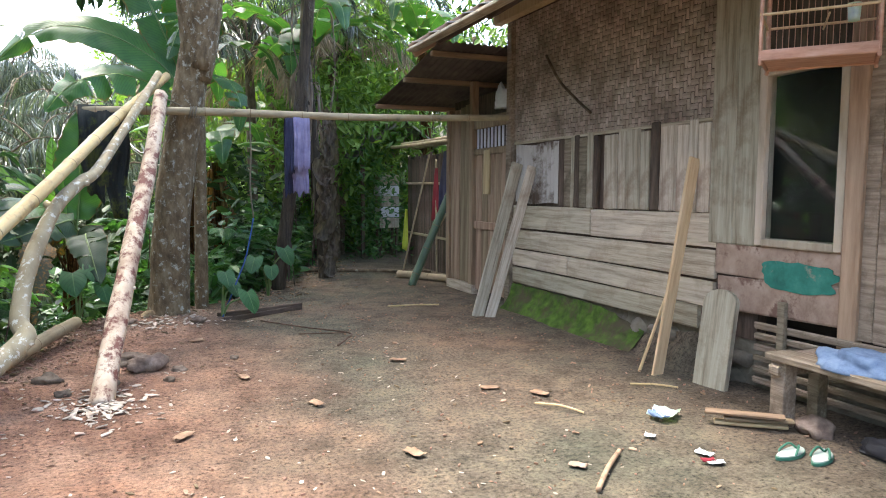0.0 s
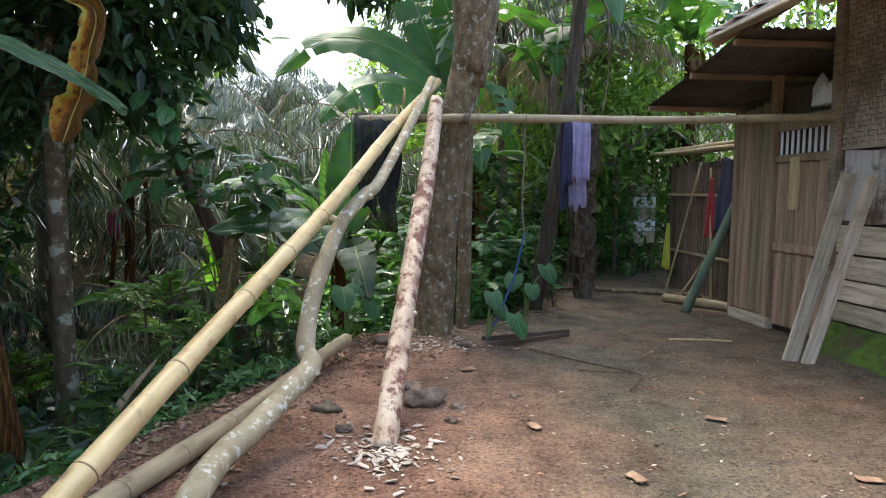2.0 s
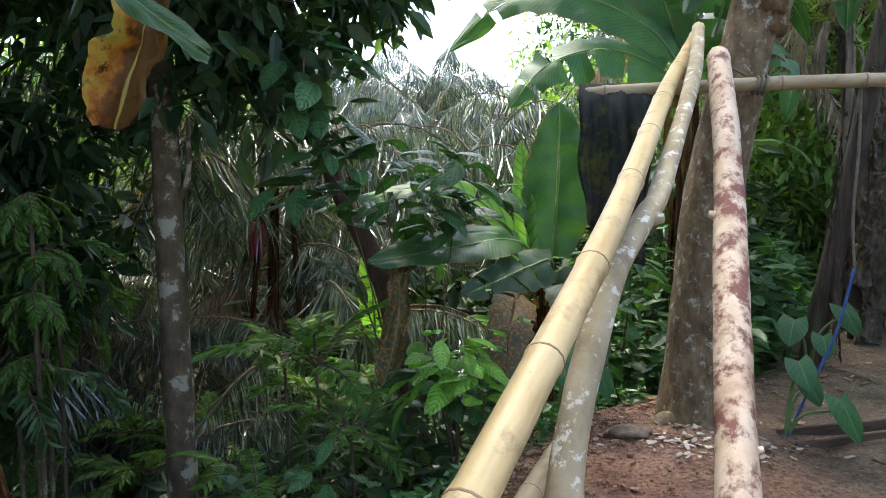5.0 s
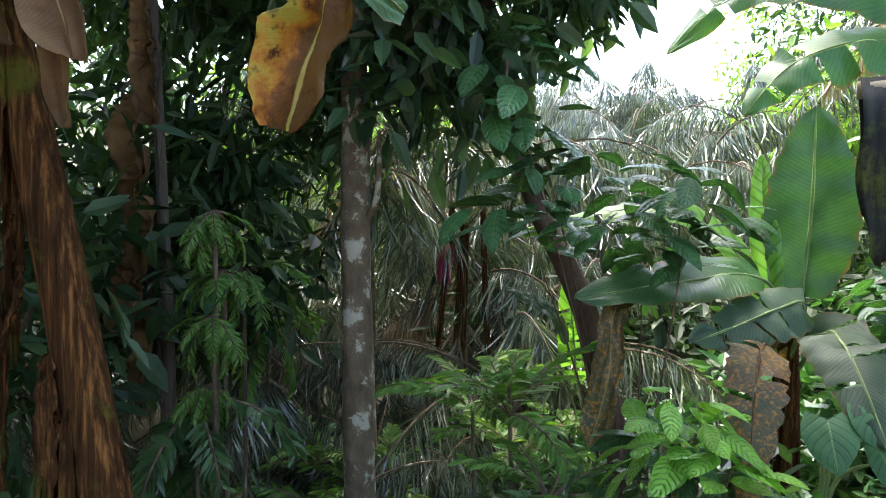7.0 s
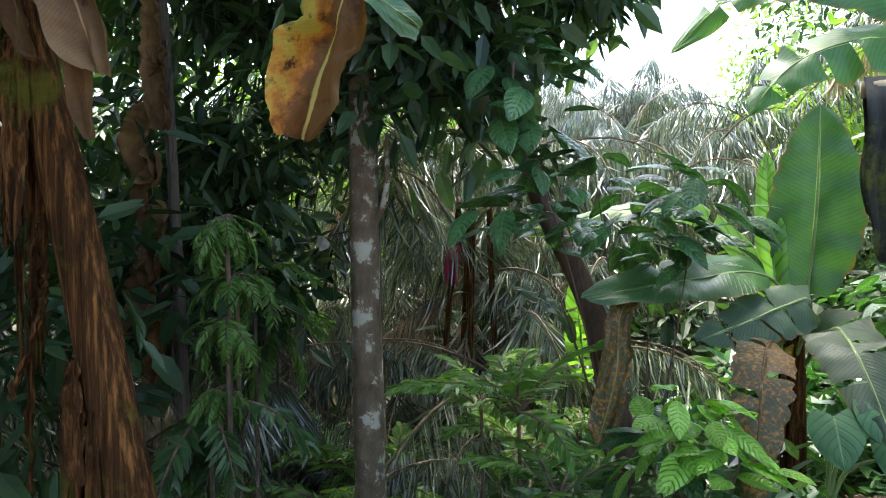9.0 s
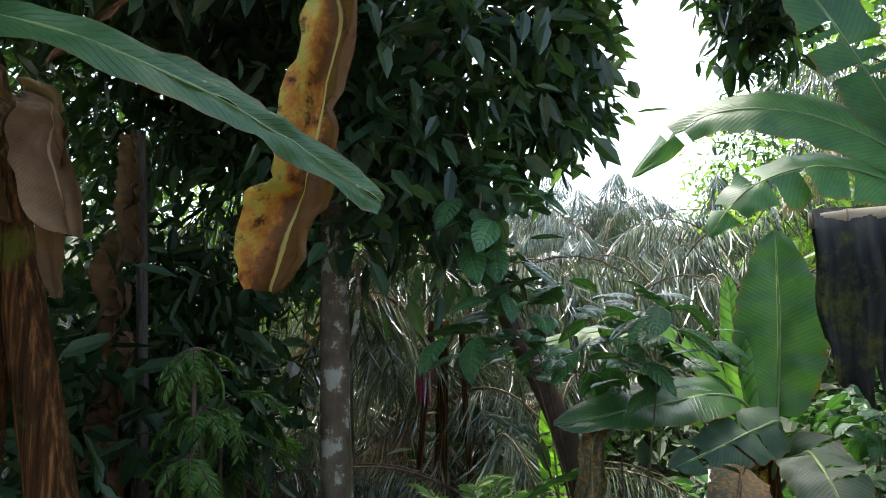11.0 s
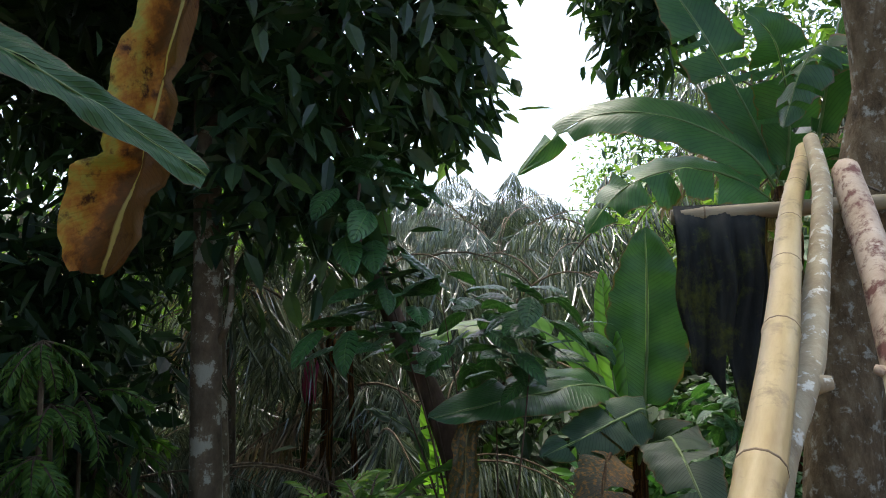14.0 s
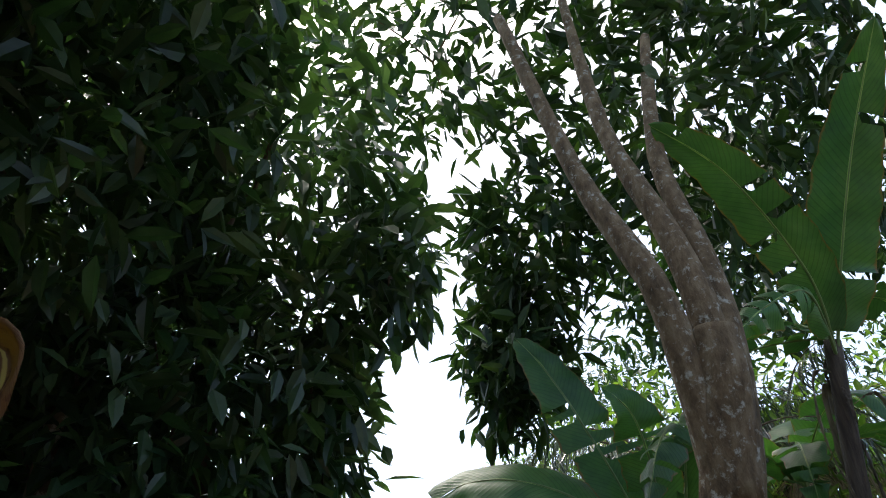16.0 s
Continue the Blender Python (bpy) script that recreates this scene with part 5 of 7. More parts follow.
def shrub(name, label, base, blobs, mat, seed, size, category="shrub", stems=2):
    rnd = random.Random(seed)
    rs = np.random.RandomState(seed)
    ob = thing(name, label, category, m=Matrix.Translation(base))
    bpy.context.view_layer.update()
    spots = []
    for c, r, n in blobs:
        P, D = blob_points(rs, n, c, r, 0.45)
        for p, d in zip(P, D):
            az = math.degrees(math.atan2(-d[0], d[1])) + rnd.uniform(-50, 50)
            spots.append((tuple(p), az, rnd.uniform(-40, 28)))
        for k in range(stems):
            e = Vector(P[k % len(P)])
            a = Vector(base)
            mesh_object("twig", *tube([p - a for p in path_points([a, a.lerp(e, 0.5) + Vector((0.04, 0, 0.06)), e], 8)], lambda u: 0.01 * (1.2 - u), 6), BARK_RED, ob, smooth=True)
    ribbed_leaves(ob, spots, mat, seed, size)
    return ob


shrub("coffee_tree", "coffee tree with large glossy ribbed leaves", (-1.75, 8.0, -0.4), [((-1.85, 7.6, 1.72), (0.58, 0.5, 0.34), 85), ((-2.28, 7.55, 2.25), (0.26, 0.35, 0.5), 42), ((-1.5, 7.8, 1.6), (0.4, 0.4, 0.25), 34)], COFFEE, 51, (0.17, 0.28), "coffee tree")
shrub("coffee_seedling", "young coffee shrub with bright fresh green leaves", (-1.4, 7.15, -0.3), [((-1.4, 7.0, 0.74), (0.24, 0.15, 0.14), 26), ((-1.26, 7.0, 0.58), (0.2, 0.14, 0.1), 16), ((-1.5, 7.05, 0.55), (0.16, 0.15, 0.12), 10)], COFFEE_YOUNG, 53, (0.15, 0.23))
shrub("coffee_seedling", "dull green coffee shrub at the bank's foot", (-1.45, 7.3, -0.3), [((-1.42, 7.2, 0.45), (0.34, 0.2, 0.2), 36)], COFFEE, 56, (0.14, 0.22))
shrub("weedy_shrub", "low leafy shrub on the bank below the yard", (-1.9, 6.9, -0.8), [((-1.9, 6.9, 0.0), (0.5, 0.6, 0.4), 60)], COFFEE, 54, (0.1, 0.18))

# bananas at the yard's edge
b1 = banana("banana_plant", "small banana plant with broad upright green leaves", (-0.88, 8.5, -0.5), (-0.86, 8.48, 0.95), 0.07, PSEUDO, 61, [], 0)
banana_leaf(b1, [(-0.84, 8.5, 0.8), (-0.8, 8.55, 1.12), (-0.77, 8.58, 1.45), (-0.755, 8.6, 1.75), (-0.75, 8.62, 2.05), (-0.75, 8.64, 2.32)], 0.56, seed=1, tears=0, hint=(-0.15, -1, 0.12), cup=0.12, petiole=0.24)
banana_leaf(b1, [(-0.87, 8.45, 0.85), (-0.95, 8.45, 1.2), (-1.13, 8.3, 1.3), (-1.38, 8.0, 1.28), (-1.63, 7.7, 1.25), (-1.93, 7.4, 1.2)], 0.46, BANANA, seed=2, tears=2, hint=(-0.25, -0.95, 0.8), cup=0.15, petiole=0.3)
banana_leaf(b1, [(-0.85, 8.45, 0.8), (-0.8, 8.3, 1.14), (-0.95, 8.1, 1.13), (-1.12, 7.9, 1.07), (-1.38, 7.62, 0.98)], 0.4, BANANA_DULL, seed=3, tears=4, hint=(0.1, -0.95, 0.6), cup=0.15, petiole=0.25)
banana_leaf(b1, [(-0.82, 8.5, 0.7), (-0.7, 8.2, 1.0), (-0.66, 7.85, 1.0), (-0.6, 7.6, 0.85), (-0.52, 7.4, 0.6)], 0.4, BANANA_DULL, seed=4, tears=3, hint=(-0.1, -0.9, 0.6))
banana_leaf(b1, [(-0.9, 8.5, 0.7), (-0.98, 8.6, 1.3), (-1.02, 8.7, 1.75), (-1.04, 8.8, 2.05)], 0.2, BANANA_BRIGHT, seed=5, tears=0, hint=(-0.4, -1, 0.1), cup=0.8)
banana_leaf(b1, [(-0.9, 8.45, 0.6), (-1.0, 8.0, 0.95), (-1.06, 7.6, 0.88), (-1.08, 7.4, 0.6), (-1.1, 7.3, 0.2)], 0.34, BANANA_SPOTTED, seed=6, tears=5, hint=(0, -1, 0.3), ragged=0.15, label="withered brown-spotted leaf")
crumpled_leaf(b1, "leaf", [(-1.7, 7.75, 1.2), (-1.76, 7.55, 1.1), (-1.76, 7.45, 0.8), (-1.84, 7.4, 0.45)], 0.17, BANANA_SPOTTED, 12, label="rust-spotted dead leaf")
banana_leaf(b1, [(-2.12, 8.4, 0.45), (-2.13, 8.4, 0.7), (-2.16, 8.42, 0.95), (-2.2, 8.45, 1.2)], 0.24, BANANA_BRIGHT, seed=7, tears=5, hint=(0.1, -1, 0), cup=0.1, label="bright green comb-torn leaf")
banana_leaf(b1, [(-2.12, 8.2, 0.75), (-2.18, 8.1, 0.98), (-2.3, 8.0, 1.1), (-2.48, 7.95, 1.19)], 0.16, BANANA_DULL, seed=8, tears=2, hint=(0.2, -0.6, 1), cup=0.2)
banana_leaf(b1, [(-0.85, 8.6, 0.8), (-1.2, 8.5, 1.45), (-1.6, 8.4, 1.68), (-2.1, 8.3, 1.62), (-2.5, 8.2, 1.5)], 0.3, BANANA_BRIGHT, seed=9, tears=2, hint=(0, -0.6, 1), cup=0.2)

b2 = banana("banana_plant", "tall banana plant with long arching torn leaves", (0.45, 10.0, 0.0), (0.4, 9.75, 2.75), 0.11, PSEUDO, 63,
            [(150, 20, 1.6, 0.5), (60, 60, 2.0, 0.5), (20, 50, 2.0, 0.55)], 2)
banana_leaf(b2, [(0.4, 9.75, 2.6), (0.1, 9.7, 3.05), (-0.55, 9.75, 3.4), (-1.2, 9.8, 3.4), (-1.75, 9.85, 2.95)], 0.56, seed=11, tears=1, hint=(-0.1, -0.9, 0.7), cup=0.1, sag=0.15)
banana_leaf(b2, [(0.4, 9.7, 2.5), (0.05, 9.5, 2.75), (-0.4, 9.35, 2.85), (-0.85, 9.25, 2.7), (-1.15, 9.2, 2.35)], 0.62, seed=12, tears=4, hint=(-0.1, -0.95, 0.6), cup=0.1, sag=0.15)
banana_leaf(b2, [(0.4, 9.75, 2.7), (0.2, 9.8, 3.3), (-0.05, 9.85, 3.9), (-0.35, 9.9, 4.5), (-0.6, 9.95, 4.85)], 0.6, seed=13, tears=3, hint=(0.25, -1, 0.1), cup=0.12)
banana_leaf(b2, [(0.4, 9.75, 2.7), (0.42, 9.6, 3.3), (0.3, 9.4, 3.8), (0.05, 9.2, 4.0)], 0.5, seed=14, tears=3, hint=(-0.2, -1, 0.4), cup=0.12)
banana_leaf(b2, [(0.55, 9.7, 2.7), (0.62, 9.3, 3.45), (0.5, 9.0, 3.6), (0.3, 8.8, 3.35), (0.15, 8.7, 2.95)], 0.5, seed=15, tears=12, hint=(-0.6, -1, 0.5), cup=0.1, sag=0.5, ragged=0.15)
b3 = banana("banana_plant", "tall banana plant draped with dead brown leaves", (2.42, 10.95, 0.1), (2.2, 11.1, 3.6), 0.075, PSEUDO_DARK, 65,
            [(-60, 55, 2.2, 0.6), (-110, 40, 2.2, 0.6, BANANA, 9), (170, 50, 2.0, 0.6), (-160, 25, 1.9, 0.55, BANANA, 9), (30, 65, 2.3, 0.6), (100, 45, 2.0, 0.55), (-20, 30, 2.0, 0.55)], 6, dead_width=(0.06, 0.14), dead_mat=BANANA_GREY)
for k in range(9):
    q = Vector((2.4 + 0.04 * math.sin(k * 2.3), 10.85, 2.7 - 0.28 * k))
    crumpled_leaf(b3, "dead_leaf", [q, q + Vector((0.05, -0.08, -0.12)), q + Vector((0.08 * math.cos(k), -0.1, -0.32)), q + Vector((0.1 * math.sin(k), -0.06, -0.55))], 0.2 + 0.05 * (k % 3), BANANA_GREY, 80 + k, fold=0.9, bite=0.35)
b6 = banana("banana_plant", "leaning banana plant with a dark wet stem", (1.5, 9.75, 0.05), (1.9, 9.1, 4.25), 0.085, PSEUDO_DARK, 67, [(60, 50, 2.0, 0.6), (-20, 45, 2.2, 0.6, BANANA, 8), (-70, 10, 1.7, 0.55, BANANA, 12)], 3, dead_width=(0.06, 0.12), dead_mat=BANANA_GREY)
banana_leaf(b6, [(1.9, 9.1, 4.1), (2.0, 8.8, 4.7), (2.12, 8.2, 5.5), (2.25, 7.5, 6.2)], 0.6, seed=31, tears=2, hint=(-0.3, -0.6, -0.6), cup=0.1)
banana_leaf(b6, [(1.9, 9.1, 4.1), (1.7, 8.7, 4.65), (1.1, 8.2, 5.3), (0.5, 7.9, 5.6)], 0.5, seed=32, tears=3, hint=(-0.1, -0.5, -0.8), cup=0.1)
banana_leaf(b6, [(1.9, 9.1, 4.1), (1.6, 8.6, 4.42), (1.25, 8.5, 4.3), (0.92, 8.5, 4.05)], 0.42, seed=33, tears=12, hint=(0, -1, 0.3), cup=0.1, sag=0.6, ragged=0.1)
banana("banana_plant", "banana plant with green leaves behind the drying bar", (0.9, 11.4, -0.2), (0.85, 11.3, 1.9), 0.1, PSEUDO, 69,
       [(-90, 50, 1.8, 0.55), (180, 45, 1.6, 0.5), (120, 35, 1.6, 0.5), (-150, 15, 1.5, 0.5), (40, 60, 1.8, 0.5)], 4)
banana("banana_plant", "banana plant with wide leaves in the thicket", (3.2, 16.5, 0.2), (3.0, 16.6, 3.2), 0.12, PSEUDO, 70,
       [(-90, 45, 2.2, 0.6), (180, 45, 2.2, 0.6), (90, 45, 2.0, 0.6), (-140, 25, 2.2, 0.6), (140, 25, 2.0, 0.6)], 3)
banana("banana_plant", "banana plant rising behind the shed roof", (5.2, 13.6, 0.2), (5.0, 13.4, 4.3), 0.12, PSEUDO, 71,
       [(-90, 45, 2.2, 0.6), (180, 40, 2.2, 0.6), (-140, 55, 2.2, 0.6), (60, 40, 2.0, 0.6)], 3)

# the old banana clump close to the path's end
b4 = banana("old_banana_plant", "old banana stem in peeling red-brown sheaths", (-2.4, 5.12, -0.3), (-2.9, 4.98, 2.4), 0.064, PSEUDO, 73, [], 2)
crumpled_leaf(b4, "leaf", [(-2.3, 5.2, 2.66), (-2.03, 5.27, 2.58), (-2.06, 5.28, 2.34), (-2.1, 5.28, 2.14), (-2.15, 5.28, 2.0), (-2.22, 5.28, 1.82)], 0.175, BANANA_GOLD, 21, hint=(0.2, -1, 0), fold=0.9, bite=0.5, curl=-0.3, label="yellow and brown withering leaf")
banana_leaf(b4, [(-2.75, 5.02, 2.4), (-2.5, 5.12, 2.62), (-2.25, 5.22, 2.66)], 0.03, BANANA_DRY, seed=28, tears=0, petiole=0.05, label="dry stalk of the withering leaf")
banana_leaf(b4, [(-2.6, 4.5, 2.3), (-2.25, 4.58, 2.26), (-1.98, 4.68, 2.15), (-1.86, 4.8, 2.07), (-1.74, 4.95, 1.97)], 0.105, BANANA, seed=22, tears=0, hint=(0.45, -0.8, 0.6), cup=0.3, petiole=0.05, blunt=0.75, label="long green leaf with a frayed tip")
for k, (top, mid, low, w) in enumerate((((-2.75, 4.98, 2.32), (-2.62, 4.95, 2.16), (-2.52, 4.94, 1.94), 0.1), ((-2.72, 5.0, 2.25), (-2.63, 4.98, 2.08), (-2.58, 4.97, 1.8), 0.07), ((-2.8, 4.95, 2.3), (-2.73, 4.9, 2.12), (-2.66, 4.9, 1.98), 0.11))):
    crumpled_leaf(b4, "dead_leaf", [top, Vector(top).lerp(Vector(mid), 0.5) + Vector((0.05, 0, 0.03)), mid, low], w, BANANA_BROWN, 30 + k, hint=(0.3, -1, 0), fold=0.8, bite=0.3, curl=0.5 * (k - 1))
b5 = banana("dead_banana_plant", "thin dead banana stem hung with shrivelled leaves", (-4.0, 6.75, -1.2), (-4.07, 6.7, 2.8), 0.035, PSEUDO_DARK, 75, [], 0)
for k in range(7):
    q = Vector((-4.03 + 0.05 * math.sin(k * 2.1), 6.62, 2.75 - 0.27 * k))
    crumpled_leaf(b5, "dead_leaf", [q, q + Vector((0.03, -0.03, -0.1)), q + Vector((0.05 * math.cos(k), -0.04, -0.25)), q + Vector((0.07 * math.sin(k), -0.03, -0.42))], 0.13 + 0.03 * (k % 3), BANANA_BROWN, 50 + k, fold=0.9, bite=0.3)

# palms on the slope and beyond
rnd = random.Random(77)
palm((-3.75, 10.6, -1.0), 1.9, 18, 1.0, 101, dry=5, label="spiny palm with hanging dry fronds")
palm((-4.45, 9.7, -1.3), 3.3, 15, 0.8, 120, dry=2, label="spiny palm with curtains of dark hanging leaflets")
palm((-4.9, 9.0, -1.3), 1.7, 12, 0.5, 121, dry=5, label="small palm with a fan of pale dry leaflets")
palm((-3.1, 10.2, -1.1), 1.0, 14, 0.85, 102)
palm((-4.9, 11.6, -1.2), 1.2, 16, 1.0, 103, dry=3)
palm((-5.9, 10.4, -1.2), 0.6, 14, 0.95, 104)
palm((-6.4, 9.3, -1.3), 0.8, 14, 0.9, 106, dry=3)
palm((-4.4, 8.9, -1.4), 0.5, 13, 0.8, 105, dry=3)
palm((-2.6, 9.3, -1.3), 0.5, 12, 0.75, 118, dry=2)
palm((-6.6, 8.4, -1.3), 0.9, 14, 1.0, 107)
palm((-4.15, 8.15, -1.5), 0.5, 14, 0.5, 122, dry=2)
palm((-3.75, 8.6, -1.5), 0.9, 14, 0.5, 123, dry=2)
palm((-6.2, 6.6, -1.3), 0.5, 12, 0.9, 108)
palm((-2.4, 12.2, -1.0), 1.6, 16, 1.0, 109)
palm((-1.6, 13.8, -0.6), 1.9, 16, 1.1, 110)
palm((-0.6, 15.2, 0.0), 1.8, 16, 1.1, 111, dry=1)
palm((-3.6, 14.6, -0.6), 1.6, 16, 1.1, 112)
palm((-5.8, 14.0, -0.8), 1.6, 16, 1.1, 113)
palm((-7.6, 12.0, -1.0), 1.4, 16, 1.1, 114)
palm((-8.2, 9.0, -1.0), 1.4, 16, 1.1, 115)
palm((1.6, 13.2, 0.1), 3.8, 18, 1.0, 116, dry=6, label="palm with dry grey fronds hanging down")
palm((3.3, 13.9, 0.2), 4.2, 16, 0.9, 117, dry=6, label="palm with dry grey fronds hanging down")
for k in range(34):
    r, az = rnd.uniform(17, 34), radians(rnd.uniform(-38, 24))
    x, y = -1 + r * math.sin(az), 4 + r * math.cos(az)
    palm((x, y, ground_height(x, y) - 0.2), rnd.uniform(1.2, 3.0), 13, rnd.uniform(1.1, 1.6), 200 + k, label="pale grey-green palm on the far hillside", group="palms on the hillside")

# added out of view: its crown blocks low light on the old banana stem
tree("leafy_tree", "unseen leafy tree added to block light from the left", [(-4.6, 2.4, -1.2), (-4.5, 2.5, 1.0), (-4.3, 2.6, 3.0)], 0.12, 0.07, BARK_DARK,
     [((-4.2, 2.6, 1.6), (1.5, 1.3, 1.5), 480), ((-3.9, 2.9, 3.6), (1.6, 1.4, 1.0), 460), ((-5.6, 3.8, 3.2), (1.4, 1.3, 1.3), 400), ((-4.6, 0.6, 3.2), (1.7, 1.6, 1.8), 620)], LEAF_DARK, per=7, spread=0.16, size=(0.14, 0.24), seed=43)

# taller trees that close the view; (-7.5, 2.5) is unseen, kept to shade the left
rnd = random.Random(5)
for k, (x, y, h, s, leaf) in enumerate([(-9.5, 10.0, 6.5, 2.6, LEAF_DARK), (-8.5, 5.5, 5.5, 2.6, LEAF_DARK), (-7.5, 2.5, 5.5, 2.8, LEAF_DARK), (-7.0, 13.5, 4.0, 2.0, LEAF_LIGHT), (-12, 15, 7, 3, LEAF_DARK),
                                         (2.2, 15.0, 5.5, 2.2, LEAF_LIGHT), (4.4, 17.0, 5.5, 2.4, LEAF_LIGHT), (0.6, 17.0, 3.9, 1.7, LEAF_LIGHT), (6.8, 14.5, 6.0, 2.6, LEAF_LIGHT), (2.4, 20.0, 8.0, 3.0, LEAF_DARK),
                                         (6.5, 20.0, 8.0, 3.2, LEAF_DARK), (9.5, 17.0, 8.0, 3.2, LEAF_DARK), (3.5, 14.6, 5.2, 1.7, LEAF_LIGHT), (3.0, 24.0, 9.0, 3.4, LEAF_DARK),
                                         (0.6, 27.0, 6.0, 2.5, LEAF_LIGHT), (5.0, 28.0, 10.0, 3.5, LEAF_DARK), (-15, 9, 8, 3.4, LEAF_DARK), (-13, 3, 8, 3.4, LEAF_DARK)]):
    z = ground_height(x, y)
    tree("forest_tree", ("yellow-green feathery tree" if leaf is LEAF_LIGHT else "dark leafy forest tree") + " in the thicket round the yard", [(x, y, z - 0.3), (x + 0.1, y, z + h * 0.4), (x - 0.1, y + 0.1, z + h * 0.8)], 0.16, 0.07, BARK_DARK,
         [((x, y, z + h * 0.85), (s, s, s * 0.75), 150), ((x + rnd.uniform(-1, 1), y - 0.5, z + h * 0.5), (s * 0.9, s * 0.9, s * 0.6), 120), ((x + rnd.uniform(-1, 1), y, z + h * 0.25), (s * 0.8, s * 0.8, s * 0.45), 80)],
         leaf, per=8 if leaf is LEAF_DARK else 12, spread=0.28, size=(0.16, 0.3) if leaf is LEAF_DARK else (0.14, 0.26), seed=300 + k, group="forest trees")


# ---- undergrowth ----
FERN_FRONDS = [frond_mesh("fern_frond", 0.7, 0.13, 26, FERN, 40 + k, bend=0.9, hang=0.2, width=0.03) for k in range(2)]
# darker copy of the fern colour, with tree shade put into the leaves
FERN_SHADED = material("shaded_fern_leaf", [(0.025, 0.06, 0.02), (0.045, 0.1, 0.03), (0.07, 0.14, 0.04)], 3.0, rough=0.45, bump=0.0, island=0.3, through_light=0.3)
FERN_FRONDS_SHADED = [frond_mesh("fern_frond", 0.7, 0.13, 24, FERN_SHADED, 50 + k, bend=1.0, hang=0.2, width=0.032) for k in range(2)]


def fern(x, y, lift, n, scale, seed, meshes, label="bushy green fern on the bank", rise=(10, 60)):
    rnd = random.Random(seed)
    ob = thing("fern", label, "fern", "ferns on the bank", m=Matrix.Translation((x, y, ground_height(x, y) - 0.03)))
    if lift:
        mesh_object("stalk", *tube(path_points([(0, 0, 0), (0.02, 0, lift / 2), (0, 0, lift)], 6), 0.012, 6), BARK_DARK, ob)
    for k in range(n):
        share("frond", rnd.choice(meshes), ob, pose(0, 0, lift, 0, 0, 360 * k / n + rnd.uniform(-20, 20)) @ pose(0, 0, 0, rnd.uniform(*rise), rnd.uniform(-15, 15), 0) @ Matrix.Scale(scale * rnd.uniform(0.75, 1.2), 4))
    return ob


for k, (x, y, lift, n, sc) in enumerate([(-2.3, 7.5, 1.15, 9, 0.9), (-2.7, 8.0, 1.2, 9, 0.9), (-2.0, 7.2, 0.7, 8, 0.7), (-2.45, 6.9, 0.5, 8, 0.8), (-2.0, 5.3, 0.1, 9, 0.5), (-2.35, 4.9, 0.1, 8, 0.55), (-2.2, 5.6, 0.15, 8, 0.5),
                                         (-2.55, 8.4, 0.8, 9, 0.9), (-3.3, 5.9, 0.2, 9, 0.7), (-1.7, 5.75, 0.05, 7, 0.35), (-2.2, 8.6, 0.9, 9, 0.8), (-3.7, 7.8, 0.6, 11, 0.8), (-3.95, 8.2, 0.8, 11, 0.8), (-4.2, 7.7, 0.5, 11, 0.8), (-3.5, 8.3, 0.5, 11, 0.8)]):
    fern(x, y, lift, n, sc, 400 + k, FERN_FRONDS)
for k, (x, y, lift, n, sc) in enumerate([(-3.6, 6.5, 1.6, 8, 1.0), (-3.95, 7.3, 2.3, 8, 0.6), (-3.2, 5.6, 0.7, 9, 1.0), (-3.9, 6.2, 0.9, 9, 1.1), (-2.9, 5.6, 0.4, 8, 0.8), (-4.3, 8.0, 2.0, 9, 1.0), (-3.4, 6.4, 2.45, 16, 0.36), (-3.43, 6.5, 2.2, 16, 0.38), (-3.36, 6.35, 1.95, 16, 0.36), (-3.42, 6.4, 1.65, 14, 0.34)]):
    fern(x, y, lift, n, sc, 430 + k, FERN_FRONDS if k in (1, 5, 6, 7, 8, 9) else FERN_FRONDS_SHADED, "fern hanging in the shade of the trees", (-60, 20) if k < 6 else (-70, 0))


def ground_cover(name, label, region, n, size, leaf, seed, height=0.25, category="undergrowth"):
    """Weeds over a stretch of ground: many small leaves at uneven heights, thickening in tufts."""
    rs = np.random.RandomState(seed)
    P = []
    while len(P) < n:
        x, y = region(rs)
        t = noise.noise(Vector((x * 1.3, y * 1.3, seed)))
        if t > -0.25 + rs.random() * 0.3:
            hh = height * (0.4 + 1.2 * max(0, t + 0.3)) * rs.random()
            P.append((x, y, ground_height(x, y) + hh))
    P = np.array(P)
    D = rs.normal(0, 1, (n, 3)) * np.array([1, 1, 0.5]) + np.array([0, 0, 0.25])
    L = rs.uniform(size[0], size[1], n)
    v, f = leaf_cloud(P, D, L, L * rs.uniform(0.35, 0.6, n), rs, 0.3)
    return tagged(mesh_object(name, v, f, leaf), label, category, kind="stuff")


def past_edge(y0, y1, d0, d1):
    def pick(rs):
        y = rs.uniform(y0, y1)
        return float(np.interp(y, EDGE_Y, EDGE_X)) - rs.uniform(d0, d1) ** 1.0, y
    return pick


ground_cover("bank_weeds", "low green weeds along the yard's edge", past_edge(4.0, 8.3, -0.08, 0.7), 2600, (0.04, 0.1), LEAF_COFFEE, 1, 0.16)
ground_cover("slope_undergrowth", "dense dark leaves covering the slope", past_edge(2.0, 9.5, 0.3, 6.0), 9000, (0.08, 0.22), LEAF_BROAD, 2, 0.5)
ground_cover("thicket_undergrowth", "tangled green undergrowth behind the drying bar", past_edge(8.5, 14.5, 0.05, 3.0), 6500, (0.08, 0.26), LEAF_COFFEE, 3, 0.75)
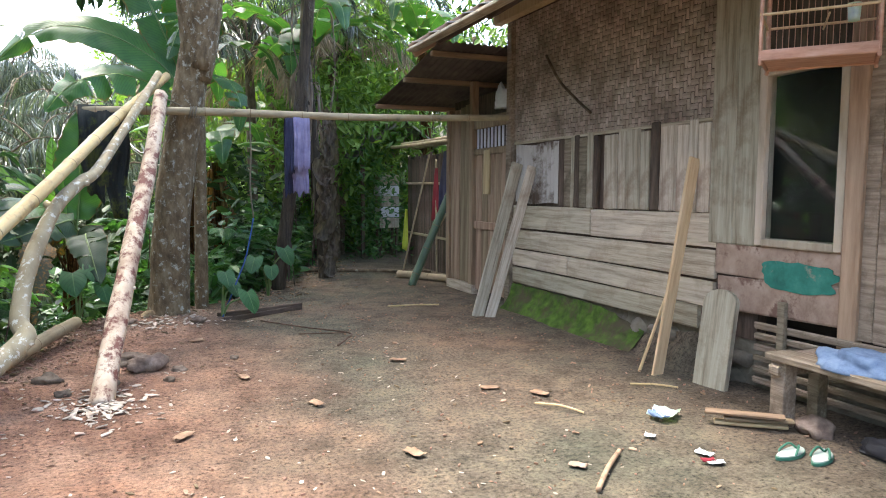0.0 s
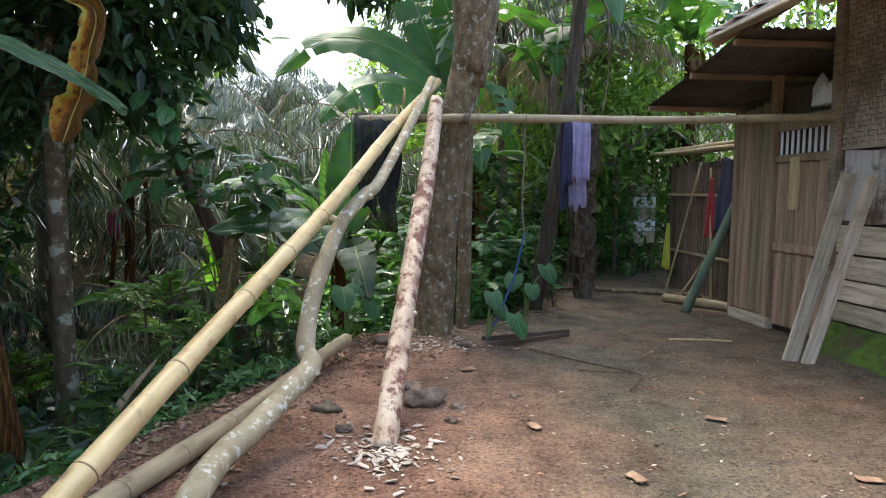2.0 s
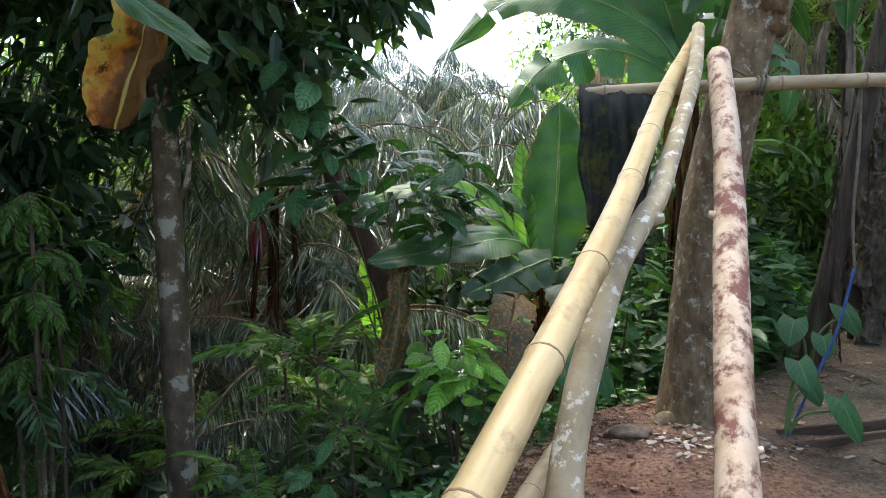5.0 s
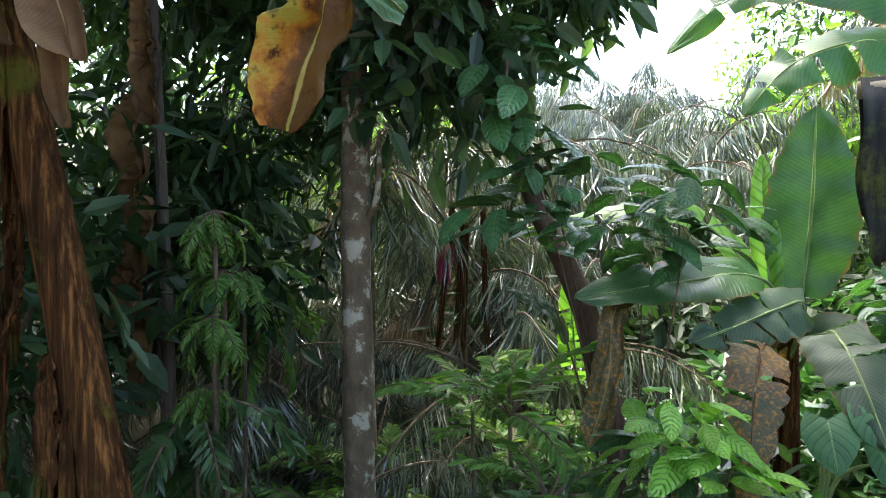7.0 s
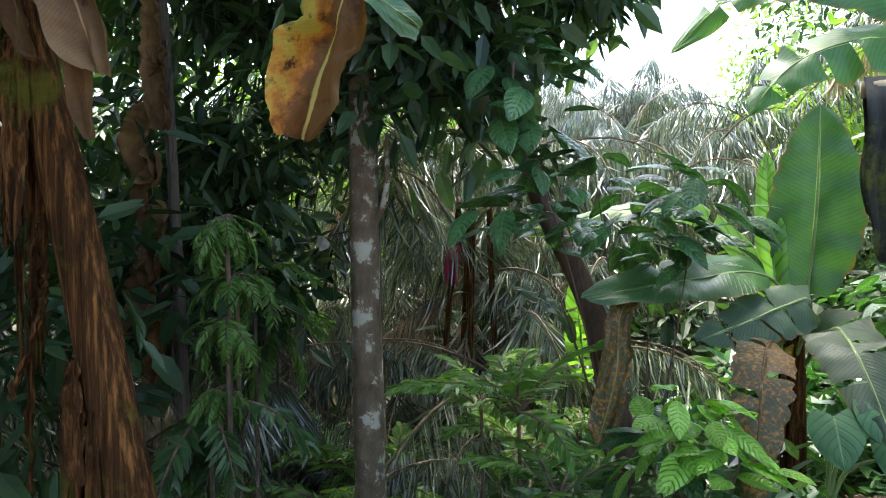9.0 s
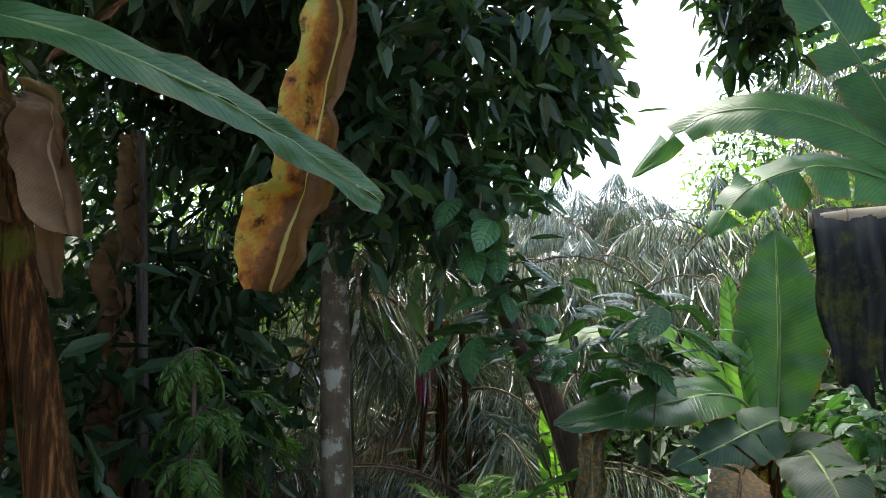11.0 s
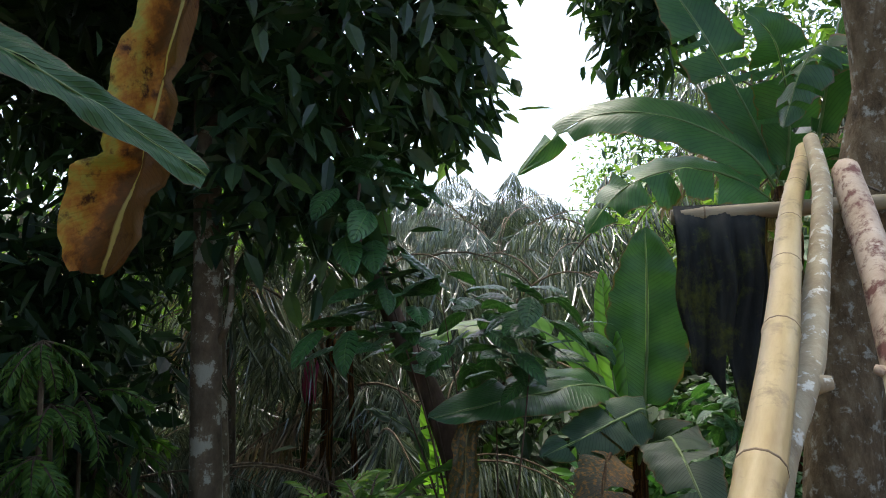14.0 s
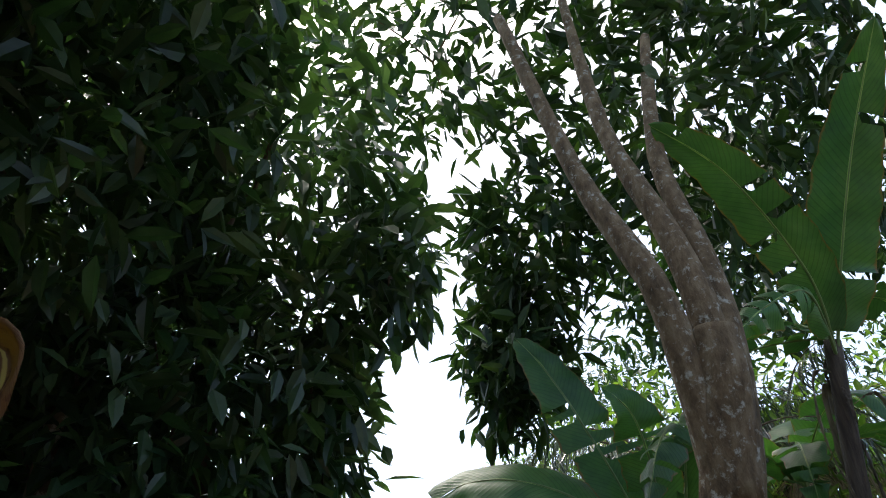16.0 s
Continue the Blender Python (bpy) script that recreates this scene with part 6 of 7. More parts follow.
ground_cover("thicket_undergrowth", "dark tangle of leaves deep in the thicket", past_edge(10.0, 17.0, 0.2, 6.0), 6000, (0.12, 0.3), LEAF_DARK, 4, 1.5)
ground_cover("thicket_undergrowth", "leafy growth at the end of the path", lambda rs: (rs.uniform(2.0, 9.0), rs.uniform(14.2, 17.0)), 5000, (0.1, 0.28), LEAF_COFFEE, 5, 1.9)
ground_cover("path_shrubs", "light green leaves beside the path", lambda rs: (4.0 + 0.3 * rs.normal(), 13.0 + 0.4 * rs.normal()), 600, (0.08, 0.18), LEAF_COFFEE, 6, 2.4)
for k, (x, y, s) in enumerate([(0.9, 9.9, 0.6), (1.4, 11.6, 0.7), (0.2, 10.6, 0.8), (-0.2, 9.4, 0.7), (2.0, 12.9, 0.7), (1.0, 12.6, 0.9)]):
    shrub("thicket_shrub", "broad-leaved shrub in the thicket behind the bar", (x, y, 0.0), [((x, y, 0.75), (s * 0.7, s * 0.6, 0.6), 80)], COFFEE, 460 + k, (0.14, 0.26))


TARO = leaf_material("taro_leaf", [(0.025, 0.075, 0.03), (0.04, 0.12, 0.045), (0.06, 0.15, 0.06)], veins=6.0, slant=2.5, strength=0.15, rib=(0.1, 0.2, 0.08), rough=0.5, spec=0.35)


def taro(x, y, z, leaves, seed, label):
    """Taro: long stalks with drooping heart-shaped leaves."""
    rnd = random.Random(seed)
    ob = thing("taro_plant", label, "plant", "taro plants", m=Matrix.Translation((x, y, z)))
    for k, (dx, dy, hz, size) in enumerate(leaves):
        tip = Vector((dx, dy, hz))
        mesh_object("stalk", *tube(path_points([(0, 0, 0), (dx * 0.3, dy * 0.3, hz * 0.7), tip], 10), lambda u: 0.012 * (1.2 - 0.6 * u), 6), MIDRIB, ob, smooth=True)
        verts, faces = [], []
        rows, cols = 14, 8
        az = math.atan2(dy - 0.25, dx) - math.pi / 2
        for i in range(rows + 1):
            u = i / rows
            w = 0.46 * math.sin(math.pi * (0.16 + 0.84 * u) ** 0.8) ** 0.8
            for j in range(cols + 1):
                q = 2 * j / cols - 1
                back = 0.22 * abs(q) * (1 - u) ** 3
                verts.append((w * q * size, (u - 0.25 - back) * size, (-0.25 * (u - 0.25) ** 2 - 0.1 * q * q * w + 0.01 * math.sin(9 * u + 5 * q)) * size))
        for i in range(rows):
            for j in range(cols):
                a = i * (cols + 1) + j
                faces.append((a, a + 1, a + cols + 2, a + cols + 1))
        leaf = mesh_object("leaf", verts, faces, TARO, ob, smooth=True)
        leaf_coords(leaf.data, [(i / rows, 2 * j / cols - 1) for i in range(rows + 1) for j in range(cols + 1)])
        leaf.matrix_local = Matrix.Translation(tip) @ Matrix.Rotation(az, 4, "Z") @ pose(0, 0, 0, -48, rnd.uniform(-10, 10), 0)
    return ob


taro(0.6, 7.62, 0.15, [(0.26, -0.18, 0.24, 0.26), (0.04, -0.1, 0.46, 0.19), (0.12, -0.02, 0.34, 0.18)], 1, "taro plant with drooping green leaves beside the tree")
taro(-0.75, 7.7, 0.1, [(0.0, -0.25, 0.55, 0.26), (0.18, -0.2, 0.62, 0.22), (0.25, -0.1, 0.4, 0.2)], 2, "taro plant with heart-shaped leaves on the bank")
taro(1.3, 9.2, 0.1, [(-0.2, -0.2, 0.5, 0.24), (0.2, -0.2, 0.6, 0.26), (0.0, -0.3, 0.4, 0.2)], 3, "taro plant in the thicket's edge")


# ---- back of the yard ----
# near-black backing sheet: painted shade in the gaps between slats
fence = tagged(mesh_object("wall_fence", *box_piece(4.37, 4.4, 9.35, 12.4, 0.1, 2.1, 0), SHADE_DARK), "screen of upright split bamboo behind the shed", "fence", kind="structure")
rnd = random.Random(12)
y = 9.37
while y < 12.38:
    w = rnd.uniform(0.035, 0.055)
    board("slat", fence, FENCE, 4.33 + 0.01 * rnd.random(), 4.36, y, y + w - 0.003, 0.1, 2.05 + rnd.uniform(-0.08, 0.1), wobble=0.01)
    y += w
for z in (0.7, 1.6):
    sloped_board("rail", (4.31, 9.35, z), (4.31, 12.4, z + 0.02), 0.03, 0.04, BAMBOO_OLD, fence)
for k, (a, b) in enumerate((((4.2, 9.4, 2.22), (4.1, 12.6, 2.3)), ((4.35, 9.4, 2.3), (4.3, 12.6, 2.36)), ((4.5, 9.4, 2.26), (4.5, 12.6, 2.3)))):
    bamboo("stored_bamboo", a, b, 0.035, BAMBOO_OLD, "bamboo pole stored on top of the screen", "stored bamboo poles", 20 + k)
for k, (a, b) in enumerate((((3.9, 11.4, 0.13), (4.3, 11.2, 2.1)), ((3.75, 10.6, 0.13), (4.3, 9.75, 1.6)), ((4.0, 10.1, 0.13), (4.3, 10.9, 2.0)))):
    rope("thin_pole", [a, tuple((p + q) / 2 for p, q in zip(a, b)), b], 0.016, BAMBOO_OLD, "thin pole leaning on the bamboo screen")
log("fallen_pole", [(1.7, 11.6, 0.16), (2.6, 11.3, 0.18), (3.6, 10.9, 0.17), (4.1, 10.6, 0.17)], 0.03, 0.025, BARK_DARK, "thin log lying across the path", 0.1, 3, category="pole")
bamboo("short_bamboo", (3.45, 10.35, 0.19), (4.0, 9.5, 0.18), 0.06, BAMBOO_OLD, "short bamboo length lying by the shed", seed=33)


def draped(name, x, y0, y1, z0, z1, mat, label, seed):
    """A garment hanging flat against a wall, with folds."""
    nx, nz, verts, faces = 14, 18, [], []
    for i in range(nx + 1):
        for j in range(nz + 1):
            s, u = i / nx, j / nz
            w = 0.35 + 0.65 * min(1, u * 1.6)
            verts.append((x - 0.03 - 0.04 * u * (0.5 + noise.noise(Vector((s * 5, u * 1.2, seed)))), (y0 + y1) / 2 + (s - 0.5) * (y1 - y0) * w, z1 - (z1 - z0) * u + 0.05 * u * noise.noise(Vector((s * 4, seed, 0)))))
    for i in range(nx):
        for j in range(nz):
            a = i * (nz + 1) + j
            faces.append((a, a + 1, a + nz + 2, a + nz + 1))
    ob = mesh_object(name, verts, faces, mat, smooth=True)
    ob.modifiers.new("thickness", "SOLIDIFY").thickness = 0.006
    return tagged(ob, label, "cloth")


draped("hung_shirt", 4.22, 10.45, 10.75, 1.0, 1.85, CLOTH_RED, "red shirt hung on the bamboo screen", 1)
draped("hung_jacket", 4.2, 9.9, 10.4, 1.1, 2.1, CLOTH_NAVY, "dark blue jacket hung on the bamboo screen", 2)
draped("hung_rag", 4.25, 12.0, 12.3, 0.4, 1.15, CLOTH_YELLOW, "bright yellow rag hung on a pole", 3)

hut = thing("small_hut", "small open hut with a dark sloping roof", "hut")
mesh_object("roof", [(3.6, 13.4, 2.1), (4.6, 13.4, 2.9), (4.6, 15.2, 2.9), (3.6, 15.2, 2.1), (3.6, 13.4, 2.14), (4.6, 13.4, 2.94), (4.6, 15.2, 2.94), (3.6, 15.2, 2.14)],
            [(0, 1, 2, 3), (7, 6, 5, 4), (0, 4, 5, 1), (1, 5, 6, 2), (2, 6, 7, 3), (3, 7, 4, 0)], TIN_DARK, hut)
mesh_object("roof", [(4.6, 13.4, 2.9), (5.6, 13.4, 2.2), (5.6, 15.2, 2.2), (4.6, 15.2, 2.9), (4.6, 13.4, 2.94), (5.6, 13.4, 2.24), (5.6, 15.2, 2.24), (4.6, 15.2, 2.94)],
            [(0, 1, 2, 3), (7, 6, 5, 4), (0, 4, 5, 1), (1, 5, 6, 2), (2, 6, 7, 3), (3, 7, 4, 0)], TIN, hut)
for px, py in ((3.75, 13.5), (5.4, 13.5), (3.75, 15.1), (5.4, 15.1)):
    board("post", hut, WOOD_DARK, px, px + 0.07, py, py + 0.07, 0.1, 2.2)
stack = thing("box_stack", "stack of weathered white boxes on a wooden stand", "boxes")
for k in range(5):
    board("box", stack, WHITE if k % 2 else PLANK, 4.2 + 0.02 * (k % 3), 4.62, 13.75, 14.15, 0.72 + 0.22 * k, 0.92 + 0.22 * k)
for px, py in ((4.22, 13.78), (4.55, 13.78), (4.22, 14.05), (4.55, 14.05)):
    board("leg", stack, WOOD_DARK, px, px + 0.05, py, py + 0.05, 0.1, 0.72)

# ---- bench, slats, cage ----
lattice = thing("slatted_panel", "low panel of grey level slats closing the underfloor", "panel")
for k in range(6):
    z = 0.2 + 0.075 * k
    board("slat", lattice, PLANK_OLD, WX - 0.06, WX - 0.035, 1.6, 3.66, z, z + 0.045, tilt=-0.6)
for yy in (3.38, 2.3):
    board("upright", lattice, PLANK_OLD, WX - 0.1, WX - 0.062, yy, yy + 0.06, 0.12, 0.78)
bench = thing("bench", "low weathered wooden bench along the wall", "bench")
board("seat", bench, PLANK_OLD, 3.27, 3.47, 1.2, 3.1, 0.52, 0.56)
board("seat", bench, PLANK_OLD, 3.475, 3.68, 1.2, 3.08, 0.515, 0.555)
for yy in (2.98, 1.4):
    board("leg", bench, PLANK_OLD, 3.3, 3.4, yy, yy + 0.1, 0.12, 0.52)
    board("leg", bench, PLANK_OLD, 3.58, 3.66, yy, yy + 0.08, 0.12, 0.515)
    board("crossbar", bench, PLANK_OLD, 3.26, 3.68, yy + 0.01, yy + 0.08, 0.44, 0.5)


def heap(name, x, y, z, sx, sy, sz, mat, label, seed, category="cloth"):
    """A crumpled heap of cloth or plastic."""
    bm = bmesh.new()
    bmesh.ops.create_icosphere(bm, subdivisions=4, radius=1)
    for v in bm.verts:
        c = v.co.copy()
        k = 1 + 0.4 * noise.noise(c * 1.7 + Vector((seed, 0, 0))) + 0.22 * abs(noise.noise(c * 4.5 + Vector((seed, 2, 0)))) + 0.3 * noise.ridged_multi_fractal(c * 1.9 + Vector((0, seed, 0)), 0.8, 2.0, 3, 1.0, 2.0) * 0.35
        v.co = Vector((c.x * sx, c.y * sy, max(-0.1, c.z) * sz)) * k
    me = bpy.data.meshes.new(name)
    bm.to_mesh(me)
    bm.free()
    me.materials.append(mat)
    me.polygons.foreach_set("use_smooth", np.ones(len(me.polygons), dtype=bool))
    ob = new(name, me)
    ob.location = (x, y, z)
    return tagged(ob, label, category)


heap("blue_cloth", 3.45, 2.62, 0.565, 0.15, 0.2, 0.085, CLOTH_BLUE, "crumpled light blue cloth lying on the bench", 2)

cage = thing("bird_cage", "square reddish wooden bird cage hanging by the wall", "bird cage")
CX0, CX1, CY0, CY1, CZ = 3.18, 3.58, 2.64, 3.26, 2.2
for a in ((CX0, CX0 + 0.02, CY0, CY1), (CX1 - 0.02, CX1, CY0, CY1), (CX0 + 0.021, CX1 - 0.021, CY0, CY0 + 0.02), (CX0 + 0.021, CX1 - 0.021, CY1 - 0.02, CY1)):
    board("base_rail", cage, CAGE, a[0], a[1], a[2], a[3], CZ, CZ + 0.06, wobble=0.002)
board("tray", cage, CAGE, CX0 + 0.021, CX1 - 0.021, CY0 + 0.021, CY1 - 0.021, CZ + 0.01, CZ + 0.025, wobble=0.001)
for px, py in ((CX0, CY0), (CX1 - 0.022, CY0), (CX0, CY1 - 0.022), (CX1 - 0.022, CY1 - 0.022)):
    board("corner_post", cage, CAGE, px, px + 0.022, py, py + 0.022, CZ - 0.02, CZ + 0.75, wobble=0.002)
for z in (0.24, 0.48, 0.73):
    for a in ((CX0, CX0 + 0.014, CY0, CY1), (CX1 - 0.014, CX1, CY0, CY1), (CX0, CX1, CY0, CY0 + 0.014), (CX0, CX1, CY1 - 0.014, CY1)):
        board("rail", cage, PLANK_NEW if z < 0.3 else CAGE, a[0], a[1], a[2], a[3], CZ + z, CZ + z + 0.014, wobble=0.001)
bar_me = None
for k in range(17):
    for px, py in ((CX1 - 0.008, CY0 + 0.035 + 0.035 * k), (CX0 + 0.025 + 0.021 * k, CY0 + 0.008)):
        if bar_me is None:
            ob = mesh_object("bar", *tube([Vector((0, 0, 0.07)), Vector((0, 0, 0.74))], 0.0025, 6), CAGE, cage)
            bar_me = ob.data
            ob.matrix_local = Matrix.Translation((px, py, CZ))
        else:
            share("bar", bar_me, cage, Matrix.Translation((px, py, CZ)))
mesh_object("perch", *tube([Vector((CX0, 2.9, CZ + 0.22)), Vector((CX1, 2.94, CZ + 0.22))], 0.006, 7), PLANK_NEW, cage)
cup = mesh_object("water_cup", *tube([Vector((3.34, 2.78, CZ + 0.2)), Vector((3.34, 2.78, CZ + 0.22)), Vector((3.34, 2.78, CZ + 0.27)), Vector((3.34, 2.78, CZ + 0.29))], lambda u: 0.03 + 0.008 * u, 14), PLASTIC_CLEAR, cage, smooth=True)
mesh_object("hook_wire", *tube([Vector((3.42, 2.92, CZ + 0.73)), Vector((3.42, 2.92, 3.45))], 0.003, 6), BLACK, cage)
board("hanger", cage, CAGE, CX0, CX1, 2.9, 2.94, CZ + 0.745, CZ + 0.76, wobble=0.001)

centre = Vector((3.42, 2.92, 0))
cage.matrix_world = Matrix.Translation(centre) @ Matrix.Rotation(radians(38), 4, "Z") @ Matrix.Scale(0.92, 4, (0, 1, 0)) @ Matrix.Translation(-centre)


def bottle(x, y, z):
    ob = thing("bottle", "pale blue plastic bottle standing inside the window", "bottle")
    prof = [(0, 0.034), (0.01, 0.04), (0.15, 0.04), (0.18, 0.03), (0.2, 0.016), (0.23, 0.015)]
    mesh_object("body", *tube([Vector((x, y, z + q)) for q, _ in prof], lambda u: prof[int(round(u * 5))][1], 16), CLOTH_BLUE, ob, smooth=True)
    mesh_object("cap", *tube([Vector((x, y, z + 0.231)), Vector((x, y, z + 0.25))], 0.017, 12), WHITE, ob)
    return ob


board("inner_sill", window, PLANK_BROWN, WX + 0.125, WX + 0.3, 3.05, 3.72, 1.1, 1.16)
bottle(WX + 0.2, 3.5, 1.162)

heap("plastic_sheet", 3.84, 7.62, 2.5, 0.05, 0.13, 0.2, WHITE, "crumpled white plastic sheet tucked under the eave", 4, "plastic sheet")

# ---- footwear and litter by the bench ----
def sandal(x, y, az, label):
    ob = thing("sandal", label, "sandal", "pair of sandals", m=pose(x, y, ground_height(x, y) + 0.004, 0, 0, az))
    ring = []
    for i in range(28):
        a = 2 * math.pi * i / 28
        ring.append((0.045 * math.cos(a) * (1 + 0.12 * math.sin(a)) + 0.006 * math.cos(2 * a), 0.125 * math.sin(a)))
    for name, z0, z1, mat, k in (("sole", 0.0, 0.014, RUBBER, 1.0), ("footbed", 0.0145, 0.02, SOLE, 0.94)):
        v = [(p * k, q * k, z0) for p, q in ring] + [(p * k, q * k, z1) for p, q in ring]
        n = len(ring)
        mesh_object(name, v, [tuple(reversed(range(n))), tuple(range(n, 2 * n))] + [(i, (i + 1) % n, (i + 1) % n + n, i + n) for i in range(n)], mat, ob)
    for s in (-1, 1):
        mesh_object("strap", *tube(path_points([(0, 0.07, 0.02), (s * 0.025, 0.035, 0.05), (s * 0.042, -0.02, 0.03), (s * 0.042, -0.035, 0.016)], 12), 0.006, 8), RUBBER, ob, smooth=True)
    return ob


sandal(3.0, 2.66, -75, "green rubber sandal with a pale worn footbed on the ground")
sandal(3.1, 2.56, -62, "green rubber sandal with a pale worn footbed on the ground")
shoe = thing("shoe", "dark old shoe lying under the bench", "shoe")
heap_shoe = heap("upper", 3.42, 2.44, 0.16, 0.05, 0.12, 0.06, BLACK, "", 7)
heap_shoe.parent = shoe
for key in ("label", "category"):
    if key in heap_shoe:
        del heap_shoe[key]
board("sole", shoe, BLACK, 3.37, 3.47, 2.32, 2.56, 0.135, 0.155)

rnd = random.Random(40)


def scrap(name, x, y, az, w, h, mat, label, lift=0.012, category="litter"):
    n, verts, faces = 5, [], []
    for i in range(n + 1):
        for j in range(n + 1):
            s, t = i / n - 0.5, j / n - 0.5
            verts.append((s * w * (1 - 0.25 * abs(t)), t * h, 0.006 + lift * noise.noise(Vector((s * 4 + x, t * 4 + y, 1))) + lift))
    for i in range(n):
        for j in range(n):
            a = i * (n + 1) + j
            faces.append((a, a + n + 1, a + n + 2, a + 1))
    ob = mesh_object(name, verts, faces, mat, smooth=True)
    ob.modifiers.new("thickness", "SOLIDIFY").thickness = 0.003
    ob.matrix_world = pose(x, y, ground_height(x, y), 0, 0, az)
    return tagged(ob, label, category)


scrap("plastic_bag", 2.8, 3.4, 35, 0.2, 0.16, PLASTIC_CLEAR, "crumpled clear plastic bag on the ground", 0.03)
scrap("blue_wrapper", 2.73, 3.36, 10, 0.06, 0.13, CLOTH_BLUE, "blue plastic wrapper on the ground", 0.035)
scrap("paper_scrap", 2.6, 2.84, 20, 0.06, 0.09, WHITE, "white paper packet lying on the earth")
scrap("paper_scrap", 2.56, 2.72, 70, 0.05, 0.09, WHITE, "white and red wrapper lying on the earth")
scrap("red_wrapper", 2.53, 2.74, 75, 0.03, 0.07, CLOTH_RED, "red strip of a torn wrapper on the earth", 0.02)
scrap("paper_scrap", 2.5, 3.15, 40, 0.05, 0.06, WHITE, "small white scrap on the earth")
scrap("pink_scrap", 1.9, 2.95, 40, 0.06, 0.09, PATCH, "faded pinkish scrap on the earth")
for k, (dx, dy, az) in enumerate(((0, 0, 20), (0.03, -0.05, 8), (-0.04, 0.03, 35))):
    st = tagged(sloped_board("firewood", (3.0 + dx, 3.2 + dy, 0.15 + 0.03 * k), (3.3 + dx, 3.0 + dy - 0.003 * az, 0.16 + 0.03 * k), 0.07, 0.018, PLANK_BROWN if k else PLANK_NEW, roll=0), "split flat piece of firewood on the ground", "firewood", "split firewood")
rope("short_stick", [(1.81, 2.65, 0.15), (2.0, 2.84, 0.155), (2.19, 3.01, 0.15)], 0.013, PLANK_BROWN, "short thick stick lying on the earth")


def stone(x, y, sx, sy, sz, seed, label="rough grey-brown stone half sunk in the yard"):
    me = stone_mesh(seed, sx, sy, sz, 3, 0.6)
    me.materials.append(ROCK)
    ob = new("stone", me)
    ob.location = (x, y, ground_height(x, y) + sz * 0.35)
    ob.rotation_euler = (0, 0, seed)
    return tagged(ob, label, "stone", "yard stones")


for k, (x, y, sx, sy, sz) in enumerate([(-0.1, 5.75, 0.13, 0.1, 0.085), (-0.22, 6.0, 0.12, 0.1, 0.06), (-0.75, 5.62, 0.1, 0.08, 0.05), (0.12, 5.65, 0.05, 0.04, 0.03), (-0.32, 5.35, 0.05, 0.04, 0.03), (0.05, 5.35, 0.045, 0.03, 0.025),
                                        (-0.6, 5.2, 0.05, 0.04, 0.03), (3.42, 2.86, 0.1, 0.09, 0.06), (0.55, 5.9, 0.04, 0.03, 0.02), (-0.35, 7.45, 0.12, 0.09, 0.05), (0.35, 7.35, 0.08, 0.06, 0.04)]):
    stone(x, y, sx, sy, sz, 60 + k)

# planks and sticks on the earth beside the tree
tagged(sloped_board("dark_plank", (0.55, 7.62, 0.165), (1.5, 8.0, 0.165), 0.09, 0.03, WOOD_DARK, roll=90), "dark wet plank lying beside the tree", "plank")
tagged(sloped_board("dark_plank", (0.6, 7.45, 0.16), (1.35, 7.75, 0.19), 0.05, 0.025, WOOD_DARK, roll=90), "thin dark lath lying beside the tree", "plank")
rope("dry_branch", [(0.95, 7.3, 0.16), (1.3, 6.8, 0.16), (1.62, 6.35, 0.17), (1.55, 6.15, 0.16), (1.42, 5.95, 0.15)], 0.008, BARK_RED, "thin dry forked branch lying in the yard")
rope("dry_branch", [(1.2, 6.55, 0.15), (1.45, 6.45, 0.16), (1.62, 6.36, 0.17)], 0.006, BARK_RED, "thin dry twig lying in the yard")
rope("straw", [(2.45, 7.75, 0.15), (2.8, 7.7, 0.155), (3.05, 7.65, 0.15)], 0.01, BAMBOO, "thin pale bamboo strip on the earth")
rope("straw", [(2.2, 3.9, 0.145), (2.3, 3.75, 0.16), (2.38, 3.62, 0.145)], 0.007, BAMBOO, "curved pale straw on the earth")
rope("straw", [(3.05, 4.05, 0.145), (3.2, 3.95, 0.15), (3.3, 3.85, 0.145)], 0.007, BAMBOO, "thin pale splint on the earth")
stump = thing("split_stump", "pale split stub of wood on the bank", "stump")
mesh_object("wood", *tube(path_points([(-2.45, 5.35, -0.5), (-2.15, 5.6, 0.05), (-1.9, 5.85, 0.42)], 10), lambda u: 0.06 * (1.1 - u), 7, 0.3, 4), PLANK_BROWN, stump)


def scatter(name, label, spots, size, mat, seed, category="litter", flat=0.35):
    """Small flat bits strewn on the earth."""
    rs = np.random.RandomState(seed)
    store = [[], [], []]
    for x, y in spots(rs):
        if x < np.interp(y, EDGE_Y, EDGE_X):
            continue
        s = rs.uniform(*size)
        m = Matrix.Translation((x, y, ground_height(x, y) + s * 0.12)) @ pose(0, 0, 0, rs.uniform(-18, 18), rs.uniform(-18, 18), rs.uniform(0, 360))
        w = s * rs.uniform(0.3, 0.7)
        v = [m @ Vector(q) for q in ((-s / 2, -w / 3, 0), (0, -w / 2, s * 0.06), (s / 2, -w / 5, 0), (s / 2.4, w / 3, s * 0.03), (0, w / 2, 0), (-s / 2.2, w / 4, s * 0.05))]
        v += [q + Vector((0, 0, s * flat * 0.35)) for q in v]
        f = [(5, 4, 3, 2, 1, 0), (6, 7, 8, 9, 10, 11)] + [(i, (i + 1) % 6, (i + 1) % 6 + 6, i + 6) for i in range(6)]
        add(store, (v, f))
    return tagged(mesh_object(name, store[0], store[1], mat), label, category, kind="stuff")


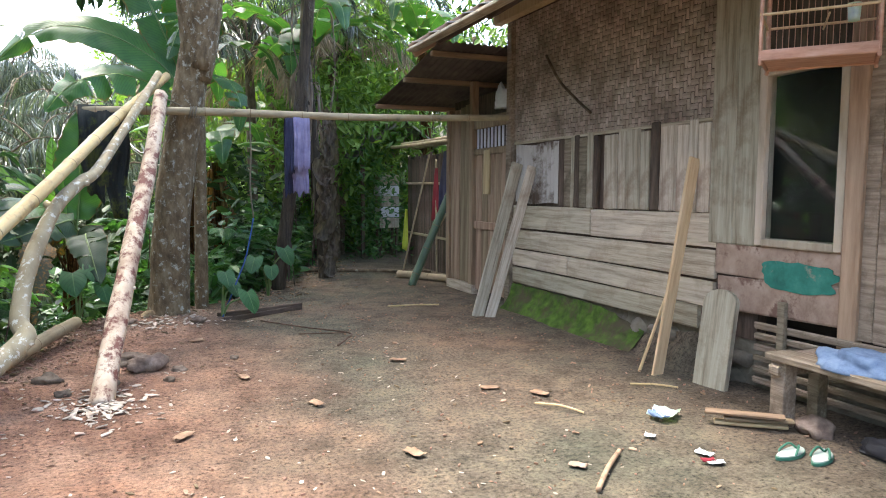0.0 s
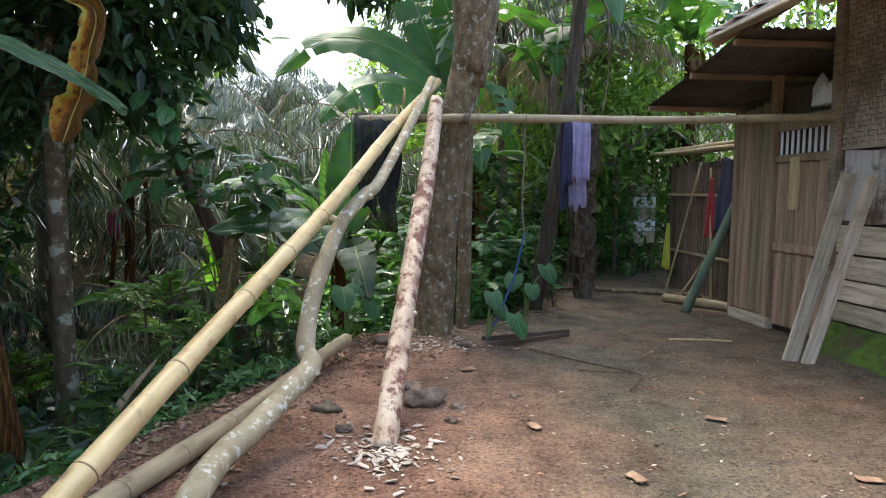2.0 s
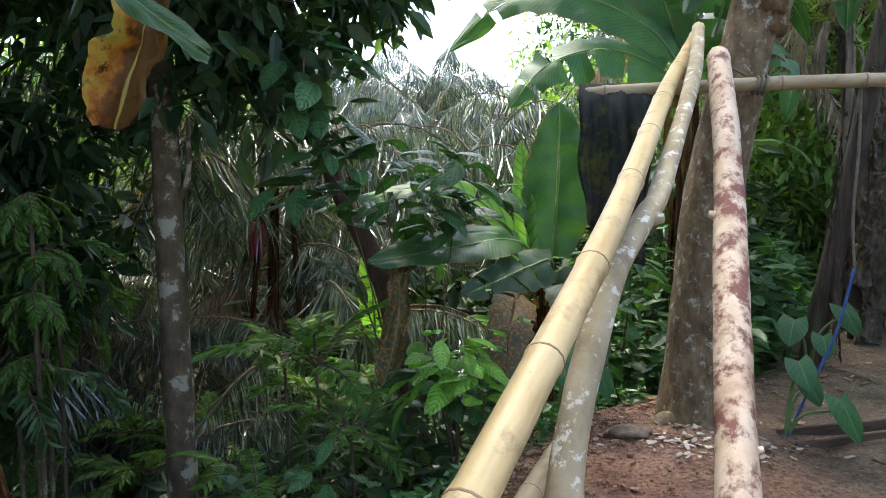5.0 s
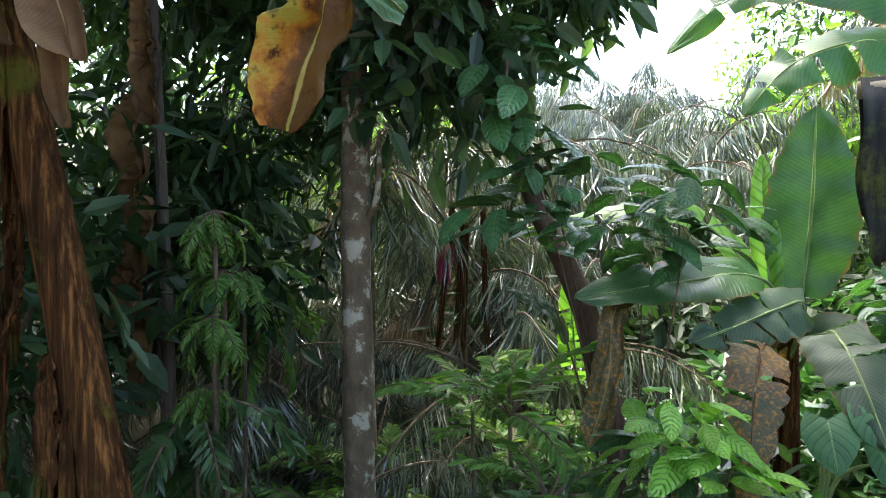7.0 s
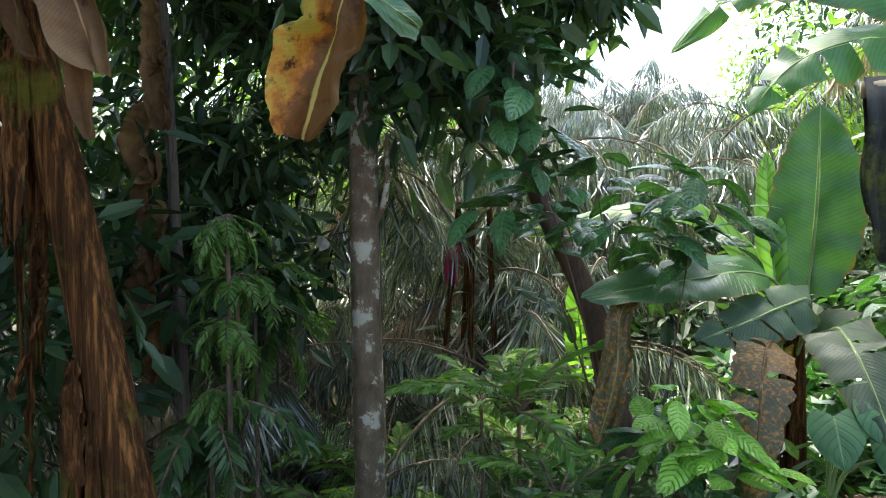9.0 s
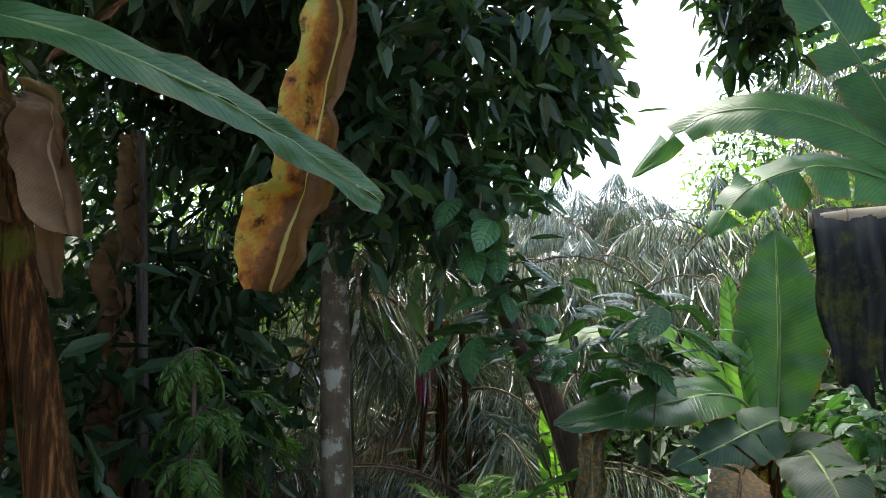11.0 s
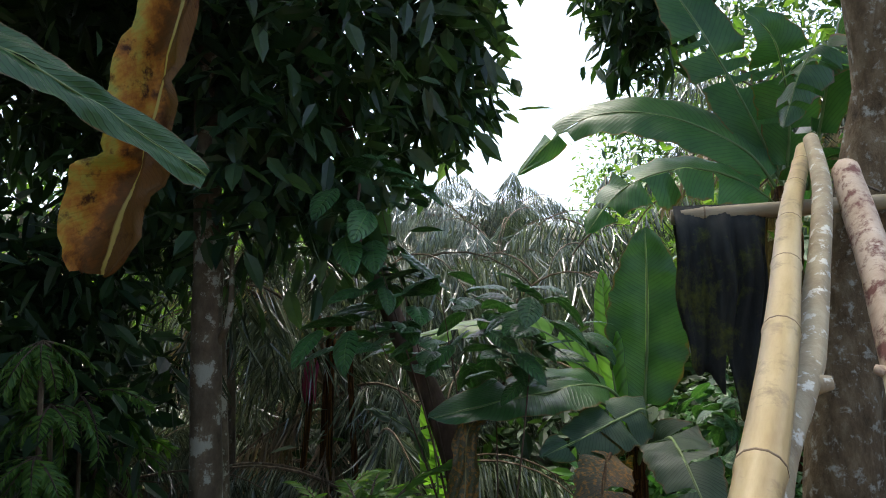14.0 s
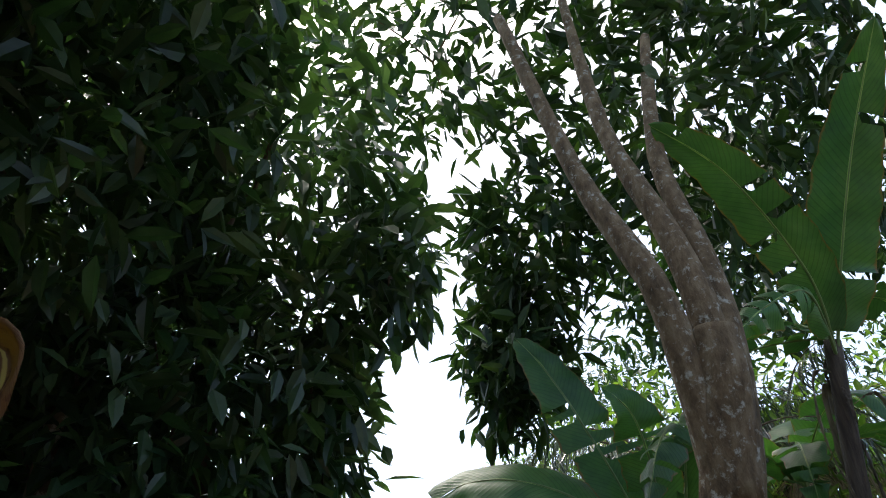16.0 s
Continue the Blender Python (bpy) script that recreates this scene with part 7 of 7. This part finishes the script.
scatter("wood_chips", "pale axe chips strewn round the log's foot", lambda rs: [(-0.38 + rs.normal(0, 0.17), 4.85 + rs.normal(0, 0.2)) for _ in range(190)], (0.02, 0.07), CHIP, 1, flat=0.2)
scatter("wood_chips", "pale chips strewn over the yard", lambda rs: [(rs.uniform(-1.5, 2.2), rs.uniform(2.4, 6.5)) for _ in range(260)], (0.012, 0.04), CHIP, 2, flat=0.2)
scatter("wood_chips", "pale shavings at the foot of the tree", lambda rs: [(0.1 + rs.normal(0, 0.28), 7.35 + rs.normal(0, 0.1)) for _ in range(110)], (0.02, 0.07), CHIP, 3, flat=0.2)
scatter("dry_leaves", "brown dry leaf bits strewn over the yard", lambda rs: [(rs.uniform(-1.6, 3.6), rs.uniform(2.2, 12.0)) for _ in range(420)], (0.015, 0.05), LITTER, 4)
scatter("dry_leaves", "brown leaf litter along the yard's edge", lambda rs: [(np.interp(q, EDGE_Y, EDGE_X) + abs(rs.normal(0, 0.35)), q) for q in rs.uniform(4, 14, 600)], (0.02, 0.08), LITTER, 5)
scatter("gravel", "small stones and crumbs of earth on the yard", lambda rs: [(rs.uniform(-1.8, 3.7), rs.uniform(2.2, 9.0)) for _ in range(1500)], (0.006, 0.022), CLOD, 6, "gravel", 1.2)
scatter("earth_clods", "reddish crumbs of loosened earth by the bank", lambda rs: [(np.interp(q, EDGE_Y, EDGE_X) + abs(rs.normal(0, 0.5)), q) for q in rs.uniform(3.5, 8, 900)], (0.01, 0.04), CLOD, 7, "earth", 1.2)
for k, (x, y, az) in enumerate([(2.35, 4.1, 30), (2.1, 4.35, 80), (0.55, 5.2, 10), (0.3, 6.6, 120), (1.75, 5.3, 60), (0.9, 4.4, 200), (0.1, 4.1, 140), (1.2, 3.4, 20), (0.75, 7.9, 40)]):
    scrap("dry_leaf", x, y, az, 0.07, 0.13, LITTER, "curled brown dry leaf lying on the earth", 0.014, "leaf")

# details among the plants
flower = thing("palm_flower", "hanging pink bracts and reddish stalks of a palm", "flower")
for k in (0, 2, 3, 6):
    x, y = -3.55 + 0.05 * k - 0.12, 10.05 + 0.02 * (k % 3)
    mesh_object("stalk", *tube(path_points([(x, y, 1.75), (x + 0.02 * (k - 3), y - 0.05, 0.9), (x + 0.06 * (k - 3), y - 0.1, -0.6)], 10), 0.03, 6, 0.2, k), PSEUDO, flower, smooth=True)
for k in range(3):
    mesh_object("bract", *tube(path_points([(-3.72 + 0.05 * k, 9.95, 1.35), (-3.74 + 0.05 * k, 9.9, 1.15), (-3.73 + 0.05 * k, 9.9, 0.95)], 8), lambda u: 0.024 * math.sin(math.pi * (0.15 + 0.8 * u)), 7), PINK, flower, smooth=True)
pod = thing("cacao_pod", "dark red ribbed pod hanging among the leaves", "fruit")
mesh_object("fruit", *tube(path_points([(-2.3, 7.3, 2.3), (-2.3, 7.29, 2.18), (-2.3, 7.28, 2.02)], 10), lambda u: 0.038 * math.sin(math.pi * (0.1 + 0.85 * u)), 10, 0.12), POD, pod, smooth=True)
mesh_object("stalk", *tube([Vector((-2.3, 7.3, 2.29)), Vector((-2.32, 7.4, 2.45))], 0.008, 6), BARK_RED, pod)
